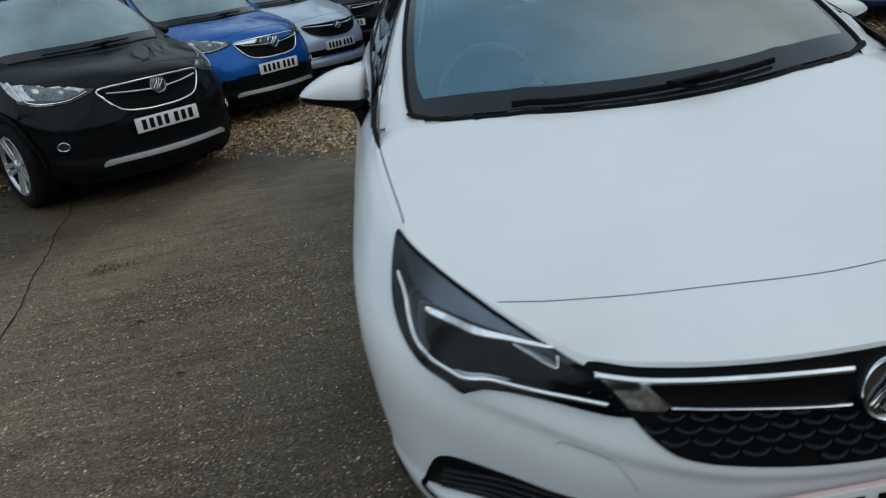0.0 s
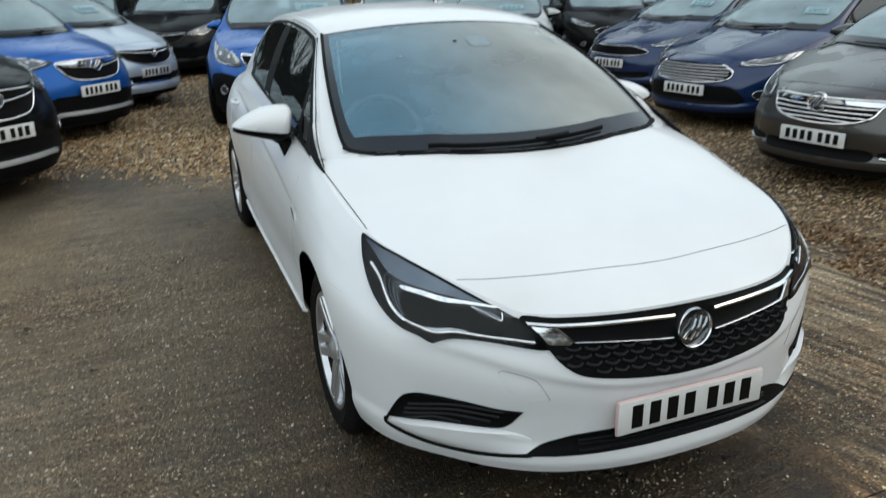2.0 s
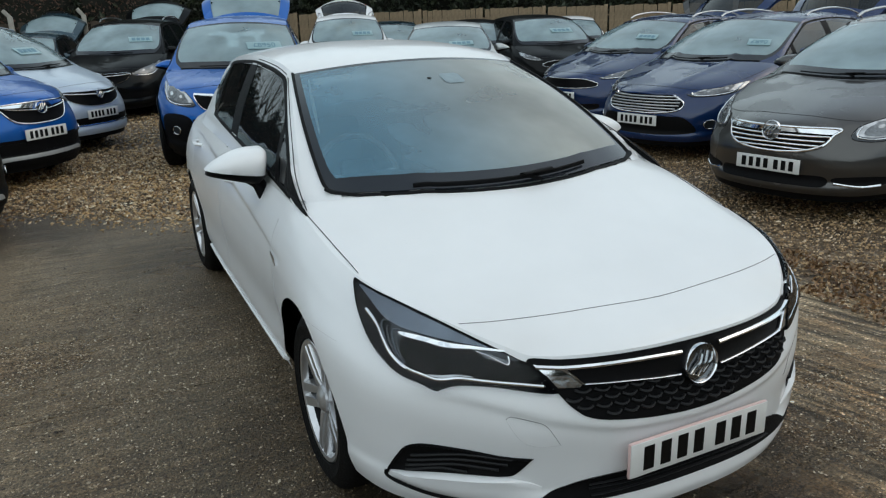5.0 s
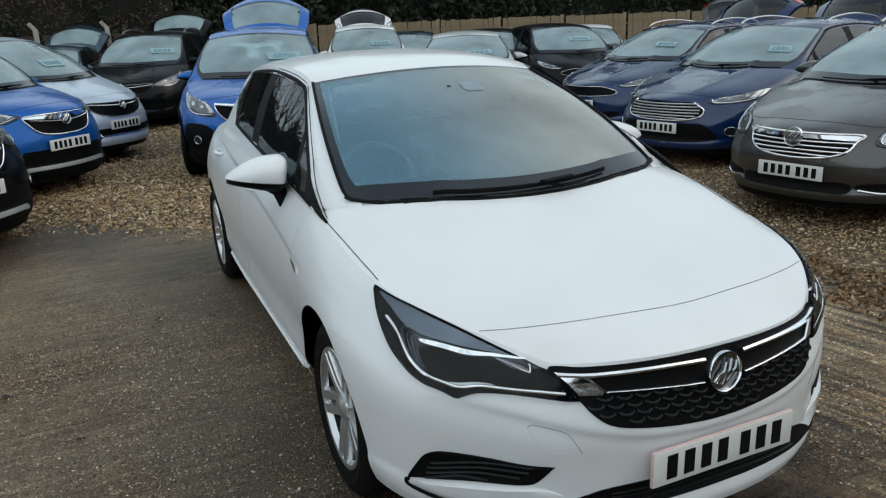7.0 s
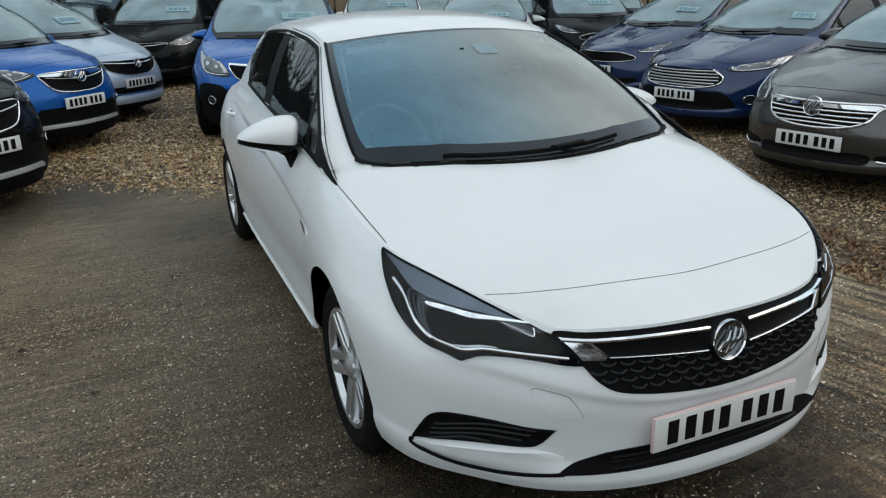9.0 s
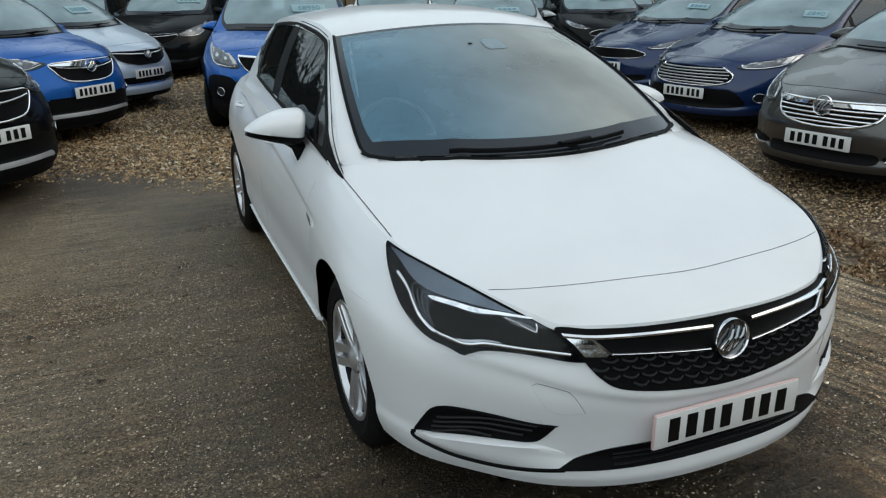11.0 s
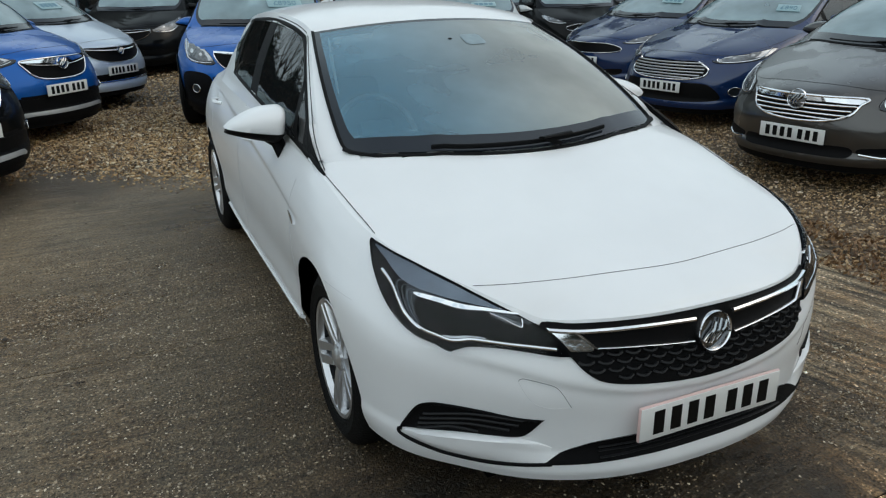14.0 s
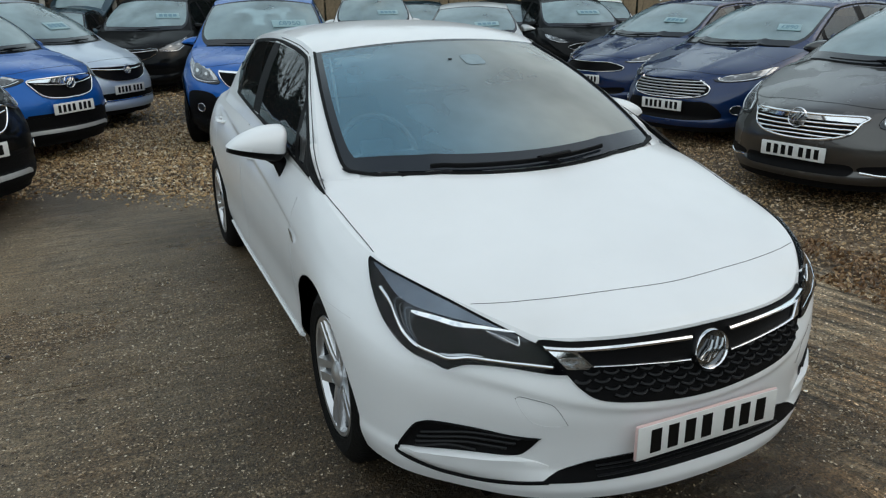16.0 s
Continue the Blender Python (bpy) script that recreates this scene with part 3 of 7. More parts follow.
def door_mirror(parent, side, at, paint_mat, size=1.0):
    """A door mirror: painted cap, black lower half and foot."""
    x, y, z = at
    holder = new("door_mirror")
    holder.parent = parent
    ease = lambda v: math.sqrt(max(0.0, 1 - (1 - min(1.0, max(0.0, v))) ** 2))
    rows, split = [], []
    for i in range(21):
        # from the low, pointed outer end to the blunt end beside the window
        f = i / 20
        end = ease((1.012 - f) / 0.16)
        top = 0.000 + 0.070 * math.sin(math.pi / 2 * min(1, (f + 0.01) / 0.72)) ** 0.75
        low = -0.026 - 0.058 * f ** 0.9
        mid, half = (top + low) / 2, (top - low) / 2 * (0.72 + 0.28 * end)
        deep = 0.105 * ease((f + 0.012) / 0.75) * (0.60 + 0.40 * end)
        row = []
        for j in range(19):
            a = math.pi * j / 18
            row.append(Vector((side * (0.128 - 0.222 * f) - side * 0.018 * (mid + half * math.cos(a)) / 0.07, 0.030 - (deep + 0.030) * math.sin(a) ** 0.62, mid + half * math.copysign(abs(math.cos(a)) ** (0.85 if a < math.pi / 2 else 0.6), math.cos(a)))) * size)
        rows.append(row)
        split.append(-0.004 - 0.034 * f)
    mid = Vector((x, y, z))
    for name, lower, stuff, note in (("mirror_cap", False, paint_mat, "painted mirror cap"), ("mirror_base", True, M["plastic"], "black underside of the mirror")):
        bm = bmesh.new()
        out = []
        for row, zs in zip(rows, split):
            zs *= size
            part_row = []
            for p in row:
                q = p.copy()
                q.z = min(p.z, zs) if lower else max(p.z, zs)
                if lower:
                    q = Vector((q.x * 0.99, 0.03 + (q.y - 0.03) * 0.97, q.z))
                part_row.append(mid + q)
            out.append(part_row)
        grid(bm, out)
        bm.faces.new([bm.verts.new(p) for p in out[0]])
        bm.faces.new([bm.verts.new(p) for p in out[-1]])
        part(name, bm, stuff, holder, note, sharp=55)
    bm = bmesh.new()
    grid(bm, [[mid + Vector((row[0].x, 0.032 * size, row[0].z + (row[-1].z - row[0].z) * k / 4)) for k in range(5)] for row in rows[1:]])
    part("mirror_glass", bm, M["mirror"], holder)
    foot = [(-0.035, -0.002, -0.052), (-0.070, -0.012, -0.076), (-0.095, -0.034, -0.138), (-0.116, -0.060, -0.210)]
    part("mirror_foot", sweep([mid + Vector((side * p[0], p[1], p[2])) * size for p in foot], 0.085, 0.052, sides=12), M["plastic"], holder)
    return holder


def tailgate(car_ob, form, paint_mat, angle, lamps=True, lit=True):
    """An open tailgate, hinged at the roof's rear edge."""
    ye, yl = form.g["roof_end"], form.g["tail_top"]
    kx, ky, kz = form.k
    zt = (form.s("roof", ye)) * kz
    holder = new("tailgate")
    holder.parent = car_ob
    holder.matrix_basis = Matrix.Translation((0, ye * ky, zt)) @ pose(0, 0, 0, angle, 0, 0)
    span = 1.05

    def g(q, w, off=0.0):
        half = (0.55 + 0.11 * math.sin(math.pi / 2 * min(1, w * 1.4))) * (1 - 0.16 * (max(0, w - 0.70) / 0.30) ** 3)
        return Vector((q * half * kx, span * w * (1 - 0.10 * abs(q) ** 3), -(0.10 + 0.10 * w) * q * q - 0.42 * max(0, w - 0.62) ** 1.4 + 0.03 * math.sin(math.pi * w) + off))
    qs = [-1 + 2 * i / 20 for i in range(21)]
    ws = [i / 16 for i in range(17)]

    def hole(i, j):
        return 3 <= i <= 10 and 2 <= j <= 17
    outer = [[g(q, w) for q in qs] for w in ws]
    inner = [[g(q, w, -0.05) for q in qs] for w in ws]
    bm = bmesh.new()
    grid(bm, outer, 0, lambda m, i, j: hole(i, j))
    grid(bm, inner, 1, lambda m, i, j: hole(i, j))
    edge = [(g(q, 0), g(q, 0, -0.05)) for q in qs] + [(g(1, w), g(1, w, -0.05)) for w in ws] + [(g(q, 1), g(q, 1, -0.05)) for q in qs[::-1]] + [(g(-1, w), g(-1, w, -0.05)) for w in ws[::-1]]
    for a, b in zip(edge, edge[1:]):
        if (a[0] - b[0]).length > 1e-5:
            bm.faces.new([bm.verts.new(v) for v in (a[0], b[0], b[1], a[1])])
    part("gate_panel", bm, [paint_mat, M["plastic"]], holder)
    bm = bmesh.new()
    grid(bm, [[g(q, w, -0.012) for q in qs[1:20]] for w in ws[2:13]])
    part("rear_window", bm, M["paleglass" if lit else "darkglass"], holder)
    part("gate_handle", sweep([g(q, 0.93) + Vector((0, 0, 0.012)) for q in qs[7:14]], 0.07, 0.025), M["plastic"], holder)
    part("spoiler", sweep([g(q, 0.0) + Vector((0, -0.02, 0.02)) for q in qs[1:-1]], 0.16, 0.035), paint_mat, holder)
    for s in (-1, 1):
        if lamps:
            bm = bmesh.new()
            grid(bm, [[g(s * (0.78 + 0.20 * b / 4), 0.76 + 0.12 * a / 4, 0.008) for b in range(5)] for a in range(5)])
            part("tail_lamp", bm, M["red"], holder)
        part("gas_strut", sweep([(s * 0.50 * kx, 0.55, -0.06), (s * 0.53 * kx, 0.25, -0.42)], 0.02, 0.02), M["plastic"], holder)
    return holder


def price_sign(parent, form, q, v, w, h, text):
    """A price board behind the windscreen."""
    kx, ky, kz = form.k
    p = form.screen(q, v)
    u = form.screen(q + 0.05, v) - form.screen(q - 0.05, v)
    r = form.screen(q, v + 0.05) - form.screen(q, v - 0.05)
    sc = Vector((kx, ky, kz))
    p, u, r = p * sc, (u * sc).normalized(), (r * sc).normalized()
    nrm = u.cross(r).normalized()
    r = nrm.cross(u)
    m = Matrix.Translation(p + nrm * 0.008) @ Matrix((u, r, nrm)).transposed().to_4x4()
    board = part("price_board", block((w, h, 0.006), (0, 0, 0), 0.002), M["sign"], parent, "pale blue price board behind the windscreen")
    board.matrix_basis = m
    if text:
        cu = bpy.data.curves.new("price", "FONT")
        cu.body, cu.size, cu.align_x, cu.align_y, cu.extrude = text, h * 0.82, "CENTER", "CENTER", 0.001
        cu.materials.append(M["signink"])
        tx = new("price", cu)
        tx.parent = board
        tx.matrix_basis = Matrix.Translation((0, -h * 0.02, 0.0045)) @ Matrix.Diagonal((min(1.0, 0.9 * w / (0.50 * h * len(text))), 1, 1, 1))
    else:
        for k in range(4):
            part("bar", block((w * 0.15, h * 0.5, 0.002), (w * (-0.3 + 0.2 * k), 0, 0.0042)), M["signink"], board, smooth=False)
    return board


def cabin(parent, form):
    """Dashboard, seats, steering wheel and lining, as seen through the glass."""
    kx, ky, kz = form.k
    S = lambda x, y, z: (x * kx, y * ky, z * kz)
    bm = bmesh.new()
    # tub with door cards
    rows = []
    for x, z in ((-0.78, 0.90), (-0.76, 0.30), (0.76, 0.30), (0.78, 0.90)):
        rows.append([Vector(S(x, y, z)) for y in (1.2, 1.6, 2.2, 2.8, 3.4, 4.0)])
    grid(bm, rows)
    bm.faces.new([bm.verts.new(S(x, 4.0, z)) for x, z in ((-0.78, 0.95), (-0.76, 0.3), (0.76, 0.3), (0.78, 0.95))])
    part("cabin_tub", bm, M["cabin"], parent)
    bm = bmesh.new()
    prof = [(1.06, 0.88), (1.25, 0.915), (1.5, 0.925), (1.68, 0.915), (1.75, 0.86), (1.72, 0.55)]
    grid(bm, [[Vector(S(x, y + 0.18 * (x / 0.76) ** 2 * (1 if y < 1.5 else 0), z + (0.035 * math.exp(-((x + 0.36) / 0.2) ** 2) if 1.4 < y < 1.72 else 0))) for x in [-0.76 + 1.52 * i / 16 for i in range(17)]] for y, z in prof])
    part("dashboard", bm, M["cabin"], parent)
    for x in (-0.36, 0.36):
        bm = block(S(0.48, 0.50, 0.16), S(x, 2.15, 0.50), 0.05)
        block(S(0.48, 0.14, 0.62), S(x, 2.46, 0.78), 0.05, bm, Matrix.Rotation(radians(-14), 4, "X"))
        block(S(0.26, 0.10, 0.18), S(x, 2.56, 1.15), 0.04, bm)
        part("front_seat", bm, M["seat"], parent)
    bm = block(S(1.30, 0.16, 0.60), S(0, 3.40, 0.78), 0.06)
    for x in (-0.4, 0, 0.4):
        block(S(0.24, 0.09, 0.15), S(x, 3.45, 1.13), 0.035, bm)
    part("rear_seat", bm, M["seat"], parent)
    m = Matrix.Translation(S(-0.36, 1.86, 0.90)) @ pose(0, 0, 0, 62, 0, 0)
    ring = [m @ Vector((0.185 * math.cos(2 * math.pi * i / 28), 0.185 * math.sin(2 * math.pi * i / 28), 0)) for i in range(28)]
    bm = sweep(ring, 0.03, 0.03, True, up=m.to_3x3() @ Vector((0, 0, 1)))
    for a in (0, 180, 270):
        e = Vector((0.18 * math.cos(radians(a)), 0.18 * math.sin(radians(a)), 0))
        sweep([m @ Vector((0, 0, -0.02)), m @ e], 0.045, 0.02, bm=bm)
    rim = part("steering_wheel", bm, M["wheelrim"], parent)
    part("wheel_hub", block((0.16, 0.14, 0.05), m.translation, 0.02, turn=m.to_3x3().to_4x4()), M["cabin"], rim)
    p = form.screen(0, 0.86)
    bm = block((0.22, 0.035, 0.065), S(p.x, p.y + 0.07, p.z - 0.03), 0.015)
    sweep([S(p.x, p.y + 0.08, p.z - 0.03), S(p.x, p.y + 0.07, p.z + 0.0)], 0.025, 0.025, bm=bm)
    part("rear_view_mirror", bm, M["plastic"], parent)
    for sgn in (-1, 1) if "bulge" in form.g else ():
        bm = bmesh.new()
        grid(bm, [[form.screen(sgn * q, v) + Vector((0, 0.010 + d, -0.012)) for q in (0.46, 0.55, 0.7, 0.84)] for v, d in ((0.93, 0.0), (0.85, 0.0), (0.845, 0.012), (0.92, 0.02))])
        part("sun_visor", bm, M["visor"], parent)
        post = [form.screen(sgn * 0.875, v) + Vector((0, 0.012, -0.006)) for v in [0.40 + 0.52 * i / 12 for i in range(13)]]
        part("pillar_lining", sweep(post, 0.013, 0.01, up=(0, -0.5, 0.8), taper=True), M["visor"], parent)
    bm = bmesh.new()
    grid(bm, [[Vector(S(q * form.s("rail", y) * 0.97, y, form.s("roof", y) - 0.035 - 0.045 * q * q)) for q in [-1 + 0.2 * i for i in range(11)]] for y in (2.06, 2.4, 2.8, 3.2, 3.65)])
    part("headlining", bm, M["liner"], parent)


def car(label, place, color, front, lines=None, stretch=(1, 1, 1), radius=0.316, rim=0.212, spokes=(5, True), clad=0.0,
        rails=False, gate=None, sign=None, glass="paleglass", plate_bars=True, category="car"):
    """A whole parked car. front(c) lays the lamps, grille and bumper details of its make."""
    form = Form(lines or {}, stretch)
    kx, ky, kz = stretch
    S = Vector((kx, ky, kz))
    root = tagged(new("car"), label, category, "cars on the sales lot")
    root.matrix_basis = place
    body = bmesh.new()
    nl = form.g.get("levels", 37)
    yf, yr = form.g["axles"]
    zc = radius
    ra = form.g["arch"]
    arch_r = ra * (radius / 0.316)

    rows = {}
    for sgn in (-1, 1):
        rows[sgn] = []
        top = form.ring(1.0)
        for i in range(nl):
            t = i / (nl - 1)
            ring = form.ring(t)
            row = []
            for (x, y), (xe, yt) in zip(ring, top):
                zb, ze = form.s("sill", y), form.s("edge", yt)
                z = zb + (ze - zb) * t
                on_side = min(1, max(0, (y - 0.9) / 0.5)) * min(1, max(0, (4.1 - y) / 0.5))
                flare = max(math.exp(-(((y - yw) / 0.40) ** 2)) * math.exp(-((z - 0.62) / 0.22) ** 2) for yw in (yf, yr)) * (0.014 if x > 0.7 else 0)
                if "bulge" in form.g:
                    fade = min(1, (1 - t) / 0.14)
                    flare, on_side = flare * fade, on_side * (fade if y < 1.35 else 1)
                xx = x + on_side * (-0.016 * math.exp(-((t - 0.30) / 0.16) ** 2) + 0.007 * math.exp(-((t - 0.80) / 0.07) ** 2)) + flare
                yy = y
                if "bulge" in form.g:
                    # fuller corners, a sharp line along the doors, and the lip round the grille
                    ease = lambda v: min(1, max(0, v)) ** 2 * (3 - 2 * min(1, max(0, v)))
                    xx += form.g["bulge"] * math.exp(-((y - 0.60) / 0.26) ** 2) * ease((x - 0.55) / 0.2) * (1 - ease((t - 0.70) / 0.25))
                    xx += 0.020 * math.exp(-((y - 0.42) / 0.16) ** 2) * ease((x - 0.62) / 0.15) * (1 - ease((t - 0.60) / 0.2))
                    d = form.s("crease", y) - z
                    xx -= 0.013 * ease((d + 0.006) / 0.022) * math.exp(-max(0, d) / 0.09) * ease((y - 1.15) / 0.3) * ease((3.75 - y) / 0.4)
                    if y < 0.75:
                        d = z - form.s("lip", x)
                        yy -= 0.010 * math.exp(-(d / (0.055 if d > 0 else 0.016)) ** 2) * (1 - ease((x - 0.62) / 0.16))
                row.append(Vector((sgn * xx, yy, z)) * S)
            rows[sgn].append(row)
    def away(p):
        """How far a point lies outside the wheel arches."""
        if abs(p.x) < 0.55 * kx:
            return 1.0
        return min(math.hypot(p.y - (yw + 0.026) * ky, (p.z - zc) * (1.0 if p.z > zc else 0.75)) - arch_r for yw in (yf, yr))
    for sgn in (-1, 1):
        R = rows[sgn]
        vs = [[body.verts.new(p) for p in row] for row in R]
        for i in range(nl - 1):
            for j in range(len(R[0]) - 1):
                c = [vs[i][j], vs[i][j + 1], vs[i + 1][j + 1], vs[i + 1][j]]
                d = [away(v.co) for v in c]
                if max(d) <= 0:
                    continue
                if min(d) < 0:
                    # cut the face along the arch
                    poly = []
                    for a in range(4):
                        b = (a + 1) % 4
                        if d[a] >= 0:
                            poly.append(c[a])
                        if (d[a] >= 0) != (d[b] >= 0):
                            lo, hi = (c[a].co, c[b].co) if d[a] >= 0 else (c[b].co, c[a].co)
                            t0, t1 = 0.0, 1.0
                            for _ in range(12):
                                tm = (t0 + t1) / 2
                                if away(lo.lerp(hi, tm)) >= 0:
                                    t0 = tm
                                else:
                                    t1 = tm
                            poly.append(body.verts.new(lo.lerp(hi, t0)))
                    if len(poly) < 3:
                        continue
                    c = poly
                f = body.faces.new(c)
                yq = c[0].co.y / ky
                f.material_index = 1 if clad and (i / (nl - 1) < clad * (2.4 - 1.4 * min(1, max(0, yq - 0.1) / 0.8))) else 0
    bmesh.ops.remove_doubles(body, verts=body.verts, dist=1e-4)
    bmesh.ops.delete(body, geom=[v for v in body.verts if not v.link_faces], context="VERTS")
    low_tree = Skin(body).tree
    bonnet = bmesh.new()
    ring = [p for p in form.ring(1.0) if p[1] < form.g["cowl"][1] + 0.02]
    qs = [-1 + 2 * i / 40 for i in range(41)]
    qs = [math.copysign(1 - (1 - abs(q)) ** 1.5, q) for q in qs]
    rows_b = []
    for xe, y in ring:
        rows_b.append([Vector((q * xe, y, form.deck_z(q * xe, y))) * S for q in qs])
    yc, ys, xb = form.g["cowl"]
    grid(bonnet, rows_b, 0, lambda m, i, j: m.y / ky > yc + (ys - yc) * (m.x / kx / xb) ** 2 + 0.012)
    whole = body.copy()
    me = bpy.data.meshes.new("tmp")
    bonnet.to_mesh(me)
    whole.from_mesh(me)
    bpy.data.meshes.remove(me)
    # roof and sides
    spans = form.g.get("windows", ((1.66, 2.41), (2.52, 3.20), (3.29, 3.62), (1.37, 1.61)))
    wins = [form.window(*w, low=0.024, high=0.038) for w in spans]
    spans = [w if len(w) == 4 else (*w, *w) for w in spans]
    reach = (min(w[0] for w in spans), max(w[1] for w in spans), min(w[2] for w in spans), max(w[3] for w in spans))
    inset = [form.window(*reach, low=0.028, high=0.042, n=40)]
    ny, nv = (260, 48) if "bulge" in form.g else (110, 16)
    y_list = [form.g["cowl"][1] + (form.g["tail_top"] - form.g["cowl"][1]) * i / ny for i in range(ny + 1)]
    for sgn in (-1, 1):
        def cut(m, i, j):
            return any(inside((m.y / ky, m.z / kz), w) for w in inset)
        g = [[form.side(y, v / nv, sgn) * S for v in range(nv + 1)] for y in y_list]
        grid(body, g, 0, cut)
        grid(whole, g, 0)
    yt_list = [i / 20 for i in range(21)]
    ye = form.g["roof_end"]
    g = []
    for w in yt_list:
        row = []
        for q in [-1 + 2 * i / 24 for i in range(25)]:
            a = form.top(q)
            y = a.y + (ye - a.y) * w
            half = form.s("rail", y) if w > 0 else form.g["top"][2]
            row.append(Vector((q * half, y, (a.z if w == 0 else form.s("roof", y) - 0.052 * abs(q) ** 2.6))) * S)
        g.append(row)
    grid(body, g)
    if gate is None:
        g = []
        for i in range(13):
            y = ye + (form.g["tail_top"] - ye) * i / 12
            r = form.rail(y)
            g.append([Vector((q * r.x, y + 0.02 * (1 - q * q), r.z + 0.052 * (1 - abs(q) ** 2.6))) * S for q in [-1 + 2 * k / 16 for k in range(17)]])
        grid(body, g, lambda m, i, j: 2 if 2 <= i <= 9 and 1 < j < 14 else 0)
        # the ledge below the rear window
        yl = form.g["tail_top"]
        tail = [p for p in form.ring(1.0) if p[1] > yl - 0.02]
        grid(body, [[Vector((q * x, max(y, yl) if w else yl, form.s("edge", yl) + (0.0 if w else 0.03))) * S for q in [-1 + 2 * k / 12 for k in range(13)]] for w in (0, 1) for x, y in ([(min(0.62, form.edge_x(yl)), yl)] if not w else tail)])
    part("body", body, [M[color], M["plastic"], M["gloss"]], root)
    near = "bulge" in form.g
    start, gap_w = (0.80, 0.0045) if not near else (0.75, 0.0032)
    for sgn in (-1, 1):
        line_x = (lambda y: spline([(0.743, 0.767), (0.814, 0.771), (0.902, 0.779), (1.021, 0.789), (1.096, 0.795), (1.20, 0.800)], y)) if near else form.edge_x
        seam = [Vector((sgn * line_x(y), y, (form.deck_z(line_x(y), y) if near else form.s("edge", y)) + 0.001)) * S for y in [start + (form.g["cowl"][1] - (0.09 if near else 0.05) - start) * i / 14 for i in range(15)]]
        part("bonnet_gap", sweep(seam, gap_w, 0.003, sides=6), M["gap"], root)
    part("bonnet", bonnet, M[color], root)
    skin = Skin(whole)
    skin.low = low_tree
    whole.free()
    # glass
    n, m2 = 28, 24
    bm, pillars = bmesh.new(), {-1: bmesh.new(), 1: bmesh.new()}
    levels = [0, 0.012, 0.03, 0.06, 0.092] + [0.092 + 0.863 * (i + 1) / 18 for i in range(18)] + [0.975, 1] if near else [0, 0.03, 0.06, 0.085, 0.11] + [0.11 + 0.845 * (i + 1) / 18 for i in range(18)] + [1]
    edge_q = [(0, 0.850), (0.02, 0.890), (0.072, 0.908), (0.18, 0.922), (0.335, 0.937), (0.526, 0.952), (0.78, 0.969), (1, 0.985)]
    sheet, strip = [], []
    for v in levels:
        lim, band = (spline(edge_q, v), 0.046 + 0.020 * math.exp(-max(0, v - 0.09) / 0.04)) if near else (1 - 0.16 * math.exp(-v / 0.13), 0.040 + 0.06 * math.exp(-max(0, v - 0.09) / 0.05))
        us = [-1] + [-(1 - band) + 2 * (1 - band) * i / n for i in range(n + 1)] + [1]
        sheet.append([form.screen(u * lim, v) * S for u in us])
        strip.append([[form.screen(sg * (lim + (1 - lim) * i / 4), v) * S for i in range(5)] for sg in (-1, 1)])
    grid(bm, sheet, lambda c, i, j: 1 if i < 4 or i > len(levels) - 3 or j < 1 or j > n else 0)
    part("windscreen", bm, [M[glass], M["frit"]], root, "curved windscreen with a black border")
    if near:
        for sg in (-1, 1):
            part("screen_seal", sweep([form.screen(sg * (spline(edge_q, v) + 0.004), v) + Vector((0, -0.002, 0.003)) for v in [0.02 + 0.98 * i / 24 for i in range(25)]], 0.014, 0.008, up=(0, -0.5, 0.8)), M["plastic"], root)
        pad = bmesh.new()
        grid(pad, [[form.screen(q, v) + Vector((0, -0.0015, 0.002)) for q in (0.03 + 0.02 * k, 0.08, 0.14, 0.185 - 0.02 * k)] for v, k in ((0.715, 1), (0.73, 0), (0.80, 0), (0.815, 1))])
        part("rain_sensor", pad, M["sensor"], root, "pale sensor pad on the glass")
        # a small dark mark set on the glass beside the pad
        pad = bmesh.new()
        egg((0.022, 0.014, 0.003), form.screen(-0.065, 0.775) + Vector((0, -0.002, 0.003)), pad, Matrix.Rotation(radians(24), 4, "X"))
        part("dark_dot", pad, M["plastic"], root)
    for k, sg in enumerate((-1, 1)):
        foot = [p + Vector((0, -0.045, -0.024)) * ky for p in strip[0][k]]
        grid(pillars[sg], [foot, [p + Vector((0, -0.012, -0.004)) * ky for p in strip[0][k]]] + [row[k] for row in strip])
        part("pillar_foot", pillars[sg], M[color], root)
        ys = form.g["cowl"][1]
        tip = [Vector((sg * (form.edge_x(y) - 0.016 - dx), y, form.s("edge", y) + dz)) * S for y, dx, dz in ((ys - 0.12, 0.0, -0.012), (ys - 0.05, 0.0, -0.006), (ys, 0.004, 0.007), (ys + 0.05, 0.012, 0.014))]
        if near:
            tip += [Vector((sg * (form.rail(y).x + 0.004), y, form.rail(y).z - 0.006)) for y in (1.40, 1.46)]
        part("wing_corner", sweep(tip, 0.055, 0.008), M[color], root)
    for sgn, way in ((-1, "right"), (1, "left")):
        for w in wins:
            part("side_window", skin.panel([(a * ky, b * kz) for a, b in w], way, 0.003, 0.12, 0.0), M["darkglass"], root)
            sk = [skin.hit(a * ky, b * kz, way, 0.003)[0] for a, b in w]
            part("window_seal", sweep(sk, 0.02, 0.008, True, up=(sgn, 0, 0.3), sides=6), M["plastic"], root)
        order = sorted(spans)
        for wa, wb in zip(order, order[1:]):
            part("door_pillar", skin.panel([(a * ky, b * kz) for a, b in form.window(wa[1] - 0.012, wb[0] + 0.012, wa[3] - 0.012, wb[2] + 0.012, low=0.022, high=0.036, n=4)], way, 0.006, 0.04), M["plastic"], root)
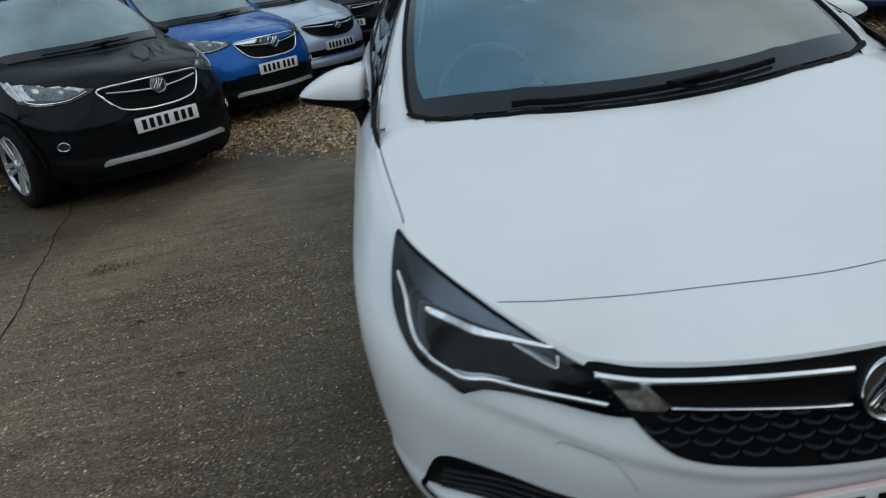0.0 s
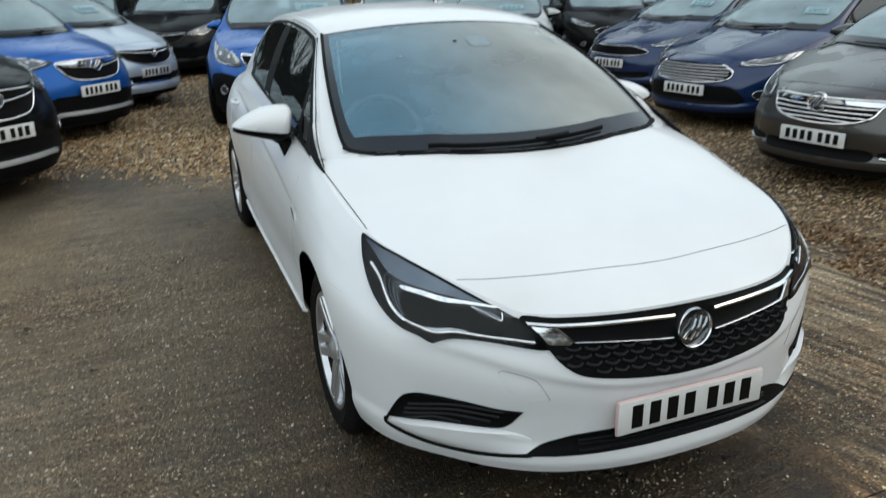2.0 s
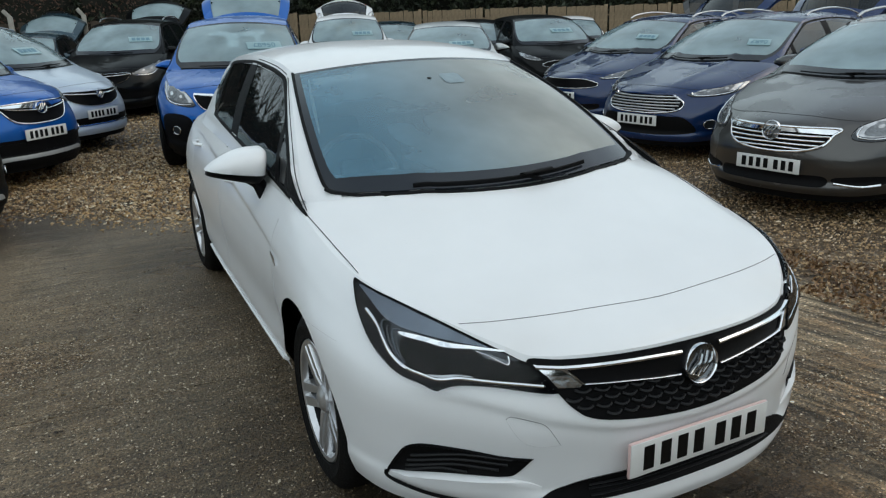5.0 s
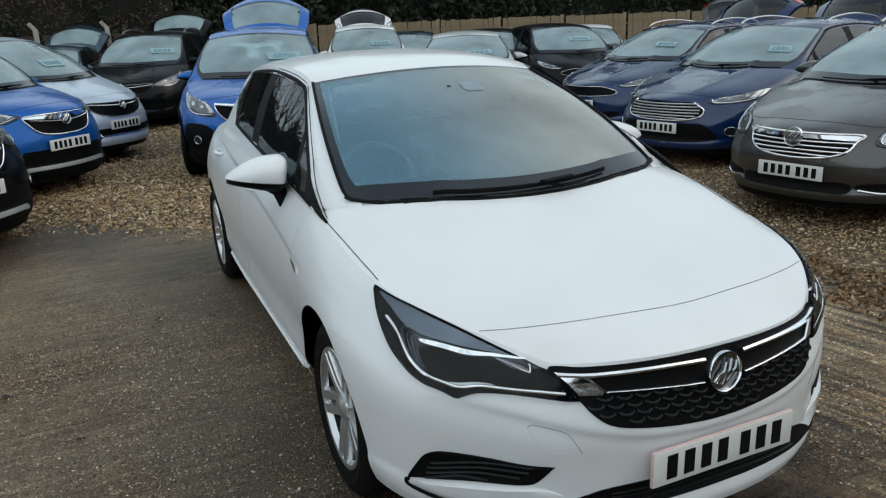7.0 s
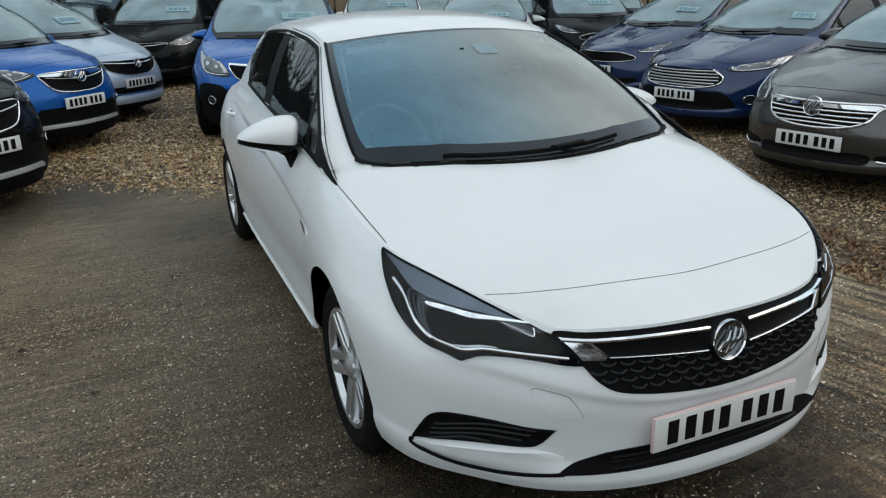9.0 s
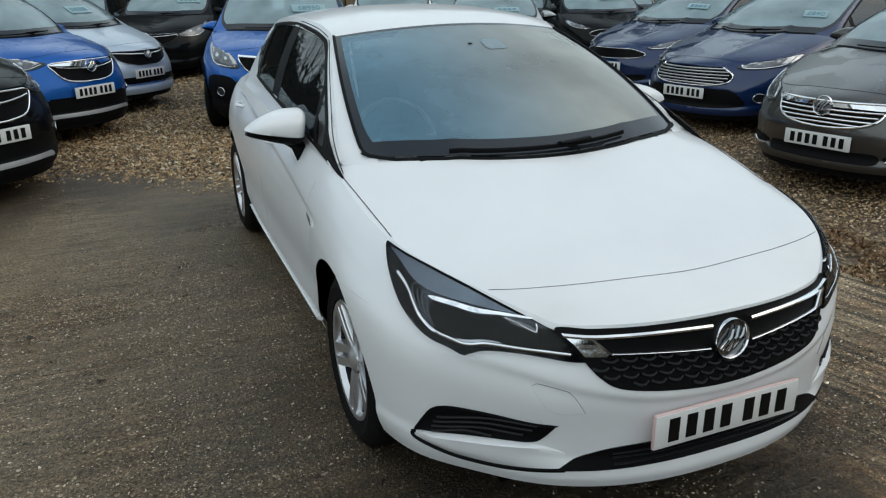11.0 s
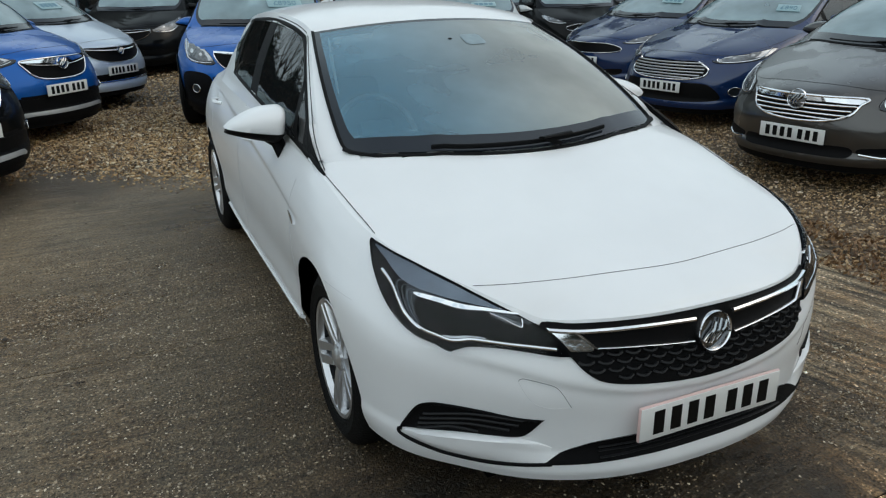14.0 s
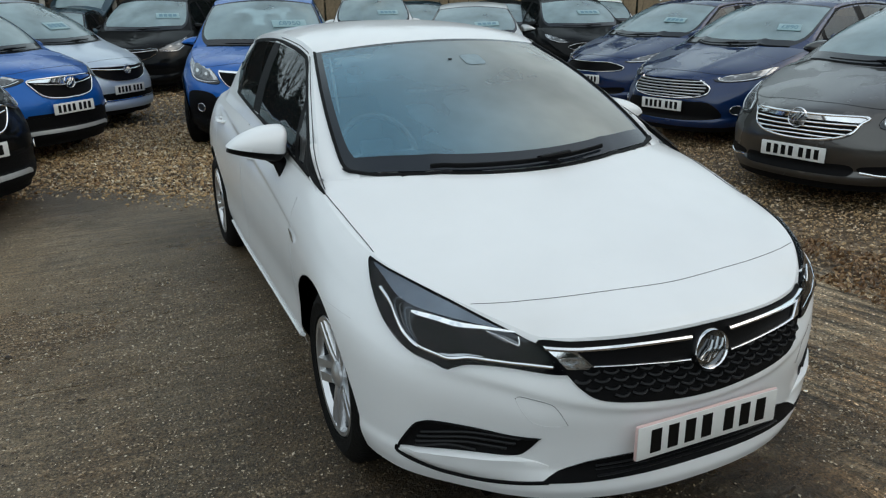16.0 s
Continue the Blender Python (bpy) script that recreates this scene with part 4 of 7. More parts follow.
        lip = [skin.hit(a * ky, b * kz, way, 0.004)[0] for a, b in form.window(*reach, low=0.020, high=0.033, n=36)]
        part("window_trim", sweep(lip, 0.016 if "bulge" in form.g else 0.022, 0.009, True, up=(sgn, 0, 0.3), sides=6), M["plastic"], root)
        # shut lines of the doors
        for ya, yb in form.g.get("doors", ((1.36, 1.30), (2.46, 2.46), (3.42, 3.18))):
            line = [skin.hit((ya + (yb - ya) * (1 - k / 12) ** 2) * ky, (form.s("sill", 2) + 0.06 + (form.s("edge", ya) - form.s("sill", 2) - 0.07) * k / 12) * kz, way, 0.0015)[0] for k in range(12)]
            part("shut_line", sweep(line, 0.0022 if near else 0.0035, 0.002, up=(sgn, 0, 0), sides=6), M["seam" if near else "gap"], root)
        if near:
            pillar = [form.rail(y) for y in [1.56 + 1.09 * i / 30 for i in range(31)]]
            pillar = [skin.hit(p.y, p.z - 0.018, way, 0.003)[0] for p in pillar]
            start = Vector((sgn * 0.797, 1.185, 0.938))
            pillar = [start.lerp(pillar[0], k / 9) + Vector((sgn * 0.012 * math.sin(math.pi * k / 9), 0, 0)) for k in range(9)] + pillar
            part("pillar_seam", sweep(pillar, 0.005, 0.004, up=(sgn, 0, 0.3), sides=6), M["gap"], root)
            tip = [Vector((sgn * x, y, z)) for x, y, z in ((0.800, 1.175, 0.922), (0.803, 1.22, 0.933), (0.806, 1.28, 0.947), (0.807, 1.34, 0.960), (0.806, 1.40, 0.970))]
            # the black corner that runs the side glass out to a point
            peak = skin.hit(1.58, form.rail(1.58).z - 0.034, way, 0.006)[0]
            rows = []
            for k in range(13):
                u = k / 12
                a = tip[0].lerp(Vector((sgn * 0.806, 1.43, 0.976)), u) + Vector((sgn * 0.006, 0, 0))
                b = (tip[0] + Vector((sgn * 0.002, 0, 0.004))).lerp(peak, u) + Vector((sgn * 0.014 * math.sin(math.pi * u), 0, 0))
                rows.append([a.lerp(b, w / 4) for w in range(5)])
            bm = bmesh.new()
            grid(bm, rows)
            part("corner_trim", bm, M["plastic"], root)
            part("trim_tip", sweep(tip, 0.020, 0.014, up=(sgn, 0, 0.6), taper=True), M["plastic"], root)
            low = [skin.hit(y, 0.283, way, 0.004)[0] for y in [1.34 + 1.88 * i / 24 for i in range(25)]]
            part("sill_strip", sweep(low, 0.016, 0.022, up=(sgn, 0, 0.5)), M[color], root)
        for yh in (2.28, 3.28):
            p = skin.hit(yh * ky, (form.s("edge", yh) - 0.10) * kz, way, 0.025)[0]
            part("door_handle", sweep([p + Vector((-sgn * 0.03, -0.09, 0)), p + Vector((0, -0.06, 0.004)), p + Vector((0, 0.06, 0.006)), p + Vector((-sgn * 0.03, 0.09, 0.004))], 0.03, 0.02, up=(0, 0, 1)), M[color], root)
    # sill trim, floor and wheel wells
    bm = bmesh.new()
    grid(bm, [[Vector((x * kx, y * ky, (0.20 if abs(x) < 0.8 else 0.30) * kz)) for x in (-0.86, -0.79, 0.79, 0.86)] for y in (1.31, 2.2, 3.2)])
    grid(bm, [[Vector((x * kx, y * ky, 0.20 * kz)) for x in (-0.6, 0, 0.6)] for y in (0.5, 1.32)])
    grid(bm, [[Vector((x * kx, y * ky, 0.22 * kz)) for x in (-0.6, 0, 0.6)] for y in (3.2, 4.2)])
    grid(bm, [[Vector((q * 0.74 * kx, (0.16 + 0.42 * q * q) * ky, z * kz)) for q in (-1, -0.6, -0.3, 0, 0.3, 0.6, 1)] for z in (0.19, 0.55)])
    grid(bm, [[Vector((x * kx, y * ky, 0.17 * kz)) for x in (-0.6, 0, 0.6)] for y in (0.55, 0.3)])
    for yw in (yf, yr):
        for sgn in (-1, 1):
            grid(bm, [[Vector((sgn * x, yw * ky + (arch_r - 0.005) * math.cos(a), zc + (arch_r - 0.005) * math.sin(a))) for x in (0.845 * kx, 0.62 * kx)] for a in [math.pi * (-0.1 + 1.2 * i / 16) for i in range(17)]])
            grid(bm, [[Vector((sgn * 0.62 * kx, yw * ky + r * math.cos(a), zc + r * math.sin(a))) for r in (0.01, arch_r)] for a in [2 * math.pi * i / 16 for i in range(17)]])
    part("underbody", bm, M["rubber"], root)
    # the black air dam under the front bumper
    dam = [p for p in form.ring(0.0) if p[1] < 0.60]
    bm = bmesh.new()
    for sgn in (-1, 1):
        tuck = lambda y, k: k + (0.99 - k) * min(1, max(0, (y - 0.34) / 0.16)) if near else k
        grid(bm, [[Vector((sgn * x * tuck(y, k), y + (1 - k) * 0.5, form.s("sill", y) + dz)) * S for x, y in dam] for k, dz in (((0.985, 0.012), (0.955, -0.006), (0.93, -0.034)) if near else ((0.985, 0.012), (0.965, -0.015), (0.955, -0.05)))])
    part("air_dam", bm, M["plastic"], root)
    for yw in (yf, yr):
        for sgn in (-1, 1):
            wheel(root, (sgn * (form.g.get("track", 0.892) * kx), yw * ky, radius), sgn, radius, rim, spokes, form, (-90 if sgn < 0 else 90) if near else None)
            if clad:
                arc = [skin.hit(yw * ky + (arch_r + 0.02) * math.cos(a), zc + (arch_r + 0.02) * math.sin(a), "right" if sgn < 0 else "left", 0.006)[0] for a in [math.pi * i / 20 for i in range(21)]]
                part("arch_trim", sweep(arc, 0.07, 0.02, up=(sgn, 0, 0)), M["plastic"], root)
    # mirrors, wipers, cowl
    my = form.g.get("mirror", (0.917, 1.73, 1.022))
    for sgn in (-1, 1):
        door_mirror(root, sgn, (sgn * (my[0] - (0.04 if near and sgn > 0 else 0)) * kx, my[1] * ky, my[2] * kz), M[color], form.g.get("mirror_size", 1.0))
    cowl = [(form.cowl(-0.835 + 1.67 * i / 24) + Vector((0, -0.004, -0.010))) * S for i in range(25)]
    if near:
        corner = [[form.screen(sg * (spline(edge_q, v) + 0.004 - d), v) + Vector((0, -0.002, 0.001)) for v, d in ((0.035, 0.0), (0.016, 0.008))] for sg in (-1, 1)]
        cowl = corner[0] + cowl[1:-1] + corner[1][::-1]
    part("cowl_panel", sweep(cowl, 0.032, 0.012), M["plastic"], root)
    bm = bmesh.new()
    pts = [form.screen(-0.54 + 0.97 * i / 16, 0.012 + 0.022 * (i / 16) ** 1.2) * S + Vector((0, -0.010, 0.010)) for i in range(17)]
    slim = 1.0 if near else 0.65
    sweep(pts, 0.011 * slim, 0.018 * slim, bm=bm)
    sweep([p + Vector((0, -0.003, 0.006)) for p in pts[8:15]], 0.012, 0.008, bm=bm)
    sweep([form.cowl(0.10) * S + Vector((0, -0.02, 0.010)), pts[9] + Vector((0, -0.008, 0.010)), pts[12] + Vector((0, -0.004, 0.012))], 0.028, 0.016, bm=bm)
    part("wiper", bm, M["plastic"], root)
    cabin(root, form)
    if rails:
        for sgn in (-1, 1):
            pts = []
            for i in range(16):
                y = 2.2 + (ye - 2.25) * i / 15
                r = form.rail(y)
                pts.append(Vector((sgn * (r.x - 0.03), y, r.z + 0.035 + 0.05 * math.sin(math.pi * i / 15) ** 0.4)) * S)
            part("roof_rail", sweep(pts, 0.028, 0.024), M[rails], root)
    if gate is not None:
        tailgate(root, form, M[color], gate, color not in ("blue", "teal", "black"), color not in ("navy", "grey", "white"))
    if sign:
        price_sign(root, form, *sign)
    front(dict(root=root, skin=skin, form=form, k=stretch, paint=M[color], color=color))
    return root


def lay(c, name, outline, material, out=0.005, step=0.022, way="front", label="", both=True, parent=None, smooth_steps=5, sharp=False):
    """Lays a panel of an outline (x, z), and its mirror image, on a car's front."""
    kx, ky, kz = c["k"]
    step = min(step, 0.022)
    got = []
    pts = [(p[0], p[1]) for p in (outline if sharp else rounded(outline, smooth_steps))]
    for sgn in ((-1, 1) if both else (1,)):
        if way == "front":
            poly = [(sgn * p[0] * kx, p[1] * kz) for p in pts]
        elif way == "top":
            poly = [(sgn * p[0] * kx, p[1] * ky) for p in pts]
        w = way
        got.append(part(name, c["skin"].panel(poly, w, out, step), material, parent or c["root"], label))
    return got


def rod(c, name, pts, width, height, material, out=0.006, both=True, parent=None, label="", closed=False, steps=6, taper=False, way="front"):
    """Lays a moulding along a line (x, z), and its mirror image, on a car's front."""
    kx, ky, kz = c["k"]
    got = []
    ka, kb = (kx, kz) if way == "front" else (kx, ky)
    for n, sgn in enumerate((-1, 1) if both else (1,)):
        line = c["skin"].line([(sgn * p[0] * ka, p[1] * kb) for p in pts], way, out, steps, closed)
        line = [p for i, p in enumerate(line) if i == 0 or (p - line[i - 1]).length > 1e-4]
        got.append(part(name, sweep(line, width, height, closed, up=(0, -1, 0.2) if way == "front" else (0, 0, 1), taper=taper), material,
                        (parent[n] if isinstance(parent, list) else parent) or c["root"], label))
    return got


def emblem(c, z, r, material="chrome", y_out=0.012, wide=1.0):
    """A round badge: a ring, a dished face and a plain raised shape."""
    kx, ky, kz = c["k"]
    p, nor = c["skin"].hit(0, z * kz, "front", y_out)
    m = Matrix.Translation(p) @ Vector((0, -1, 0.12)).to_track_quat("X", "Z").to_matrix().to_4x4()
    m = m @ Matrix.Diagonal((-1, wide, 1, 1))
    e = part("badge", lathe([(0.012, r), (-0.004, r * 1.0), (-0.009, r * 0.96), (-0.006, r * 0.91), (0.004, r * 0.87)], steps=36), M["chrome"], c["root"], "round badge with a plain raised shape")
    e.matrix_basis = m
    f = part("badge_face", lathe([(0.004, r * 0.88), (0.0, r * 0.5), (-0.002, 0.001)], steps=30), M["badgeface"] if material == "chrome" else M[material], e)
    bm = bmesh.new()
    for d, k in ((-0.30, 0.9), (0.02, 1.15), (0.34, 0.85)):
        sweep([(-0.004, (-0.34 + d) * r, -0.46 * k * r), (-0.010, (-0.14 + d) * r, -0.06 * r), (-0.012, (0.06 + d) * r, 0.12 * r), (-0.006, (0.26 + d) * r, 0.50 * k * r)], 0.20 * r, 0.014, up=(-1, 0, 0), bm=bm)
    part("badge_shape", bm, M["badgechrome"], e)
    return e


def front_hatch(c):
    """The white hatchback: slim wrap-round lamps, chrome wing grille, dark mesh, lower air slot."""
    root, skin = c["root"], c["skin"]
    shell = [(-0.780, 0.820), (-0.780, 0.820), (-0.756, 0.808), (-0.721, 0.797), (-0.687, 0.785), (-0.652, 0.771), (-0.617, 0.754), (-0.576, 0.733), (-0.533, 0.710), (-0.506, 0.694), (-0.487, 0.685), (-0.466, 0.666), (-0.431, 0.613), (-0.431, 0.608), (-0.469, 0.609),
             (-0.577, 0.623), (-0.652, 0.622), (-0.688, 0.610), (-0.706, 0.604), (-0.735, 0.616), (-0.778, 0.633), (-0.804, 0.672), (-0.815, 0.714), (-0.808, 0.763), (-0.792, 0.805)]
    lamps = lay(c, "headlight", shell, M["lamp"], 0.004, 0.015, label="dark smoked headlight with chrome light strips")
    for i, sgn in enumerate((-1, 1)):
        f = lambda pts: [(-sgn * p[0], p[1]) for p in pts]
        # two blue-grey layers put the sky's reflection on the cover into colour
        lay(c, "lamp_sky_sheen", f([(-0.779, 0.808), (-0.753, 0.799), (-0.721, 0.789), (-0.687, 0.776), (-0.652, 0.762), (-0.617, 0.745), (-0.576, 0.725), (-0.530, 0.703), (-0.559, 0.716), (-0.630, 0.727), (-0.718, 0.737), (-0.748, 0.745), (-0.764, 0.757), (-0.774, 0.786)]), M["lamptop"], 0.008, 0.015, both=False, parent=lamps[i])
        lay(c, "lamp_sky_fade", f([(-0.750, 0.744), (-0.718, 0.735), (-0.630, 0.724), (-0.559, 0.714), (-0.504, 0.690), (-0.535, 0.690), (-0.60, 0.705), (-0.660, 0.706), (-0.735, 0.718), (-0.756, 0.668), (-0.770, 0.684), (-0.766, 0.716)]), M["lampmid"], 0.0065, 0.015, both=False, parent=lamps[i])
        lay(c, "projector", f([(-0.740, 0.720), (-0.658, 0.709), (-0.586, 0.710), (-0.512, 0.684), (-0.522, 0.666), (-0.565, 0.656), (-0.615, 0.655), (-0.683, 0.652), (-0.723, 0.646), (-0.755, 0.663)]), M["lampdeep"], 0.008, 0.015, both=False, parent=lamps[i])
        rod(c, "light_strip", f([(-0.790, 0.760), (-0.783, 0.736), (-0.782, 0.706), (-0.777, 0.675), (-0.757, 0.650), (-0.726, 0.639), (-0.701, 0.632), (-0.678, 0.634), (-0.647, 0.640), (-0.599, 0.638), (-0.524, 0.633), (-0.459, 0.628)]), 0.011, 0.010, M["chrome"], 0.010, False, lamps[i], "bright daytime light strip")
        lay(c, "strip_ledge", f([(-0.712, 0.641), (-0.688, 0.642), (-0.655, 0.648), (-0.615, 0.646), (-0.655, 0.639), (-0.695, 0.634)]), M["satin"], 0.009, 0.015, both=False, parent=lamps[i])
        lay(c, "light_bar", f([(-0.741, 0.730), (-0.698, 0.729), (-0.654, 0.724), (-0.603, 0.721), (-0.538, 0.714), (-0.538, 0.710), (-0.605, 0.714), (-0.657, 0.712), (-0.701, 0.718), (-0.739, 0.722)]), M["chrome"], 0.012, 0.015, both=False, parent=lamps[i], label="bright chrome bar in the headlight")
        lay(c, "inner_reflector", f([(-0.598, 0.710), (-0.572, 0.706), (-0.534, 0.690), (-0.531, 0.679), (-0.555, 0.686), (-0.580, 0.697)]), M["lampwell"], 0.011, 0.015, both=False, parent=lamps[i])
        rod(c, "light_bar", f([(-0.595, 0.709), (-0.569, 0.698), (-0.535, 0.681), (-0.528, 0.688), (-0.528, 0.700)]), 0.005, 0.007, M["chrome"], 0.013, False, lamps[i])
        for k in range(4):
            d = 0.0075 * k
            rod(c, "lamp_flute", f([(-0.733 - d, 0.727 + d), (-0.747 - d * 0.9, 0.724 + d), (-0.754 - d, 0.714 + d * 0.6), (-0.759 - d * 0.8, 0.686), (-0.752 - d * 0.6, 0.661 - d * 0.4)]), 0.0042, 0.005, M["lampgrey" if k % 2 else "lampwell"], 0.0075, False, lamps[i])
        lay(c, "lamp_lens", f([(x * 0.997, z - 0.008 if z > 0.66 else z) for x, z in shell]), M["lens"], 0.012, 0.015, both=False, parent=lamps[i], label="clear wet lamp cover")
        bm, q = bmesh.new(), random.Random(31 + i)
        for _ in range(520):
            x, z = -0.815 + 0.38 * q.random() ** 2.0, q.uniform(0.61, 0.82)
            if inside((x, z), shell) and q.random() < 0.6:
                egg_at(bm, skin.hit(-sgn * x, z, "front", 0.0125)[0], q.uniform(0.0005, 0.0012))
        tagged(part("water_beading", bm, M["drop"], lamps[i]), "tiny rain drops on the lamp cover", kind="stuff")
    half = [(-0.488, 0.688), (-0.428, 0.608), (-0.395, 0.566), (-0.349, 0.536), (-0.259, 0.519), (-0.11, 0.504)]
    top = [(-0.409, 0.694), (-0.330, 0.697), (-0.245, 0.699), (-0.15, 0.700)]
    outline = half + [(0, 0.499)] + [(-x, z) for x, z in half[::-1]] + [(-x, z) for x, z in top] + [(0, 0.700)] + top[::-1]
    grille = lay(c, "grille", outline, M["plastic"], 0.003, 0.03, both=False, label="black honeycomb grille with chrome bars")[0]
    for sgn in (-1, 1):
        f = lambda pts: [(-sgn * p[0], p[1]) for p in pts]
        rod(c, "chrome_bar", f([(-0.470, 0.676), (-0.406, 0.675), (-0.334, 0.678), (-0.248, 0.680), (-0.153, 0.679), (-0.068, 0.675)]), 0.016, 0.022, M["chrome"], 0.008, False, grille, "bright chrome grille bar")
        rod(c, "chrome_bar", f([(-0.409, 0.674), (-0.386, 0.654), (-0.364, 0.632), (-0.342, 0.630), (-0.232, 0.625), (-0.073, 0.611)]), 0.009, 0.022, M["chrome"], 0.008, False, grille)
        lay(c, "chrome_corner", f([(-0.474, 0.680), (-0.409, 0.677), (-0.387, 0.655), (-0.449, 0.654)]), M["chrome"], 0.009, 0.03, both=False, parent=grille, sharp=True)
        # lower half of the same chrome, mottled in colour for the ground it reflects
        lay(c, "chrome_corner", f([(-0.449, 0.654), (-0.387, 0.655), (-0.363, 0.632), (-0.371, 0.621), (-0.426, 0.622)]), M["cornerchrome"], 0.008, 0.03, both=False, parent=grille, sharp=True)
    # rows of mesh cells, staggered
    cell = bmesh.new()
    sweep([(-0.021, 0.004, 0.002), (-0.011, -0.003, -0.001), (0, -0.005, -0.002), (0.011, -0.003, -0.001), (0.021, 0.004, 0.002)], 0.009, 0.012, up=(0, -1, 0.5), bm=cell, sides=6)
    first = part("mesh_cell", cell, M["meshgrey"], grille)
    cells_made = [first]
    low = [(-0.42, 0.610), (-0.388, 0.572), (-0.342, 0.546), (-0.25, 0.530), (0, 0.510)]
    for r, z in enumerate((0.610, 0.588, 0.566, 0.544, 0.523)):
        for k in range(-8, 9):
            x = k * 0.052 + (0.026 if r % 2 else 0)
            if abs(x) > 0.392 or spline(low, -abs(x)) > z - 0.004 or (abs(x) < 0.07 and z > 0.57):
                continue
            p, nor = skin.hit(x, z, "front", 0.006)
            o = cells_made[0] if len(cells_made) == 1 and first.location.length == 0 else None
            if o is None:
                o = new("mesh_cell", first.data)
                o.parent = grille
                cells_made.append(o)
            o.location, o.rotation_euler = p, (0, 0, math.atan2(-nor.x, -nor.y) * -1.0)
    slot = [(-0.487, 0.272), (-0.445, 0.300), (-0.401, 0.318), (-0.343, 0.333), (-0.229, 0.341)]
    slot_low = [(-0.430, 0.270), (-0.341, 0.272), (-0.200, 0.276)]
    outline = slot + [(0, 0.346)] + [(-x, z) for x, z in slot[::-1]] + [(-x, z) for x, z in slot_low] + [(0, 0.278)] + slot_low[::-1]
    intake = lay(c, "lower_intake", outline, M["plastic"], 0.003, 0.03, both=False, label="black lower air intake")[0]
    for z in (0.292, 0.308, 0.322):
        rod(c, "slat", [(-0.34, z - 0.006), (0, z + 0.004), (0.34, z - 0.006)], 0.005, 0.012, M["meshgrey"], 0.005, False, intake)
    rod(c, "intake_line", [(-0.817, 0.318), (-0.817, 0.303), (-0.788, 0.288), (-0.718, 0.268), (-0.637, 0.261), (-0.561, 0.264), (-0.470, 0.271)], 0.013, 0.006, M["plastic"], 0.001)
    pods = lay(c, "fog_panel", [(-0.815, 0.312), (-0.807, 0.341), (-0.784, 0.404), (-0.758, 0.428), (-0.717, 0.433), (-0.636, 0.428), (-0.561, 0.417), (-0.496, 0.413), (-0.496, 0.408), (-0.525, 0.367), (-0.553, 0.351), (-0.634, 0.347), (-0.716, 0.341), (-0.801, 0.325)], M["plastic"], 0.003, 0.03, label="black slatted fog panel")
    upper = [(-0.815, 0.310), (-0.801, 0.323), (-0.716, 0.339), (-0.634, 0.345), (-0.553, 0.346), (-0.525, 0.342), (-0.49, 0.332), (-0.46, 0.316)]
    lower = [(-0.815, 0.303), (-0.788, 0.294), (-0.718, 0.274), (-0.637, 0.267), (-0.561, 0.270), (-0.470, 0.277), (-0.44, 0.285)]
    for sgn in (-1, 1):
        rows = []
        for i in range(25):
            u = i / 24
            x = -0.815 + 0.35 * u
            swell = 0.026 * min(1, u / 0.14) ** 0.7 * (1 - max(0, (u - 0.45) / 0.55) ** 1.5)
            za, zb = spline(upper, x), spline(lower, x)
            rows.append([skin.hit(-sgn * x, za + (zb - za) * w, "front", 0.001 + swell * k)[0] for w, k in ((0.0, 0.0), (0.02, 0.75), (0.07, 1.0), (0.3, 0.95), (0.6, 0.72), (0.85, 0.3), (1.0, 0.0))])
        bm = bmesh.new()
        grid(bm, rows)
        part("bumper_blade", bm, c["paint"], root)
    for i, sgn in enumerate((-1, 1)):
        f = lambda pts: [(-sgn * p[0], p[1]) for p in pts]
        rod(c, "fog_frame", f([(-0.814, 0.312), (-0.806, 0.341), (-0.783, 0.404), (-0.757, 0.427), (-0.717, 0.432), (-0.636, 0.427), (-0.561, 0.416), (-0.50, 0.412)]), 0.008, 0.006, M["plastic"], 0.004, False, pods[i])
        for a, b, z in ((-0.765, -0.54, 0.408), (-0.772, -0.55, 0.390), (-0.775, -0.57, 0.372), (-0.776, -0.64, 0.354)):
            rod(c, "slat", f([(a, z - 0.018), ((a + b) / 2, z + 0.006), (b, z + 0.002)]), 0.009, 0.010, M["meshgrey"], 0.004, False, pods[i])
    rod(c, "bonnet_seam", [(-0.612, 0.373), (-0.510, 0.336), (-0.350, 0.295), (-0.181, 0.270), (0, 0.257), (0.181, 0.270), (0.350, 0.295), (0.510, 0.336), (0.612, 0.373)], 0.0024, 0.0015, M["gap"], 0.0004, False, way="top")
    cover = [(-0.557, 0.536), (-0.549, 0.542), (-0.536, 0.542), (-0.480, 0.527), (-0.461, 0.514), (-0.443, 0.486), (-0.427, 0.457)]
    rod(c, "towing_cover_seam", cover, 0.0014, 0.001, M["gap"], 0.0003, True)
    rod(c, "towing_cover_seam", [(-0.557, 0.536), (-0.543, 0.502), (-0.524, 0.473), (-0.510, 0.462), (-0.475, 0.453), (-0.427, 0.457)], 0.0012, 0.001, M["seam"], 0.0003, True)
    for sgn, way in ((-1, "right"), (1, "left")):
        line = skin.line([(0.650, 0.665), (0.75, 0.668), (0.88, 0.664)], way, 0.0005)
        part("shut_line", sweep(line, 0.0016, 0.001, up=(sgn, 0, 0), sides=6), M["seam"], root)
        part("side_repeater", skin.panel([(p[0], p[1]) for p in rounded([(1.272, 0.722), (1.36, 0.738), (1.378, 0.750), (1.30, 0.745)])], way, 0.006, 0.03), M["chrome"], root)
    number_plate(root, c["form"], skin, 0.40, BARS, True, y=0.054)
    emblem(c, 0.629, 0.060, y_out=0.012)


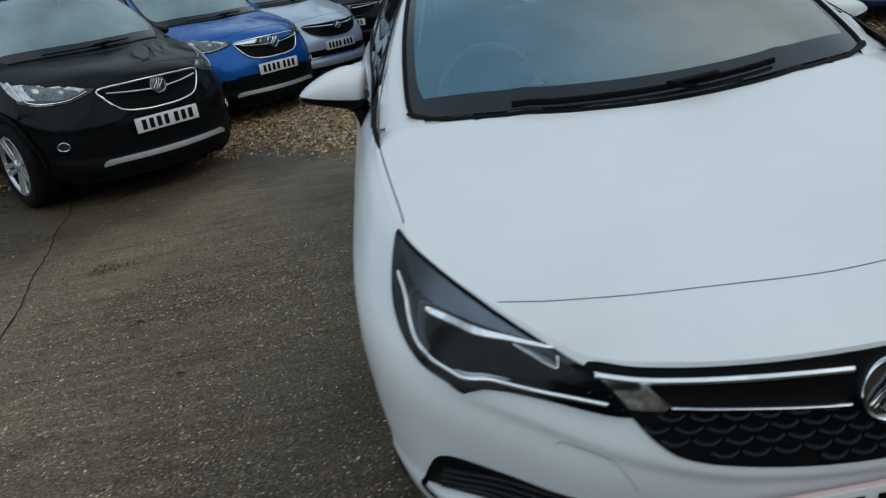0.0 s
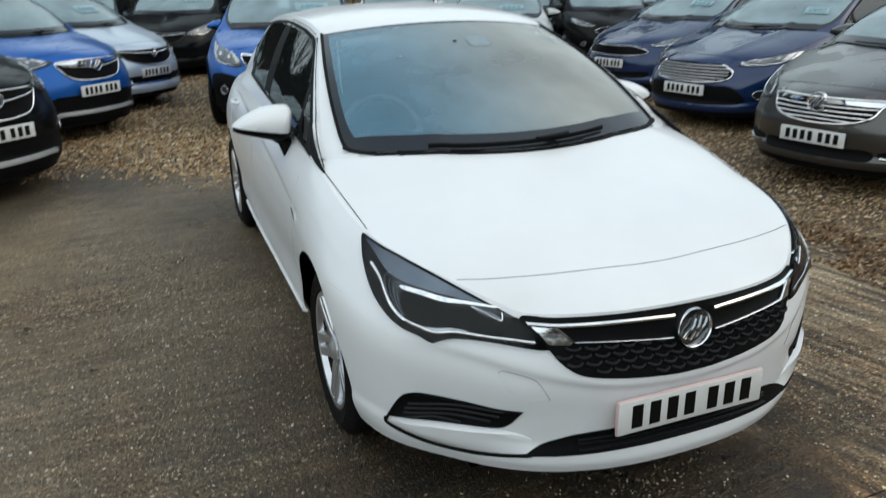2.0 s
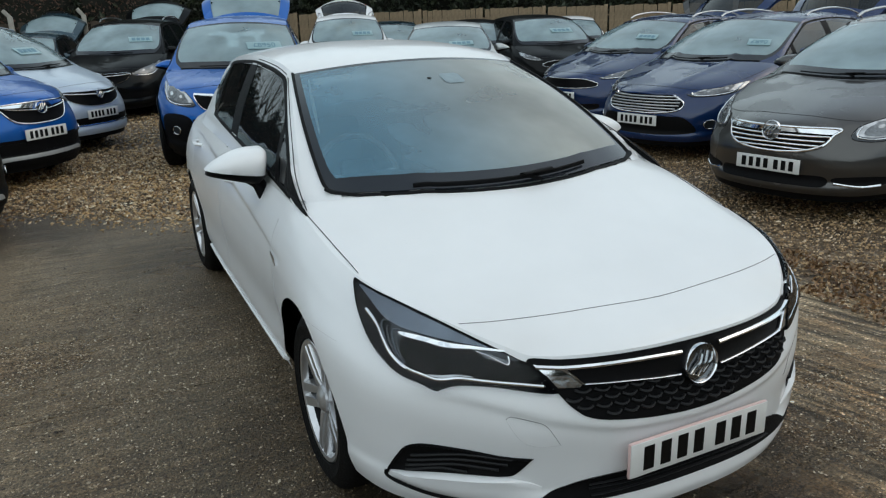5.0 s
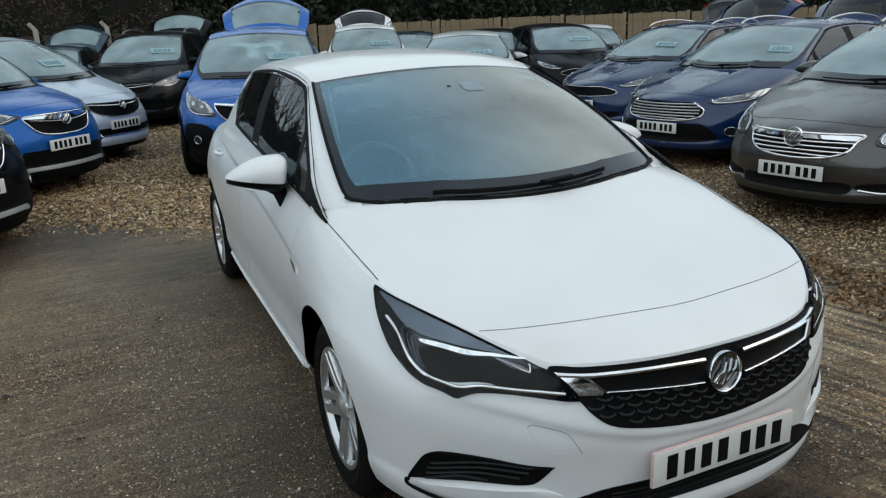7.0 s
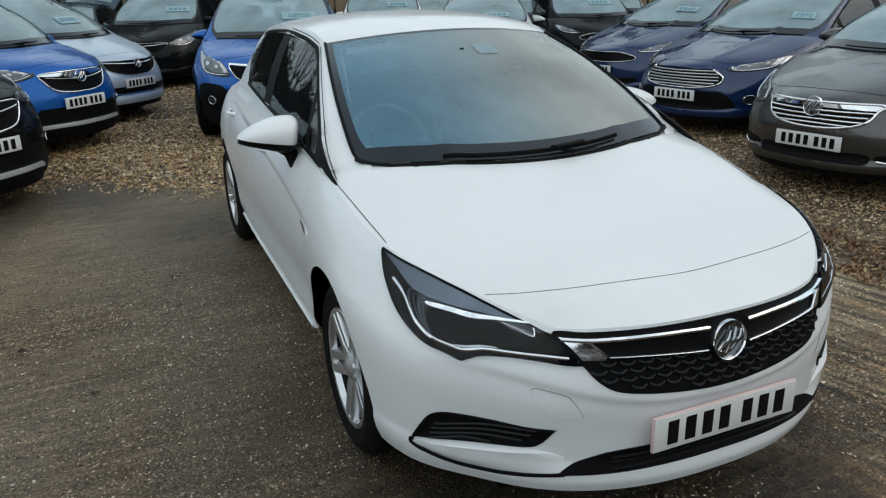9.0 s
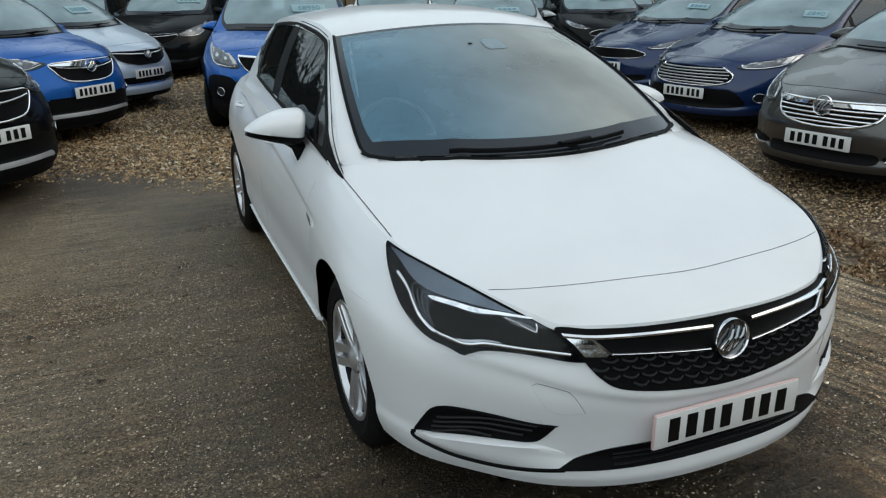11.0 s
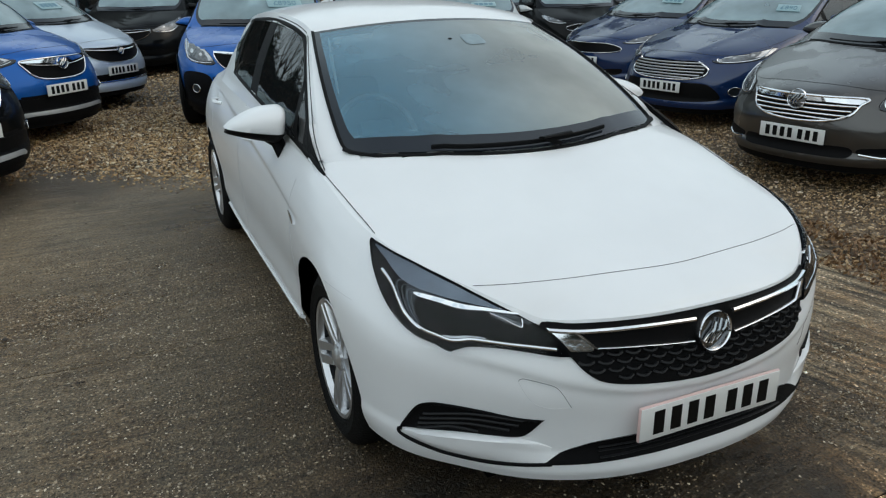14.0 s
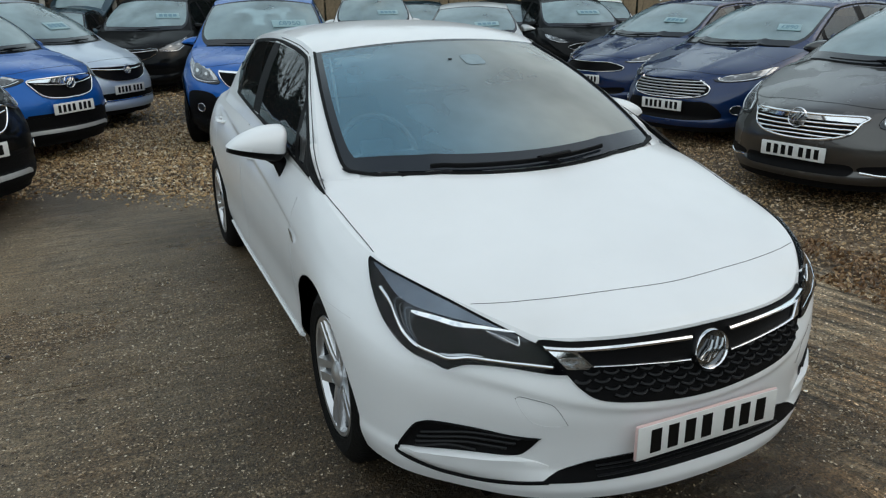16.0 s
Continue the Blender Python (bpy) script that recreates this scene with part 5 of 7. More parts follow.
def ring_lamp(c, x, z, r, material="chrome"):
    """A small round fog lamp in a bright ring, on both sides."""
    for sgn in (-1, 1):
        pts = [(sgn * x + r * math.cos(2 * math.pi * i / 16), z + r * math.sin(2 * math.pi * i / 16) / c["k"][2]) for i in range(16)]
        lens = lay(c, "fog_lamp", pts, M["lampmid"], 0.008, 0.05, both=False, sharp=True)[0]
        rod(c, "lamp_ring", pts, 0.010, 0.012, M[material], 0.010, False, lens, closed=True, steps=2)


def mirrored_outline(top, bottom):
    """A closed outline, left to right along the top and back along the bottom, from its left halves; both end on the middle."""
    t = top + [(-x, z) for x, z in top[-2::-1]]
    b = bottom + [(-x, z) for x, z in bottom[-2::-1]]
    return t + b[::-1]


def front_of(lamp, grille_top, grille_bottom, plate_z, badge_z, badge_r=0.06, oval=False, lamp_mat="lampclear", frame_w=0.014, slats=(), bar=None, bar_w=0.02,
             fog=None, pod=None, skid=None, strip=None, lower=None, grille_mat="plastic", strip_mat="chrome", badge=True, full_frame=True, cap=None, slat_w=0.013, slat_mat="chrome"):
    """Makes the front of a make of car from the left halves of its outlines."""
    def front(c):
        lamps = lay(c, "headlight", lamp, M[lamp_mat], 0.004, 0.03, label="clear headlight with bright reflectors")
        cx, cz = sum(p[0] for p in lamp) / len(lamp), sum(p[1] for p in lamp) / len(lamp)
        shrunk = lambda k, d=0: [(cx + (x - cx) * k, cz + (z - cz) * k + d) for x, z in lamp]
        wide = max(p[0] for p in lamp) - min(p[0] for p in lamp)
        tall = max(p[1] for p in lamp) - min(p[1] for p in lamp)
        for n, sgn in enumerate((-1, 1)):
            flip = lambda pts: [(-sgn * x, z) for x, z in pts]
            lay(c, "lamp_well", flip(shrunk(0.62, -0.004)), M["lampwell"], 0.007, 0.03, both=False, parent=lamps[n])
            for k, (f, r) in enumerate(((-0.20, 0.30), (0.10, 0.24))):
                r, x, z = r * tall * 0.8, cx + wide * f, cz - wide * f * 0.22
                circle = lambda q: flip([(x + q * math.cos(2 * math.pi * i / 14), z + 0.86 * q * math.sin(2 * math.pi * i / 14)) for i in range(14)])
                bowl = lay(c, "reflector", circle(r), M["lampwell"], 0.010, 0.06, both=False, sharp=True, parent=lamps[n])[0]
                lay(c, "bulb_lens", circle(r * 0.40), M["lampclear"], 0.012, 0.06, both=False, sharp=True, parent=bowl)
            # the dark lower edge of the lamp
            m = len(lamp) // 2 + 1
            foot = lamp[m - 1:] + [(cx + (x - cx) * 0.93, z + tall * 0.13) for x, z in lamp[m - 1:][::-1]]
            lay(c, "lamp_foot", flip(foot), M["lampmid"], 0.009, 0.03, both=False, parent=lamps[n])
            rod(c, "light_strip", flip(shrunk(0.86)[m - 1:] + shrunk(0.86)[:1]), 0.010, 0.008, M["chrome"], 0.011, False, lamps[n], steps=4)
            rod(c, "lamp_edge", flip(lamp), 0.006, 0.006, M["gloss"], 0.004, False, lamps[n], closed=True, steps=3)
        outline = mirrored_outline(grille_top, grille_bottom)
        g = lay(c, "grille", outline, M[grille_mat], 0.004, 0.04, both=False, label="dark grille with bright trim")[0]
        if frame_w:
            pts = outline if full_frame else mirrored_outline(grille_top[:1], grille_bottom)[1:]
            if full_frame:
                rod(c, "grille_frame", pts, frame_w, 0.018, M["chrome"], 0.008, False, g, closed=True, steps=4)
            else:
                low = grille_top[:1] + grille_bottom + [(-x, z) for x, z in grille_bottom[-2::-1]] + [(-grille_top[0][0], grille_top[0][1])]
                rod(c, "grille_frame", low, frame_w, 0.018, M["chrome"], 0.008, False, g)
        for z, half in slats:
            rod(c, "slat", [(-half, z - 0.004), (-half * 0.5, z), (0, z + 0.002), (half * 0.5, z), (half, z - 0.004)], slat_w, 0.016, M[slat_mat], 0.010, False, g)
        if bar:
            for sgn in (-1, 1):
                rod(c, "chrome_bar", [(-sgn * p[0], p[1]) for p in bar], bar_w, 0.024, M["chrome"], 0.010, False, g)
        if cap:
            lay(c, "grille_cap", mirrored_outline(*cap), M["chrome"], 0.012, 0.04, both=False, parent=g)
        if lower:
            lay(c, "lower_intake", mirrored_outline(*lower), M["plastic"], 0.003, 0.04, both=False)
        if pod:
            lay(c, "fog_panel", pod, M["plastic"], 0.004, 0.04)
        if fog:
            ring_lamp(c, *fog)
        if skid:
            lay(c, "skid_plate", mirrored_outline(*skid), M["skid"], 0.010, 0.04, both=False, label="silver skid plate")
        if strip:
            rod(c, "trim_strip", strip, 0.020, 0.012, M[strip_mat], 0.006)
        rod(c, "bonnet_seam", [(-0.62, 0.44), (-0.45, 0.33), (-0.22, 0.255), (0, 0.235), (0.22, 0.255), (0.45, 0.33), (0.62, 0.44)], 0.005, 0.003, M["gap"], 0.0006, False, way="top")
        number_plate(c["root"], c["form"], c["skin"], plate_z * c["k"][2])
        if badge:
            emblem(c, badge_z, badge_r * (0.62 if oval else 1), "navy" if oval else "chrome", 0.014, 1.9 if oval else 1.0)
    return front


BAND = ([(-0.398, 0.734), (-0.2, 0.750), (0, 0.754)], [(-0.385, 0.722), (-0.2, 0.712), (-0.08, 0.696), (0, 0.692)])
suv_front = front_of(
    [(-0.80, 0.865), (-0.66, 0.825), (-0.47, 0.765), (-0.43, 0.735), (-0.60, 0.690), (-0.79, 0.715)], [(-0.40, 0.736), (-0.2, 0.752), (0, 0.756)],
    [(-0.385, 0.680), (-0.30, 0.595), (-0.14, 0.568), (0, 0.565)], 0.475, 0.705, 0.066, frame_w=0.018, bar=[(-0.36, 0.708), (-0.2, 0.693), (-0.06, 0.684)], bar_w=0.013, cap=BAND,
    fog=(0.70, 0.43, 0.030), lower=([(-0.52, 0.405), (-0.3, 0.412), (0, 0.415)], [(-0.50, 0.33), (-0.3, 0.32), (0, 0.318)]),
    skid=([(-0.50, 0.294), (-0.4, 0.300), (0, 0.298)], [(-0.52, 0.262), (-0.4, 0.268), (0, 0.264)]), lamp_mat="lampclear")
plain_suv_front = front_of(
    [(-0.80, 0.865), (-0.66, 0.825), (-0.47, 0.765), (-0.43, 0.735), (-0.60, 0.690), (-0.79, 0.715)], [(-0.40, 0.736), (-0.2, 0.752), (0, 0.756)],
    [(-0.385, 0.680), (-0.30, 0.595), (-0.14, 0.568), (0, 0.565)], 0.475, 0.705, 0.066, frame_w=0.018, bar=[(-0.36, 0.708), (-0.2, 0.693), (-0.06, 0.684)], bar_w=0.017,
    fog=(0.70, 0.43, 0.030), lower=([(-0.52, 0.405), (-0.3, 0.412), (0, 0.415)], [(-0.50, 0.33), (-0.3, 0.32), (0, 0.318)]),
    skid=([(-0.50, 0.294), (-0.4, 0.300), (0, 0.298)], [(-0.52, 0.262), (-0.4, 0.268), (0, 0.264)]), lamp_mat="lampclear")
old_suv_front = front_of(
    [(-0.775, 0.865), (-0.63, 0.838), (-0.47, 0.740), (-0.42, 0.655), (-0.557, 0.650), (-0.73, 0.695)], [(-0.41, 0.762), (-0.2, 0.772), (0, 0.774)],
    [(-0.34, 0.640), (-0.20, 0.600), (-0.1, 0.592), (0, 0.590)], 0.475, 0.70, 0.066, bar=[(-0.40, 0.752), (-0.22, 0.748), (-0.06, 0.742)], bar_w=0.036,
    fog=(0.64, 0.43, 0.042), pod=[(-0.79, 0.55), (-0.60, 0.580), (-0.46, 0.520), (-0.48, 0.34), (-0.76, 0.33)])
mpv_face = functools.partial(
    front_of,
    [(-0.79, 0.825), (-0.62, 0.775), (-0.47, 0.705), (-0.50, 0.640), (-0.70, 0.630), (-0.795, 0.70)], [(-0.44, 0.676), (-0.2, 0.683), (0, 0.686)],
    [(-0.37, 0.580), (-0.2, 0.530), (-0.1, 0.522), (0, 0.520)], 0.432, 0.645, 0.055, frame_w=0.008, bar=[(-0.43, 0.665), (-0.25, 0.652), (-0.06, 0.645)], bar_w=0.020,
    strip=[(-0.66, 0.335), (-0.45, 0.318), (-0.2, 0.315), (0, 0.314)], lower=([(-0.66, 0.392), (-0.4, 0.398), (0, 0.402)], [(-0.64, 0.345), (-0.4, 0.328), (0, 0.324)]))
mpv_front, dim_mpv_front = mpv_face(), mpv_face(strip=None, lamp_mat="lampwell")
saloon_front = front_of(
    [(-0.79, 0.812), (-0.70, 0.785), (-0.60, 0.745), (-0.51, 0.690), (-0.51, 0.615), (-0.66, 0.605), (-0.78, 0.68)], [(-0.425, 0.676), (-0.22, 0.685), (0, 0.689)],
    [(-0.405, 0.640), (-0.360, 0.565), (-0.23, 0.520), (0, 0.505)], 0.405, 0.655, 0.074, frame_w=0.020, slat_w=0.017, slats=((0.628, 0.385), (0.595, 0.365), (0.563, 0.335), (0.534, 0.265)),
    cap=([(-0.405, 0.670), (-0.22, 0.679), (0, 0.683)], [(-0.395, 0.642), (-0.22, 0.650), (0, 0.653)]), strip=[(-0.70, 0.300), (-0.60, 0.285), (-0.46, 0.300)],
    pod=[(-0.72, 0.36), (-0.47, 0.345), (-0.46, 0.305), (-0.60, 0.292), (-0.73, 0.31)], lower=([(-0.40, 0.345), (-0.2, 0.348), (0, 0.349)], [(-0.40, 0.275), (-0.2, 0.268), (0, 0.266)]))
estate_front = front_of(
    [(-0.805, 0.800), (-0.70, 0.755), (-0.60, 0.735), (-0.455, 0.702), (-0.50, 0.665), (-0.66, 0.668), (-0.785, 0.705)], [(-0.36, 0.676), (-0.2, 0.684), (0, 0.687)],
    [(-0.462, 0.600), (-0.425, 0.530), (-0.25, 0.500), (0, 0.495)], 0.42, 0.742, 0.055, oval=True, frame_w=0.016, full_frame=False, slat_w=0.017, slat_mat="satin", slats=((0.664, 0.40), (0.635, 0.43), (0.605, 0.43), (0.575, 0.43), (0.545, 0.405), (0.518, 0.33)),
    fog=(0.70, 0.395, 0.045), lower=([(-0.50, 0.455), (-0.3, 0.470), (0, 0.472)], [(-0.60, 0.325), (-0.4, 0.285), (0, 0.275)]), lamp_mat="lampclear")
small_front = front_of(
    [(-0.79, 0.815), (-0.66, 0.770), (-0.56, 0.745), (-0.455, 0.715), (-0.52, 0.680), (-0.68, 0.690), (-0.78, 0.735)], [(-0.34, 0.676), (-0.2, 0.684), (0, 0.687)],
    [(-0.50, 0.625), (-0.46, 0.580), (-0.25, 0.562), (0, 0.558)], 0.462, 0.742, 0.050, oval=True, frame_w=0.012, grille_mat="plastic",
    fog=(0.68, 0.40, 0.035), lower=([(-0.55, 0.37), (-0.3, 0.36), (0, 0.355)], [(-0.52, 0.30), (-0.3, 0.28), (0, 0.275)]))


def parked(x, y, turn):
    return Matrix.Translation((x, y, 0)) @ pose(0, 0, 0, 0, 0, turn)


car("white five-door hatchback, wet from rain, parked on concrete", parked(-0.002, 0, 0), "white", front_hatch, lines=HATCH_LINES, glass="glass")
SUV = dict(lines=SUV_LINES, stretch=(0.985, 0.98, 1.13), radius=0.345, rim=0.23, clad=0.17)
MPV = dict(lines=MPV_LINES, stretch=(1.03, 1.07, 1.14), radius=0.33, rim=0.22)
BIG = dict(stretch=(1.02, 1.10, 1.03), radius=0.335, rim=0.225)
WIDE = dict(lines=dict(ridge=0.022), stretch=(1.02, 1.10, 1.03), radius=0.335, rim=0.225)
car("black compact SUV with chrome-framed grille and silver skid plate", parked(-2.36, 4.86, 43), "black", plain_suv_front, **SUV)
car("bright blue compact SUV with chrome-framed grille on the gravel", parked(-1.76, 7.36, 45), "blue", suv_front, **SUV)
car("pale silver-blue people carrier parked on gravel", parked(-1.14, 9.31, 45), "silver", mpv_front, sign=(0.1, 0.35, 0.36, 0.16, ""), **MPV)
car("bright blue compact SUV with its tailgate raised", parked(-0.02, 6.62, -15), "blue", old_suv_front, gate=38, sign=(0.45, 0.38, 0.40, 0.13, "£8950"), **SUV)
car("black people carrier with raised tailgate and roof rails", parked(-1.1, 12.6, -20), "black", dim_mpv_front, gate=32, rails="satin", sign=(0.55, 0.4, 0.4, 0.16, ""), **MPV)
car("white compact SUV with its tailgate raised", parked(3.08, 11.85, -18), "white", old_suv_front, gate=30, rails="satin", sign=(0.4, 0.35, 0.4, 0.13, ""), **SUV)
car("pale silver hatchback parked before the fence", parked(3.6, 8.9, -26), "pale", small_front, sign=(0.3, 0.3, 0.4, 0.13, ""))
car("black people carrier with clear triangular headlights", parked(6.8, 10.2, -15), "black", small_front, sign=(0.25, 0.45, 0.45, 0.15, ""), lines=MPV_LINES, stretch=(1.02, 1.0, 1.05), radius=0.32, rim=0.215)
car("deep blue estate with silver roof rails and open tailgate", parked(4.51, 7.40, -78), "navy", small_front, rails="satin", gate=38, sign=(0.5, 0.4, 0.3, 0.13, ""), lines=dict(ridge=0.020), stretch=(1.01, 1.01, 1.02), radius=0.32, rim=0.215)
car("deep blue large estate with silver bars in its grille", parked(3.95, 5.13, -78), "navy", estate_front, rails="satin", gate=38, sign=(0.66, 0.36, 0.24, 0.14, "£890"), **WIDE)
car("warm grey large estate with a chrome grille", parked(3.20, 2.70, -79), "grey", saloon_front, rails="satin", **BIG)
car("dark teal hatchback parked at the back", parked(1.0, 12.4, -16), "teal", small_front)
car("dark teal saloon parked at the back", parked(4.6, 13.6, -22), "teal", small_front)
car("small black hatchback parked before the fence", parked(5.6, 11.9, -28), "black", small_front)
car("white hatchback parked at the back", parked(8.3, 12.2, -30), "white", small_front)
car("dark grey estate with its tailgate raised", parked(10.3, 10.2, -42), "grey", small_front, gate=45)
car("small dark teal hatchback with its tailgate raised", parked(-2.67, 13.60, -16), "teal", small_front, gate=34, stretch=(0.95, 0.82, 1.0), radius=0.30, rim=0.20)


# ---- ground ----
def node_mat(name):
    m = bpy.data.materials.new(name)
    m.use_nodes = True
    return m, m.node_tree.nodes, m.node_tree.links, m.node_tree.nodes["Principled BSDF"]


def noise_tex(n, l, vec, scale, detail=4, rough=0.5):
    t = n.new("ShaderNodeTexNoise")
    t.inputs["Scale"].default_value, t.inputs["Detail"].default_value, t.inputs["Roughness"].default_value = scale, detail, rough
    l.new(vec, t.inputs["Vector"])
    return t.outputs["Fac"]


def ramp(n, l, fac, stops):
    r = n.new("ShaderNodeValToRGB")
    while len(r.color_ramp.elements) < len(stops):
        r.color_ramp.elements.new(0.5)
    for e, (p, c) in zip(r.color_ramp.elements, stops):
        e.position, e.color = p, (*c, 1) if len(c) == 3 else (c[0], c[0], c[0], 1)
    l.new(fac, r.inputs["Fac"])
    return r.outputs["Color"]


def mixed(n, l, a, b, fac, blend="MIX"):
    m = n.new("ShaderNodeMix")
    m.data_type, m.blend_type = "RGBA", blend
    for key, v in (("A", a), ("B", b), ("Factor", fac)):
        if isinstance(v, (int, float)):
            m.inputs[key].default_value = v
        elif isinstance(v, tuple):
            m.inputs[key].default_value = (*v, 1)
        else:
            l.new(v, m.inputs[key])
    return m.outputs["Result"]


def math_node(n, l, op, a, b, c=None):
    m = n.new("ShaderNodeMath")
    m.operation = op
    for i, v in enumerate((a, b, c)):
        if v is None:
            continue
        if isinstance(v, (int, float)):
            m.inputs[i].default_value = v
        else:
            l.new(v, m.inputs[i])
    return m.outputs[0]


def chips(n, l, g, scale, share, radius, seed):
    """Where chips of stone show in the paste, and a random value for each."""
    mp = n.new("ShaderNodeMapping")
    mp.inputs["Location"].default_value = (seed, seed * 0.7, 0)
    l.new(g, mp.inputs["Vector"])
    v = n.new("ShaderNodeTexVoronoi")
    v.inputs["Scale"].default_value = scale
    l.new(mp.outputs["Vector"], v.inputs["Vector"])
    sep = n.new("ShaderNodeSeparateColor")
    l.new(v.outputs["Color"], sep.inputs[0])
    # each chip has its own size
    size = math_node(n, l, "MULTIPLY_ADD", sep.outputs[2], radius * 0.9, radius * 0.45)
    near = math_node(n, l, "SUBTRACT", size, v.outputs["Distance"])
    near = ramp(n, l, math_node(n, l, "MULTIPLY", near, 12.0), [(0.0, (0.0,)), (0.9, (1.0,))])
    pick = ramp(n, l, sep.outputs[0], [(1 - share - 0.03, (0.0,)), (1 - share, (1.0,))])
    return math_node(n, l, "MULTIPLY", near, pick), sep.outputs[1]


def concrete_mat():
    """Old exposed-aggregate concrete after rain: brown paste, pale chips, pits, tamping ridges, damp patches, painted
    shade by the white car.
    """
    m, n, l, p = node_mat("wet_concrete")
    g = n.new("ShaderNodeNewGeometry").outputs["Position"]
    xyz = n.new("ShaderNodeSeparateXYZ")
    l.new(g, xyz.inputs[0])
    large, mid, fine = noise_tex(n, l, g, 0.55, 5, 0.6), noise_tex(n, l, g, 7, 5, 0.65), noise_tex(n, l, g, 85, 4, 0.7)
    base = mixed(n, l, ramp(n, l, mid, [(0.3, (0.056, 0.037, 0.020)), (0.7, (0.225, 0.165, 0.100))]), ramp(n, l, large, [(0.35, (0.100, 0.064, 0.034)), (0.50, (0.190, 0.142, 0.086)), (0.65, (0.270, 0.215, 0.142))]), 0.5)
    # fine grain, its contrast raised to paint the tiny shadows between chips
    base = mixed(n, l, base, ramp(n, l, fine, [(0.36, (0.16,)), (0.5, (0.85,)), (0.62, (1.7,))]), 0.92, "MULTIPLY")
    # pits between the stones, their shade put into the colour
    pits = ramp(n, l, noise_tex(n, l, g, 38, 3, 0.6), [(0.36, (0.08,)), (0.48, (1.0,))])
    base = mixed(n, l, base, pits, 0.35, "MULTIPLY")
    worn = ramp(n, l, noise_tex(n, l, g, 1.1, 4), [(0.36, (0.30,)), (0.56, (1.0,))])
    # the farther bays were floated smoother
    smooth = ramp(n, l, math_node(n, l, "MULTIPLY_ADD", xyz.outputs[1], 0.5, -0.9), [(0.20, (1.0,)), (0.85, (0.22,))])
    worn = math_node(n, l, "MULTIPLY", worn, smooth)
    near_bays = ramp(n, l, math_node(n, l, "MULTIPLY_ADD", xyz.outputs[1], -0.6, 0.95), [(0.0, (0.0,)), (0.75, (1.0,))])
    patch = math_node(n, l, "MULTIPLY", ramp(n, l, noise_tex(n, l, g, 3.4, 4, 0.6), [(0.55, (0.0,)), (0.64, (1.0,))]), near_bays)
    patch = math_node(n, l, "MULTIPLY", patch, ramp(n, l, math_node(n, l, "MULTIPLY_ADD", xyz.outputs[1], 0.5, 1.2), [(0.0, (0.15,)), (0.5, (1.0,))]))
    base = mixed(n, l, base, (0.040, 0.036, 0.031), math_node(n, l, "MULTIPLY", patch, 0.65))
    bare = math_node(n, l, "MULTIPLY_ADD", patch, -0.85, 1.0)
    worn = math_node(n, l, "MULTIPLY", worn, bare)
    height = None
    for scale, share, radius, seed in ((34, 0.28, 0.25, 3.0), (62, 0.40, 0.33, 11.0), (125, 0.36, 0.36, 23.0)):
        where, kind = chips(n, l, g, scale, share, radius, seed)
        where = math_node(n, l, "MULTIPLY", where, worn)
        tone = ramp(n, l, kind, [(0.0, (0.020, 0.014, 0.008)), (0.22, (0.10, 0.055, 0.028)), (0.45, (0.34, 0.25, 0.15)), (0.75, (0.56, 0.47, 0.34)), (1.0, (0.80, 0.72, 0.60))])
        base = mixed(n, l, base, tone, math_node(n, l, "MULTIPLY", where, 0.9))
        height = where if height is None else math_node(n, l, "MULTIPLY_ADD", where, 0.5, height)
    soak = noise_tex(n, l, g, 2.2, 4)
    # tamping ridges: along the bays on one side, across on the other; grooves darker
    ridges = []
    for turn, period in ((0.235, 0.050), (1.62, 0.045)):
        mp = n.new("ShaderNodeMapping")
        mp.vector_type = "TEXTURE"
        mp.inputs["Rotation"].default_value = (0, 0, turn)
        mp.inputs["Scale"].default_value = (1, 14, 1)
        l.new(g, mp.inputs["Vector"])
        ridges.append(noise_tex(n, l, mp.outputs["Vector"], 1 / period, 2, 0.5))
    side = ramp(n, l, math_node(n, l, "MULTIPLY_ADD", soak, 2.6, math_node(n, l, "SUBTRACT", xyz.outputs[0], 1.75)), [(0.0, (0.0,)), (0.7, (1.0,))])
    broom = mixed(n, l, mixed(n, l, (0.5, 0.5, 0.5), ridges[1], 0.25), ridges[0], side)
    base = mixed(n, l, base, ramp(n, l, broom, [(0.37, (0.22,)), (0.5, (0.93,)), (0.60, (1.52,))]), 1.0, "MULTIPLY")
    # the ridged side is less trodden and drier
    base = mixed(n, l, base, ramp(n, l, side, [(0.0, (1.0,)), (1.0, (1.8,))]), 1.0, "MULTIPLY")
    # the paste beside the black car stays soaked, and moss darkens it here and there
    edge = math_node(n, l, "MULTIPLY_ADD", xyz.outputs[0], -0.55, math_node(n, l, "MULTIPLY_ADD", xyz.outputs[1], 0.62, math_node(n, l, "MULTIPLY", soak, 1.7)))
    wet = ramp(n, l, math_node(n, l, "SUBTRACT", edge, 4.6), [(0.0, (1.0,)), (0.45, (0.60,))])
    base = mixed(n, l, base, wet, 1.0, "MULTIPLY")
    # a patch that has begun to dry, and wet ground with shade painted in
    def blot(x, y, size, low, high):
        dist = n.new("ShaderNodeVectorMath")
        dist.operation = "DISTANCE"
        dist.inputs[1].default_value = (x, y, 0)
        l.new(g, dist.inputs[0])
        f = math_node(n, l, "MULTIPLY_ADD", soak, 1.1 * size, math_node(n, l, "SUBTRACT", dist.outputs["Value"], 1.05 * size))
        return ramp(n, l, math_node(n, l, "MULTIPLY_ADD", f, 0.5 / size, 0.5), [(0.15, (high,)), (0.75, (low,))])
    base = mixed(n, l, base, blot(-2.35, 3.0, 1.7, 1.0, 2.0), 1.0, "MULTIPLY")
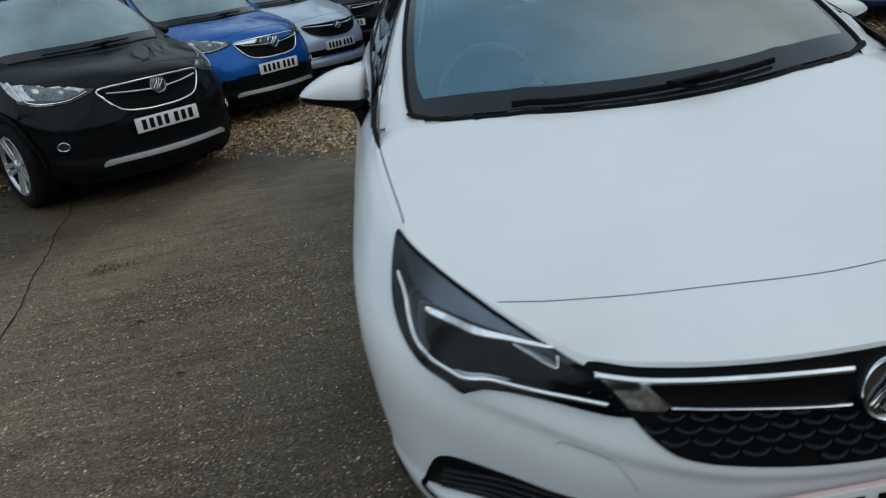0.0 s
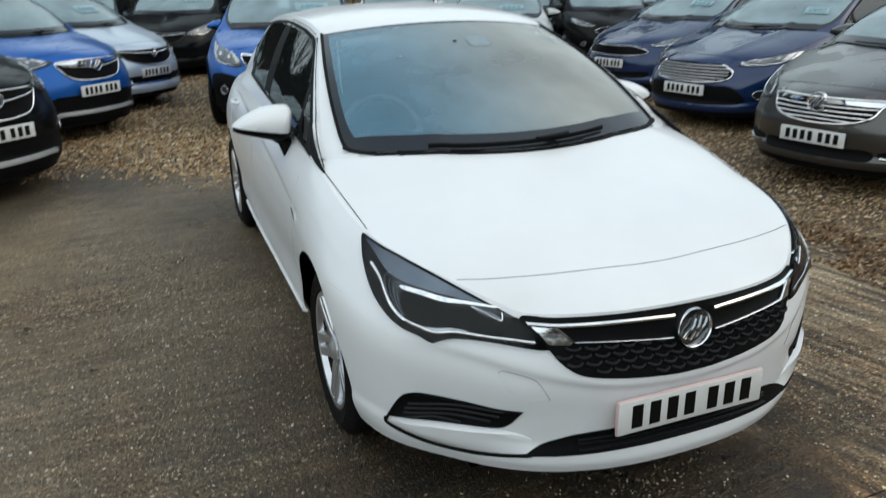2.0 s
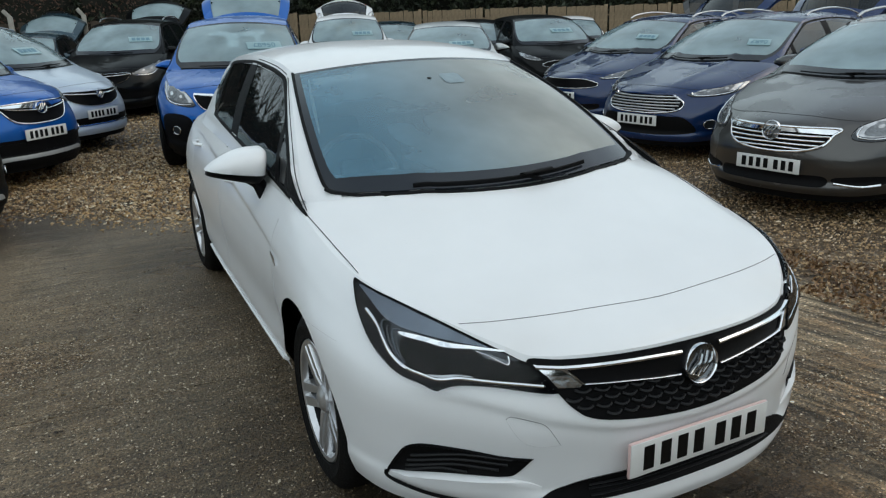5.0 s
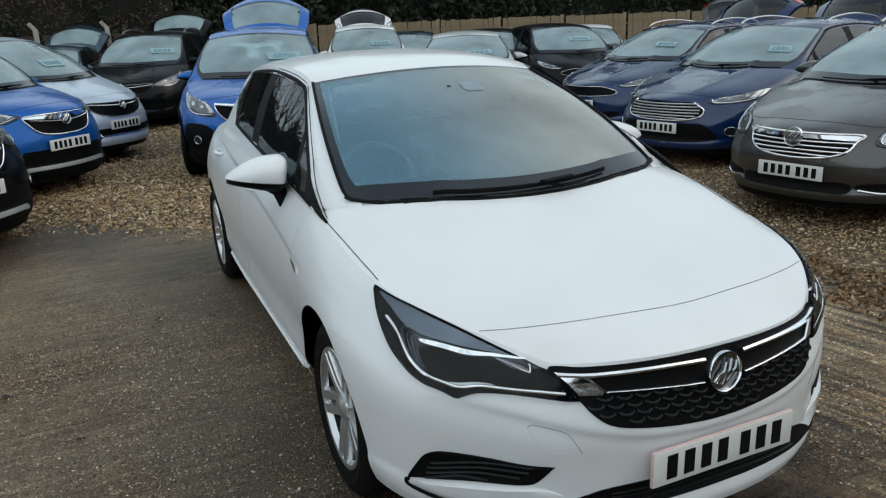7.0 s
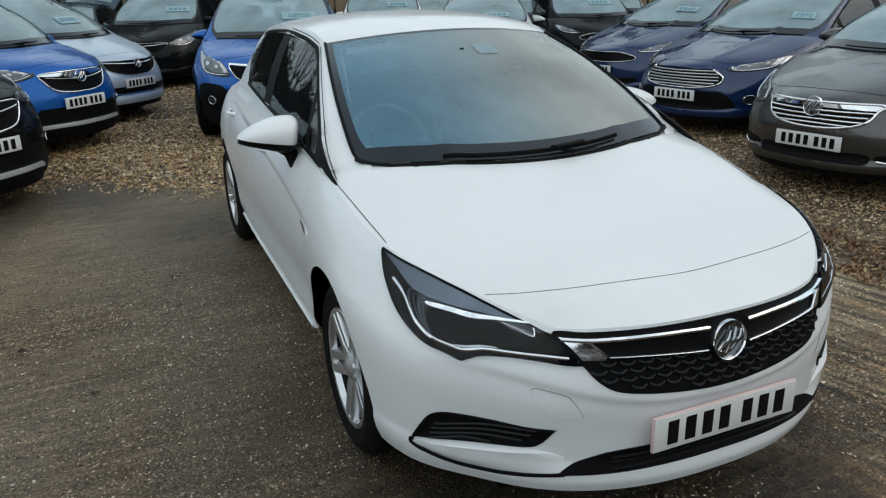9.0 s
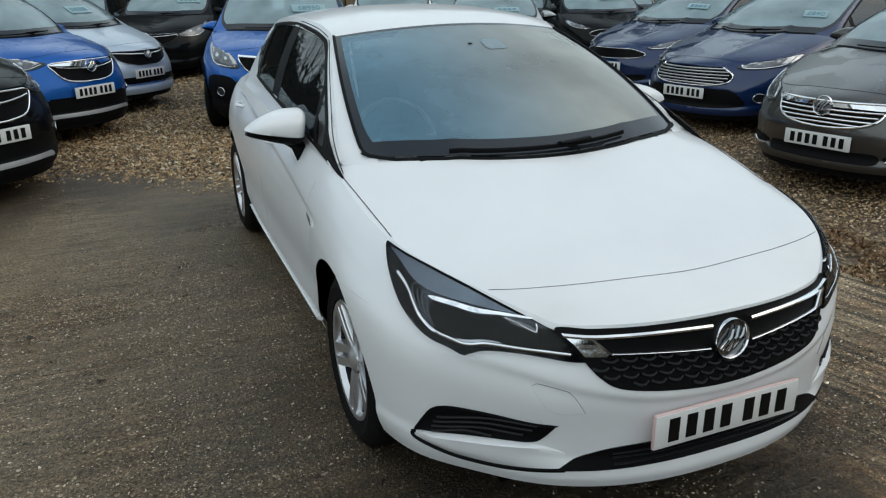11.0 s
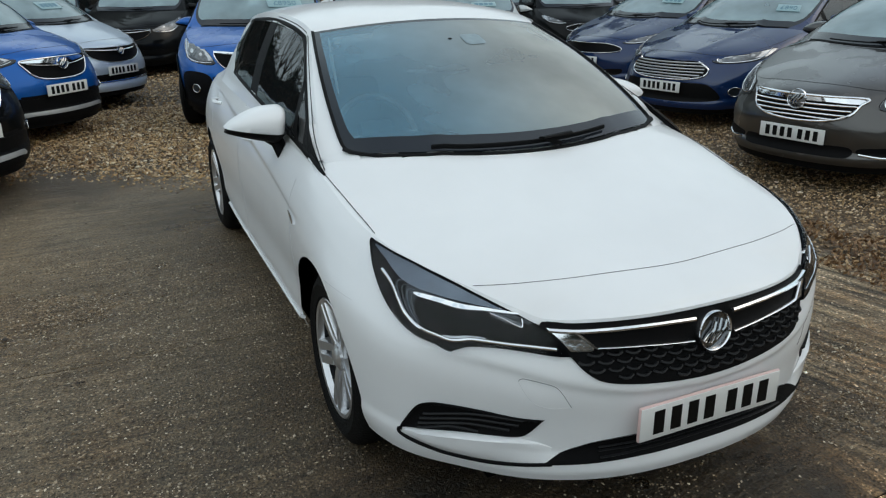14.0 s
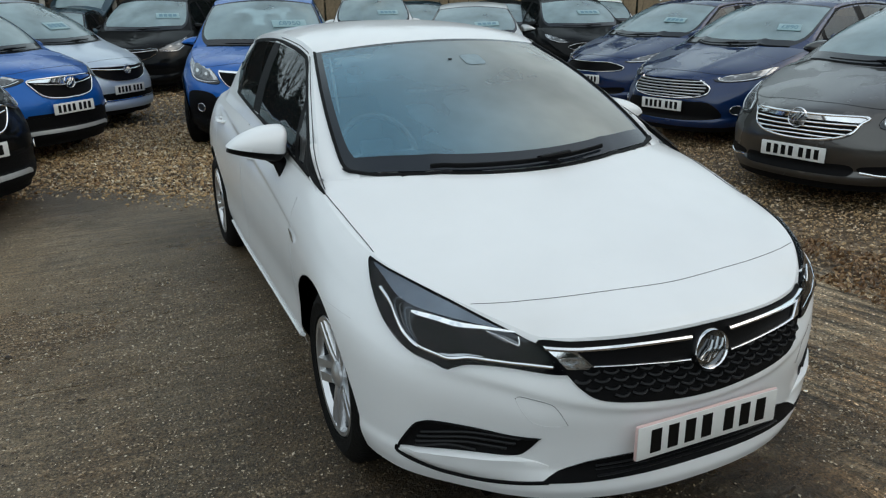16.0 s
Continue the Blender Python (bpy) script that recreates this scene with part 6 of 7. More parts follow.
    # wet ground, darkened further in colour for the shade under bumper and wheel
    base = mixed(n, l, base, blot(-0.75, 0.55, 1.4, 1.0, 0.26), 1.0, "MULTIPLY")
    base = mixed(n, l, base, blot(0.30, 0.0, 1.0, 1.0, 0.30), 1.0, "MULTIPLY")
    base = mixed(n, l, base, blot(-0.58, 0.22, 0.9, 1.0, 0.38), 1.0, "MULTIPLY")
    # rusty soil washed over the nearer bays
    rust = ramp(n, l, noise_tex(n, l, g, 2.6, 5, 0.65), [(0.42, (1.0, 1.0, 1.0)), (0.62, (1.05, 0.86, 0.68))])
    base = mixed(n, l, base, rust, ramp(n, l, math_node(n, l, "MULTIPLY_ADD", xyz.outputs[1], -0.45, 0.85), [(0.0, (0.15,)), (0.8, (1.0,))]), "MULTIPLY")
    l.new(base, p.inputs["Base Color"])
    # damp gloss in patches
    l.new(ramp(n, l, large, [(0.36, (0.22,)), (0.50, (0.36,)), (0.66, (0.60,))]), p.inputs["Roughness"])
    p.inputs["Specular IOR Level"].default_value = 0.4
    h = math_node(n, l, "MULTIPLY_ADD", broom, 4.0, fine)
    h = math_node(n, l, "MULTIPLY_ADD", pits, 0.4, h)
    h = math_node(n, l, "ADD", h, height)
    bp = n.new("ShaderNodeBump")
    bp.inputs["Strength"].default_value, bp.inputs["Distance"].default_value = 0.95, 0.010
    l.new(h, bp.inputs["Height"])
    l.new(bp.outputs["Normal"], p.inputs["Normal"])
    return m


def earth_mat():
    m, n, l, p = node_mat("gravel_bed")
    g = n.new("ShaderNodeNewGeometry").outputs["Position"]
    v = n.new("ShaderNodeTexVoronoi")
    v.inputs["Scale"].default_value = 38
    l.new(g, v.inputs["Vector"])
    sep = n.new("ShaderNodeSeparateColor")
    l.new(v.outputs["Color"], sep.inputs[0])
    col = ramp(n, l, sep.outputs[0], [(0.0, (0.050, 0.032, 0.018)), (0.4, (0.115, 0.074, 0.040)), (0.75, (0.17, 0.115, 0.066)), (1.0, (0.30, 0.24, 0.17))])
    col = mixed(n, l, col, ramp(n, l, noise_tex(n, l, g, 0.8, 5), [(0.3, (0.6,)), (0.7, (1.15,))]), 1.0, "MULTIPLY")
    l.new(col, p.inputs["Base Color"])
    p.inputs["Roughness"].default_value = 0.6
    bp = n.new("ShaderNodeBump")
    bp.inputs["Strength"].default_value, bp.inputs["Distance"].default_value = 0.9, 0.02
    bp.invert = True
    l.new(v.outputs["Distance"], bp.inputs["Height"])
    l.new(bp.outputs["Normal"], p.inputs["Normal"])
    return m


def stone_mat(name, stops, rough=0.45):
    m, n, l, p = node_mat(name)
    gi = n.new("ShaderNodeNewGeometry")
    l.new(ramp(n, l, gi.outputs["Random Per Island"], stops), p.inputs["Base Color"])
    p.inputs["Roughness"].default_value = rough
    return m


bm = bmesh.new()
bmesh.ops.create_grid(bm, x_segments=60, y_segments=60, size=400)
for v in bm.verts:
    v.co.z = -0.012
tagged(part("ground", bm, earth_mat(), smooth=False), "brown gravel and earth of the sales lot", kind="structure")

CONCRETE = concrete_mat()
rng = random.Random(7)


def slab(x0, x1, y0, y1):
    """One cast bay with a worn, slightly uneven edge."""
    bm = bmesh.new()
    nx, ny = max(2, int((x1 - x0) / 0.12)), max(2, int((y1 - y0) / 0.12))
    g = 0.003

    def edge(a, k):
        return 0.006 * noise.noise(Vector((a * 3.1, k * 7.7, 0))) + 0.004 * noise.noise(Vector((a * 11, k * 3.3, 2)))
    top = []
    for j in range(ny + 1):
        row = []
        for i in range(nx + 1):
            x, y = x0 + g + (x1 - x0 - 2 * g) * i / nx, y0 + g + (y1 - y0 - 2 * g) * j / ny
            if i in (0, nx):
                x += edge(y, x0 + i) * (1 if i else -1) * 0.5
            if j in (0, ny):
                y += edge(x, y0 + j) * 0.5
            z = 0.004 * noise.noise(Vector((x * 0.9, y * 0.9, 5)))
            row.append(Vector((x, y, z - (0.0015 if i in (0, nx) or j in (0, ny) else 0))))
        top.append(row)
    grid(bm, top)
    rim = top[0] + [r[-1] for r in top[1:]] + top[-1][-2::-1] + [r[0] for r in top[-2:0:-1]]
    for a, b in zip(rim, rim[1:] + rim[:1]):
        bm.faces.new([bm.verts.new(v) for v in (a, b, b - Vector((0, 0, 0.05)), a - Vector((0, 0, 0.05)))])
    return bm


yard = tagged(new("pavement"), "wet old concrete yard cast in bays", kind="structure")
ys = [-24.7, -18.6, -12.4, -8.3, -4.22, -2.17, -0.12, 1.93, 3.98, 6.03]
for a, b in zip(ys, ys[1:]):
    for x0, x1 in ((-9.0, 2.32),):
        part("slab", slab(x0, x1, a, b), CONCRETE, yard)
# soil that fills the joints
soil = mat("joint_soil", (0.022, 0.016, 0.010), 0.9, var=0.4, scale=30, spec=0.1)
for y in ys[2:]:
    bm = bmesh.new()
    grid(bm, [[Vector((-9 + 11.32 * i / 280, y + d, -0.004 + 0.0062 * noise.noise(Vector((i * 0.11, y, 4))) + 0.003 * noise.noise(Vector((i * 0.6, y, 1))))) for i in range(281)] for d in (-0.012, -0.004, 0.004, 0.012)])
    part("joint_filling", bm, soil, yard)


# an open crack across the bays, filled with soil
line = []
for i in range(61):
    y = 1.60 + 3.75 * i / 60
    line.append(Vector((-2.57 - 0.215 * (y - 1.60) + 0.030 * noise.noise(Vector((y * 2.3, 4, 1))) + 0.012 * noise.noise(Vector((y * 9, 2, 1))), y, 0.004)))
bm = bmesh.new()
grid(bm, [[p + Vector((d * (0.5 + 0.9 * abs(noise.noise(Vector((p.y * 4, k, 7))))), 0, -0.0006 * abs(k))) for k, d in ((-1, -0.006), (0, 0.0), (1, 0.006))] for p in line])
part("crack_filling", bm, soil, yard)


def stones(name, label, spots, sizes, material, flat=0.6):
    """Many small stones in one mesh: eight-sided lumps, each turned and stretched by chance."""
    r = np.random.RandomState(11)
    n = len(spots)
    base = np.array([(1, 0, 0), (-1, 0, 0), (0, 1, 0), (0, -1, 0), (0, 0, 1), (0, 0, -1)], float)
    faces = np.array([(0, 2, 4), (2, 1, 4), (1, 3, 4), (3, 0, 4), (2, 0, 5), (1, 2, 5), (3, 1, 5), (0, 3, 5)])
    s = sizes[:, None] * np.stack([r.uniform(0.75, 1.35, n), r.uniform(0.6, 1.0, n), r.uniform(0.35, 0.75, n) * flat / 0.6], 1)
    a, b = r.uniform(0, 2 * np.pi, n), r.uniform(-0.5, 0.5, n)
    v = base[None] * s[:, None] * r.uniform(0.75, 1.15, (n, 6, 1))
    vx, vz = v[:, :, 0] * np.cos(b)[:, None] - v[:, :, 2] * np.sin(b)[:, None], v[:, :, 0] * np.sin(b)[:, None] + v[:, :, 2] * np.cos(b)[:, None]
    x = vx * np.cos(a)[:, None] - v[:, :, 1] * np.sin(a)[:, None]
    y = vx * np.sin(a)[:, None] + v[:, :, 1] * np.cos(a)[:, None]
    v = np.stack([x, y, vz], 2) + spots[:, None]
    f = (faces[None] + 6 * np.arange(n)[:, None, None]).reshape(-1, 3)
    me = bpy.data.meshes.new(name)
    me.from_pydata(v.reshape(-1, 3).tolist(), [], f.tolist())
    me.materials.append(material)
    return tagged(new(name, me), label, "gravel", kind="stuff")


def on_gravel(x, y):
    """1 on the gravel, 0 on bare concrete; ragged between."""
    w = 0.5 * noise.noise(Vector((x * 0.9, y * 0.9, 3))) + 0.25 * noise.noise(Vector((x * 3, y * 3, 8)))
    d = max(y - 5.85, x - 2.35, 0.72 * (x + 1.55) + 0.70 * (y - 5.55)) + 0.28 * w
    return d


r = np.random.RandomState(5)
spots, sizes = [], []
for x0, x1, y0, y1, per, size in ((-5.5, 1.2, 4.6, 9.2, 1500, 0.0125), (1.0, 5.2, 0.4, 6.2, 1700, 0.0092), (-6, 5, 9.2, 14, 300, 0.018), (1.2, 6.2, 6.2, 9.2, 420, 0.016)):
    n = int((x1 - x0) * (y1 - y0) * per)
    for x, y, u, k in zip(r.uniform(x0, x1, n), r.uniform(y0, y1, n), r.uniform(0, 1, n), r.lognormal(0, 0.35, n)):
        d = on_gravel(x, y)
        if d < -0.30 or (d < 0.10 and u > (d + 0.30) / 0.40 * 0.55):
            continue
        spots.append((x, y, size * 0.25 + u * 0.012 * min(1, max(0, d * 3))))
        sizes.append(size * min(2.2, k))
GRAVEL = stone_mat("gravel_stones", [(0.0, (0.069, 0.038, 0.015)), (0.2, (0.258, 0.153, 0.061)), (0.5, (0.464, 0.302, 0.135)), (0.75, (0.413, 0.306, 0.176)), (0.92, (0.619, 0.484, 0.303)), (1.0, (0.671, 0.595, 0.451))], 0.42)
spots, sizes = np.array(spots), np.array(sizes)
side_strip = (spots[:, 0] > 1.0) & (spots[:, 1] < 6.2)
stones("gravel", "wet brown and ochre gravel stones", spots[~side_strip], sizes[~side_strip], GRAVEL)
stones("gravel", "small dark brown gravel beside the concrete", spots[side_strip], sizes[side_strip],
       stone_mat("fine_brown_gravel", [(0.0, (0.06, 0.034, 0.015)), (0.3, (0.22, 0.135, 0.060)), (0.65, (0.40, 0.265, 0.130)), (0.9, (0.56, 0.41, 0.24)), (1.0, (0.72, 0.62, 0.48))], 0.45))
# loose grit and leaf scraps on the concrete
spots, sizes = [], []
for x, y, u in zip(np.concatenate([r.uniform(-4.5, 2.3, 30000), r.uniform(-3.0, 2.3, 90000)]), np.concatenate([r.uniform(-1.2, 6, 30000), -0.6 + 4.2 * r.uniform(0, 1, 90000) ** 1.5]), r.uniform(0, 1, 120000)):
    dens = 0.5 + 0.8 * noise.noise(Vector((x * 1.1, y * 1.1, 9)))
    if math.hypot(x + 0.65, y - 0.25) < 0.5 + 0.2 * noise.noise(Vector((x * 3, y * 3, 2))):
        dens *= 0.25
    if u < dens:
        spots.append((x, y, 0.003))
        sizes.append(0.0026 + 0.0046 * (u / max(dens, 0.2)) ** 2 + (0.005 if u < 0.008 else 0))
# pale chips lie in drifts on the nearer bays
rc = np.random.RandomState(17)
for x, y, u in zip(rc.uniform(-2.4, 1.2, 16000), rc.uniform(-0.8, 1.3, 16000), rc.uniform(0, 1, 16000)):
    if noise.noise(Vector((x * 2.6, y * 2.6, 31))) + 0.5 * noise.noise(Vector((x * 8, y * 8, 5))) - 0.12 * max(0, y) > 0.22 + 0.5 * u and math.hypot(x + 0.65, y - 0.25) > 0.6:
        spots.append((x, y, 0.003))
        sizes.append(0.0055 + 0.005 * u)
# wet leaf scraps and soil clods
rl = np.random.RandomState(3)
dark, dsize = [], []
for x, y, n, sp, size in ((-1.75, 1.77, 6, 0.006, 0.012), (-2.06, 2.37, 7, 0.010, 0.013), (-1.99, 1.40, 7, 0.018, 0.007), (-2.21, 1.363, 7, 0.018, 0.007), (-2.31, 1.345, 7, 0.02, 0.007),
                          (-2.50, 3.19, 70, 0.055, 0.008), (-2.35, 3.21, 40, 0.05, 0.007), (-2.10, 4.70, 20, 0.10, 0.008), (-1.55, 4.3, 6, 0.2, 0.008), (1.25, 0.45, 5, 0.02, 0.007), (-1.45, 0.75, 20, 0.12, 0.006), (-0.9, 0.55, 14, 0.10, 0.006)):
    for _ in range(n):
        dark.append((x + rl.normal() * sp * 1.6, y + rl.normal() * sp * 0.6, 0.008))
        dsize.append(size * rl.uniform(0.5, 1.3))
stones("leaf_scraps", "dark wet leaf scraps and soil on the concrete", np.array(dark), np.array(dsize), stone_mat("wet_scraps", [(0.0, (0.012, 0.008, 0.005)), (0.7, (0.03, 0.018, 0.010)), (1.0, (0.07, 0.04, 0.02))], 0.6), 0.35)
stones("grit", "loose grit scattered on the concrete", np.array(spots), np.array(sizes), stone_mat("grit_stones", [(0.0, (0.03, 0.02, 0.012)), (0.3, (0.12, 0.078, 0.042)), (0.6, (0.27, 0.20, 0.12)), (0.85, (0.50, 0.41, 0.29)), (1.0, (0.78, 0.70, 0.56))], 0.5), 0.5)


# ---- fence and trees ----
FENCE = mat("weathered_fence_board", (0.25, 0.185, 0.115), 0.85, var=0.35, scale=14, bump=0.4, bscale=60)
DARKWOOD = mat("dark_fence_board", (0.060, 0.045, 0.032), 0.85, var=0.35, scale=14, bump=0.4, bscale=60)
POST = mat("concrete_post", (0.33, 0.31, 0.27), 0.85, var=0.2, scale=20, bump=0.3, bscale=80)


def board_fence(label, x0, y0, x1, y1, height, board, post, width=0.14, step=1.83, cranked=False):
    root = tagged(new("fence"), label, "fence", kind="structure")
    d = Vector((x1 - x0, y1 - y0, 0))
    n = int(d.length / step)
    d.normalize()
    turn = math.degrees(math.atan2(d.y, d.x))
    bm = block((width - 0.004, 0.02, height - 0.10), (0, 0, (height - 0.10) / 2 + 0.06), 0.004, segs=1)
    for v in bm.verts:
        v.co.x += 0.002 * math.sin(v.co.z * 5)
    first = part("board", bm, board, root)
    first_used = False
    rail_bm = block((step - 0.1, 0.05, 0.04), (step / 2, 0.04, 0))
    rail = None
    posts = None
    for k in range(n + 1):
        p = Vector((x0, y0, 0)) + d * (k * step)
        if posts is None:
            bm = block((0.10, 0.10, height + (0.10 if cranked else 0.0)), (0, -0.07 if cranked else 0.03, (height + (0.10 if cranked else 0.0)) / 2), 0.012)
            if cranked:
                block((0.08, 0.09, 0.20), (-0.05, -0.07, height + 0.15), 0.012, bm, Matrix.Rotation(radians(-38), 4, "Y"))
            posts = part("post", bm, post, root)
            ob = posts
        else:
            ob = new("post", posts.data)
            ob.parent = root
        ob.matrix_basis = Matrix.Translation(p) @ pose(0, 0, 0, rng.uniform(-0.6, 0.6), rng.uniform(-0.6, 0.6), turn)
        if k == n:
            break
        for z in (0.35, height - 0.3):
            if rail is None:
                rail = part("rail", rail_bm, board, root)
                ob = rail
            else:
                ob = new("rail", rail.data)
                ob.parent = root
            ob.matrix_basis = Matrix.Translation(p + Vector((0, 0, z))) @ pose(0, 0, 0, 0, 0, turn)
        m = int((step - 0.11) / width)
        for i in range(m):
            q = p + d * (0.11 + width * (i + 0.5))
            if not first_used:
                ob, first_used = first, True
            else:
                ob = new("board", first.data)
                ob.parent = root
            ob.matrix_basis = Matrix.Translation(q + Vector((0, 0, rng.uniform(-0.02, 0.02)))) @ pose(0, 0, 0, 0, rng.uniform(-0.5, 0.5), turn + rng.uniform(-2, 2))
    return root


board_fence("weathered brown close-boarded fence with capped posts", 1.4, 22.85, 20.5, 13.5, 1.74, FENCE, FENCE)
board_fence("dark boarded fence with cranked concrete posts", -9.45, 17.4, 0.9, 17.25, 1.68, DARKWOOD, POST, step=1.4, cranked=True)

LEAF = stone_mat("evergreen_leaves", [(0.0, (0.008, 0.012, 0.005)), (0.5, (0.015, 0.023, 0.009)), (0.85, (0.028, 0.038, 0.015)), (1.0, (0.05, 0.055, 0.025))], 0.55)
DRY = stone_mat("dry_leaves", [(0.0, (0.035, 0.020, 0.012)), (0.6, (0.085, 0.042, 0.026)), (1.0, (0.16, 0.085, 0.055))], 0.7)
BARK = mat("bark", (0.055, 0.044, 0.034), 0.9, var=0.4, scale=12, bump=0.6, bscale=30)


def leaf_mesh(points, size, seed):
    """Leaves as small folded blades at points, in one mesh."""
    q = np.random.RandomState(seed)
    n = len(points)
    p = np.asarray(points, float)
    d = q.normal(size=(n, 3))
    d /= np.linalg.norm(d, axis=1)[:, None]
    e = np.cross(d, q.normal(size=(n, 3)))
    e /= np.linalg.norm(e, axis=1)[:, None]
    up = np.cross(d, e)
    s = size * q.uniform(0.6, 1.4, n)[:, None]
    v = np.stack([p - d * s, p + e * s * 0.45 + up * s * 0.15, p + d * s, p - e * s * 0.45 + up * s * 0.15], 1).reshape(-1, 3)
    i = 4 * np.arange(n)[:, None]
    f = np.concatenate([i + np.array([[0, 1, 2]]), i + np.array([[0, 2, 3]])])
    me = bpy.data.meshes.new("leaves")
    me.from_pydata(v.tolist(), [], f.tolist())
    return me


def hedge(label, x0, y0, x1, y1, low, high, deep, count, size, seed, leaf=LEAF):
    """A deep evergreen belt with an uneven face and crown, and a dark sheet for the shade inside."""
    q = random.Random(seed)
    d = Vector((x1 - x0, y1 - y0, 0))
    length = d.length
    d.normalize()
    nrm = Vector((-d.y, d.x, 0))
    pts = []
    while len(pts) < count:
        a, z = q.uniform(0, length), low + (high - low) * q.random()
        crown = high * (0.80 + 0.35 * noise.noise(Vector((a * 0.25, seed, 0))))
        if z > crown:
            continue
        face = 0.9 * noise.noise(Vector((a * 0.5, z * 0.6, seed))) + 0.5 * noise.noise(Vector((a * 1.6, z * 1.7, seed + 3)))
        lump = noise.noise(Vector((a * 1.1, z * 1.1, seed + 9)))
        if lump < -0.25 and q.random() < 0.75:
            continue
        b = face + deep * q.random() ** 2.2
        pts.append(Vector((x0, y0, 0)) + d * a + nrm * b + Vector((0, 0, z)))
    me = leaf_mesh(pts, size, seed)
    me.materials.append(leaf)
    tagged(new("hedge", me), label, "hedge", kind="stuff")
    # one dark sheet, put in for the shade inside the belt
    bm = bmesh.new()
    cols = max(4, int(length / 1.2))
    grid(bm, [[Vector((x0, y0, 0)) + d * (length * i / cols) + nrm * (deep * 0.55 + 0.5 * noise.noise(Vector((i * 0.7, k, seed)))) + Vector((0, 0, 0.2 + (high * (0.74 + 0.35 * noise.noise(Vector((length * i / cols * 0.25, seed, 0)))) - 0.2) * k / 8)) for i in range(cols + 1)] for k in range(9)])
    tagged(part("shade_sheet", bm, mat("thicket_shade", (0.012, 0.013, 0.008), 0.95, var=0.5, scale=3, bump=0.8, bscale=4)), "dark sheet standing for the shade inside the hedge", "hedge", kind="stuff")


def tree(label, x, y, height, spread, seed, leaves=0, leaf=None):
    """A tree: tapered trunk, forking limbs and twigs, with scattered leaves."""
    q = random.Random(seed)
    root = tagged(new("tree"), label, "tree")
    root.location = (x, y, 0)
    bm, tips = bmesh.new(), []

    def limb(p, d, length, radius, level):
        pts, rad = [p.copy()], radius
        for i in range(5):
            d = (d + Vector((q.uniform(-1, 1), q.uniform(-1, 1), q.uniform(-0.3, 0.6))) * 0.16).normalized()
            p = p + d * (length / 5)
            pts.append(p.copy())
        rings = []
        for i, c in enumerate(pts):
            t = (pts[min(i + 1, 5)] - pts[max(i - 1, 0)]).normalized()
            s = t.orthogonal().normalized()
            u = t.cross(s)
            rr = radius * (1 - 0.6 * i / 5)
            k = 7 if level < 2 else 4
            rings.append([bm.verts.new(c + (s * math.cos(2 * math.pi * j / k) + u * math.sin(2 * math.pi * j / k)) * rr) for j in range(k)])
        for a, b in zip(rings, rings[1:]):
            for j in range(len(a)):
                bm.faces.new((a[j], a[(j + 1) % len(a)], b[(j + 1) % len(a)], b[j]))
        if level >= 3:
            tips.extend(pts[1:])
            return
        for i in range(4 if level else 6):
            f = q.randint(2, 5)
            a = q.uniform(0, 2 * math.pi)
            nd = (d * 0.6 + Vector((math.cos(a), math.sin(a), q.uniform(0.0, 0.7))) * (0.8 * spread)).normalized()
            limb(pts[f], nd, length * q.uniform(0.5, 0.72), radius * 0.45, level + 1)
    limb(Vector((0, 0, -0.1)), Vector((0, 0, 1)), height * 0.45, height * 0.022, 0)
    part("trunk", bm, BARK, root)
    if leaves:
        pts = [t + Vector((q.gauss(0, 0.25), q.gauss(0, 0.25), q.gauss(0, 0.2))) for t in (q.choice(tips) for _ in range(leaves))]
        me = leaf_mesh(pts, 0.035, seed)
        me.materials.append(leaf or LEAF)
        crown = new("crown", me)
        crown.parent = root
    return root


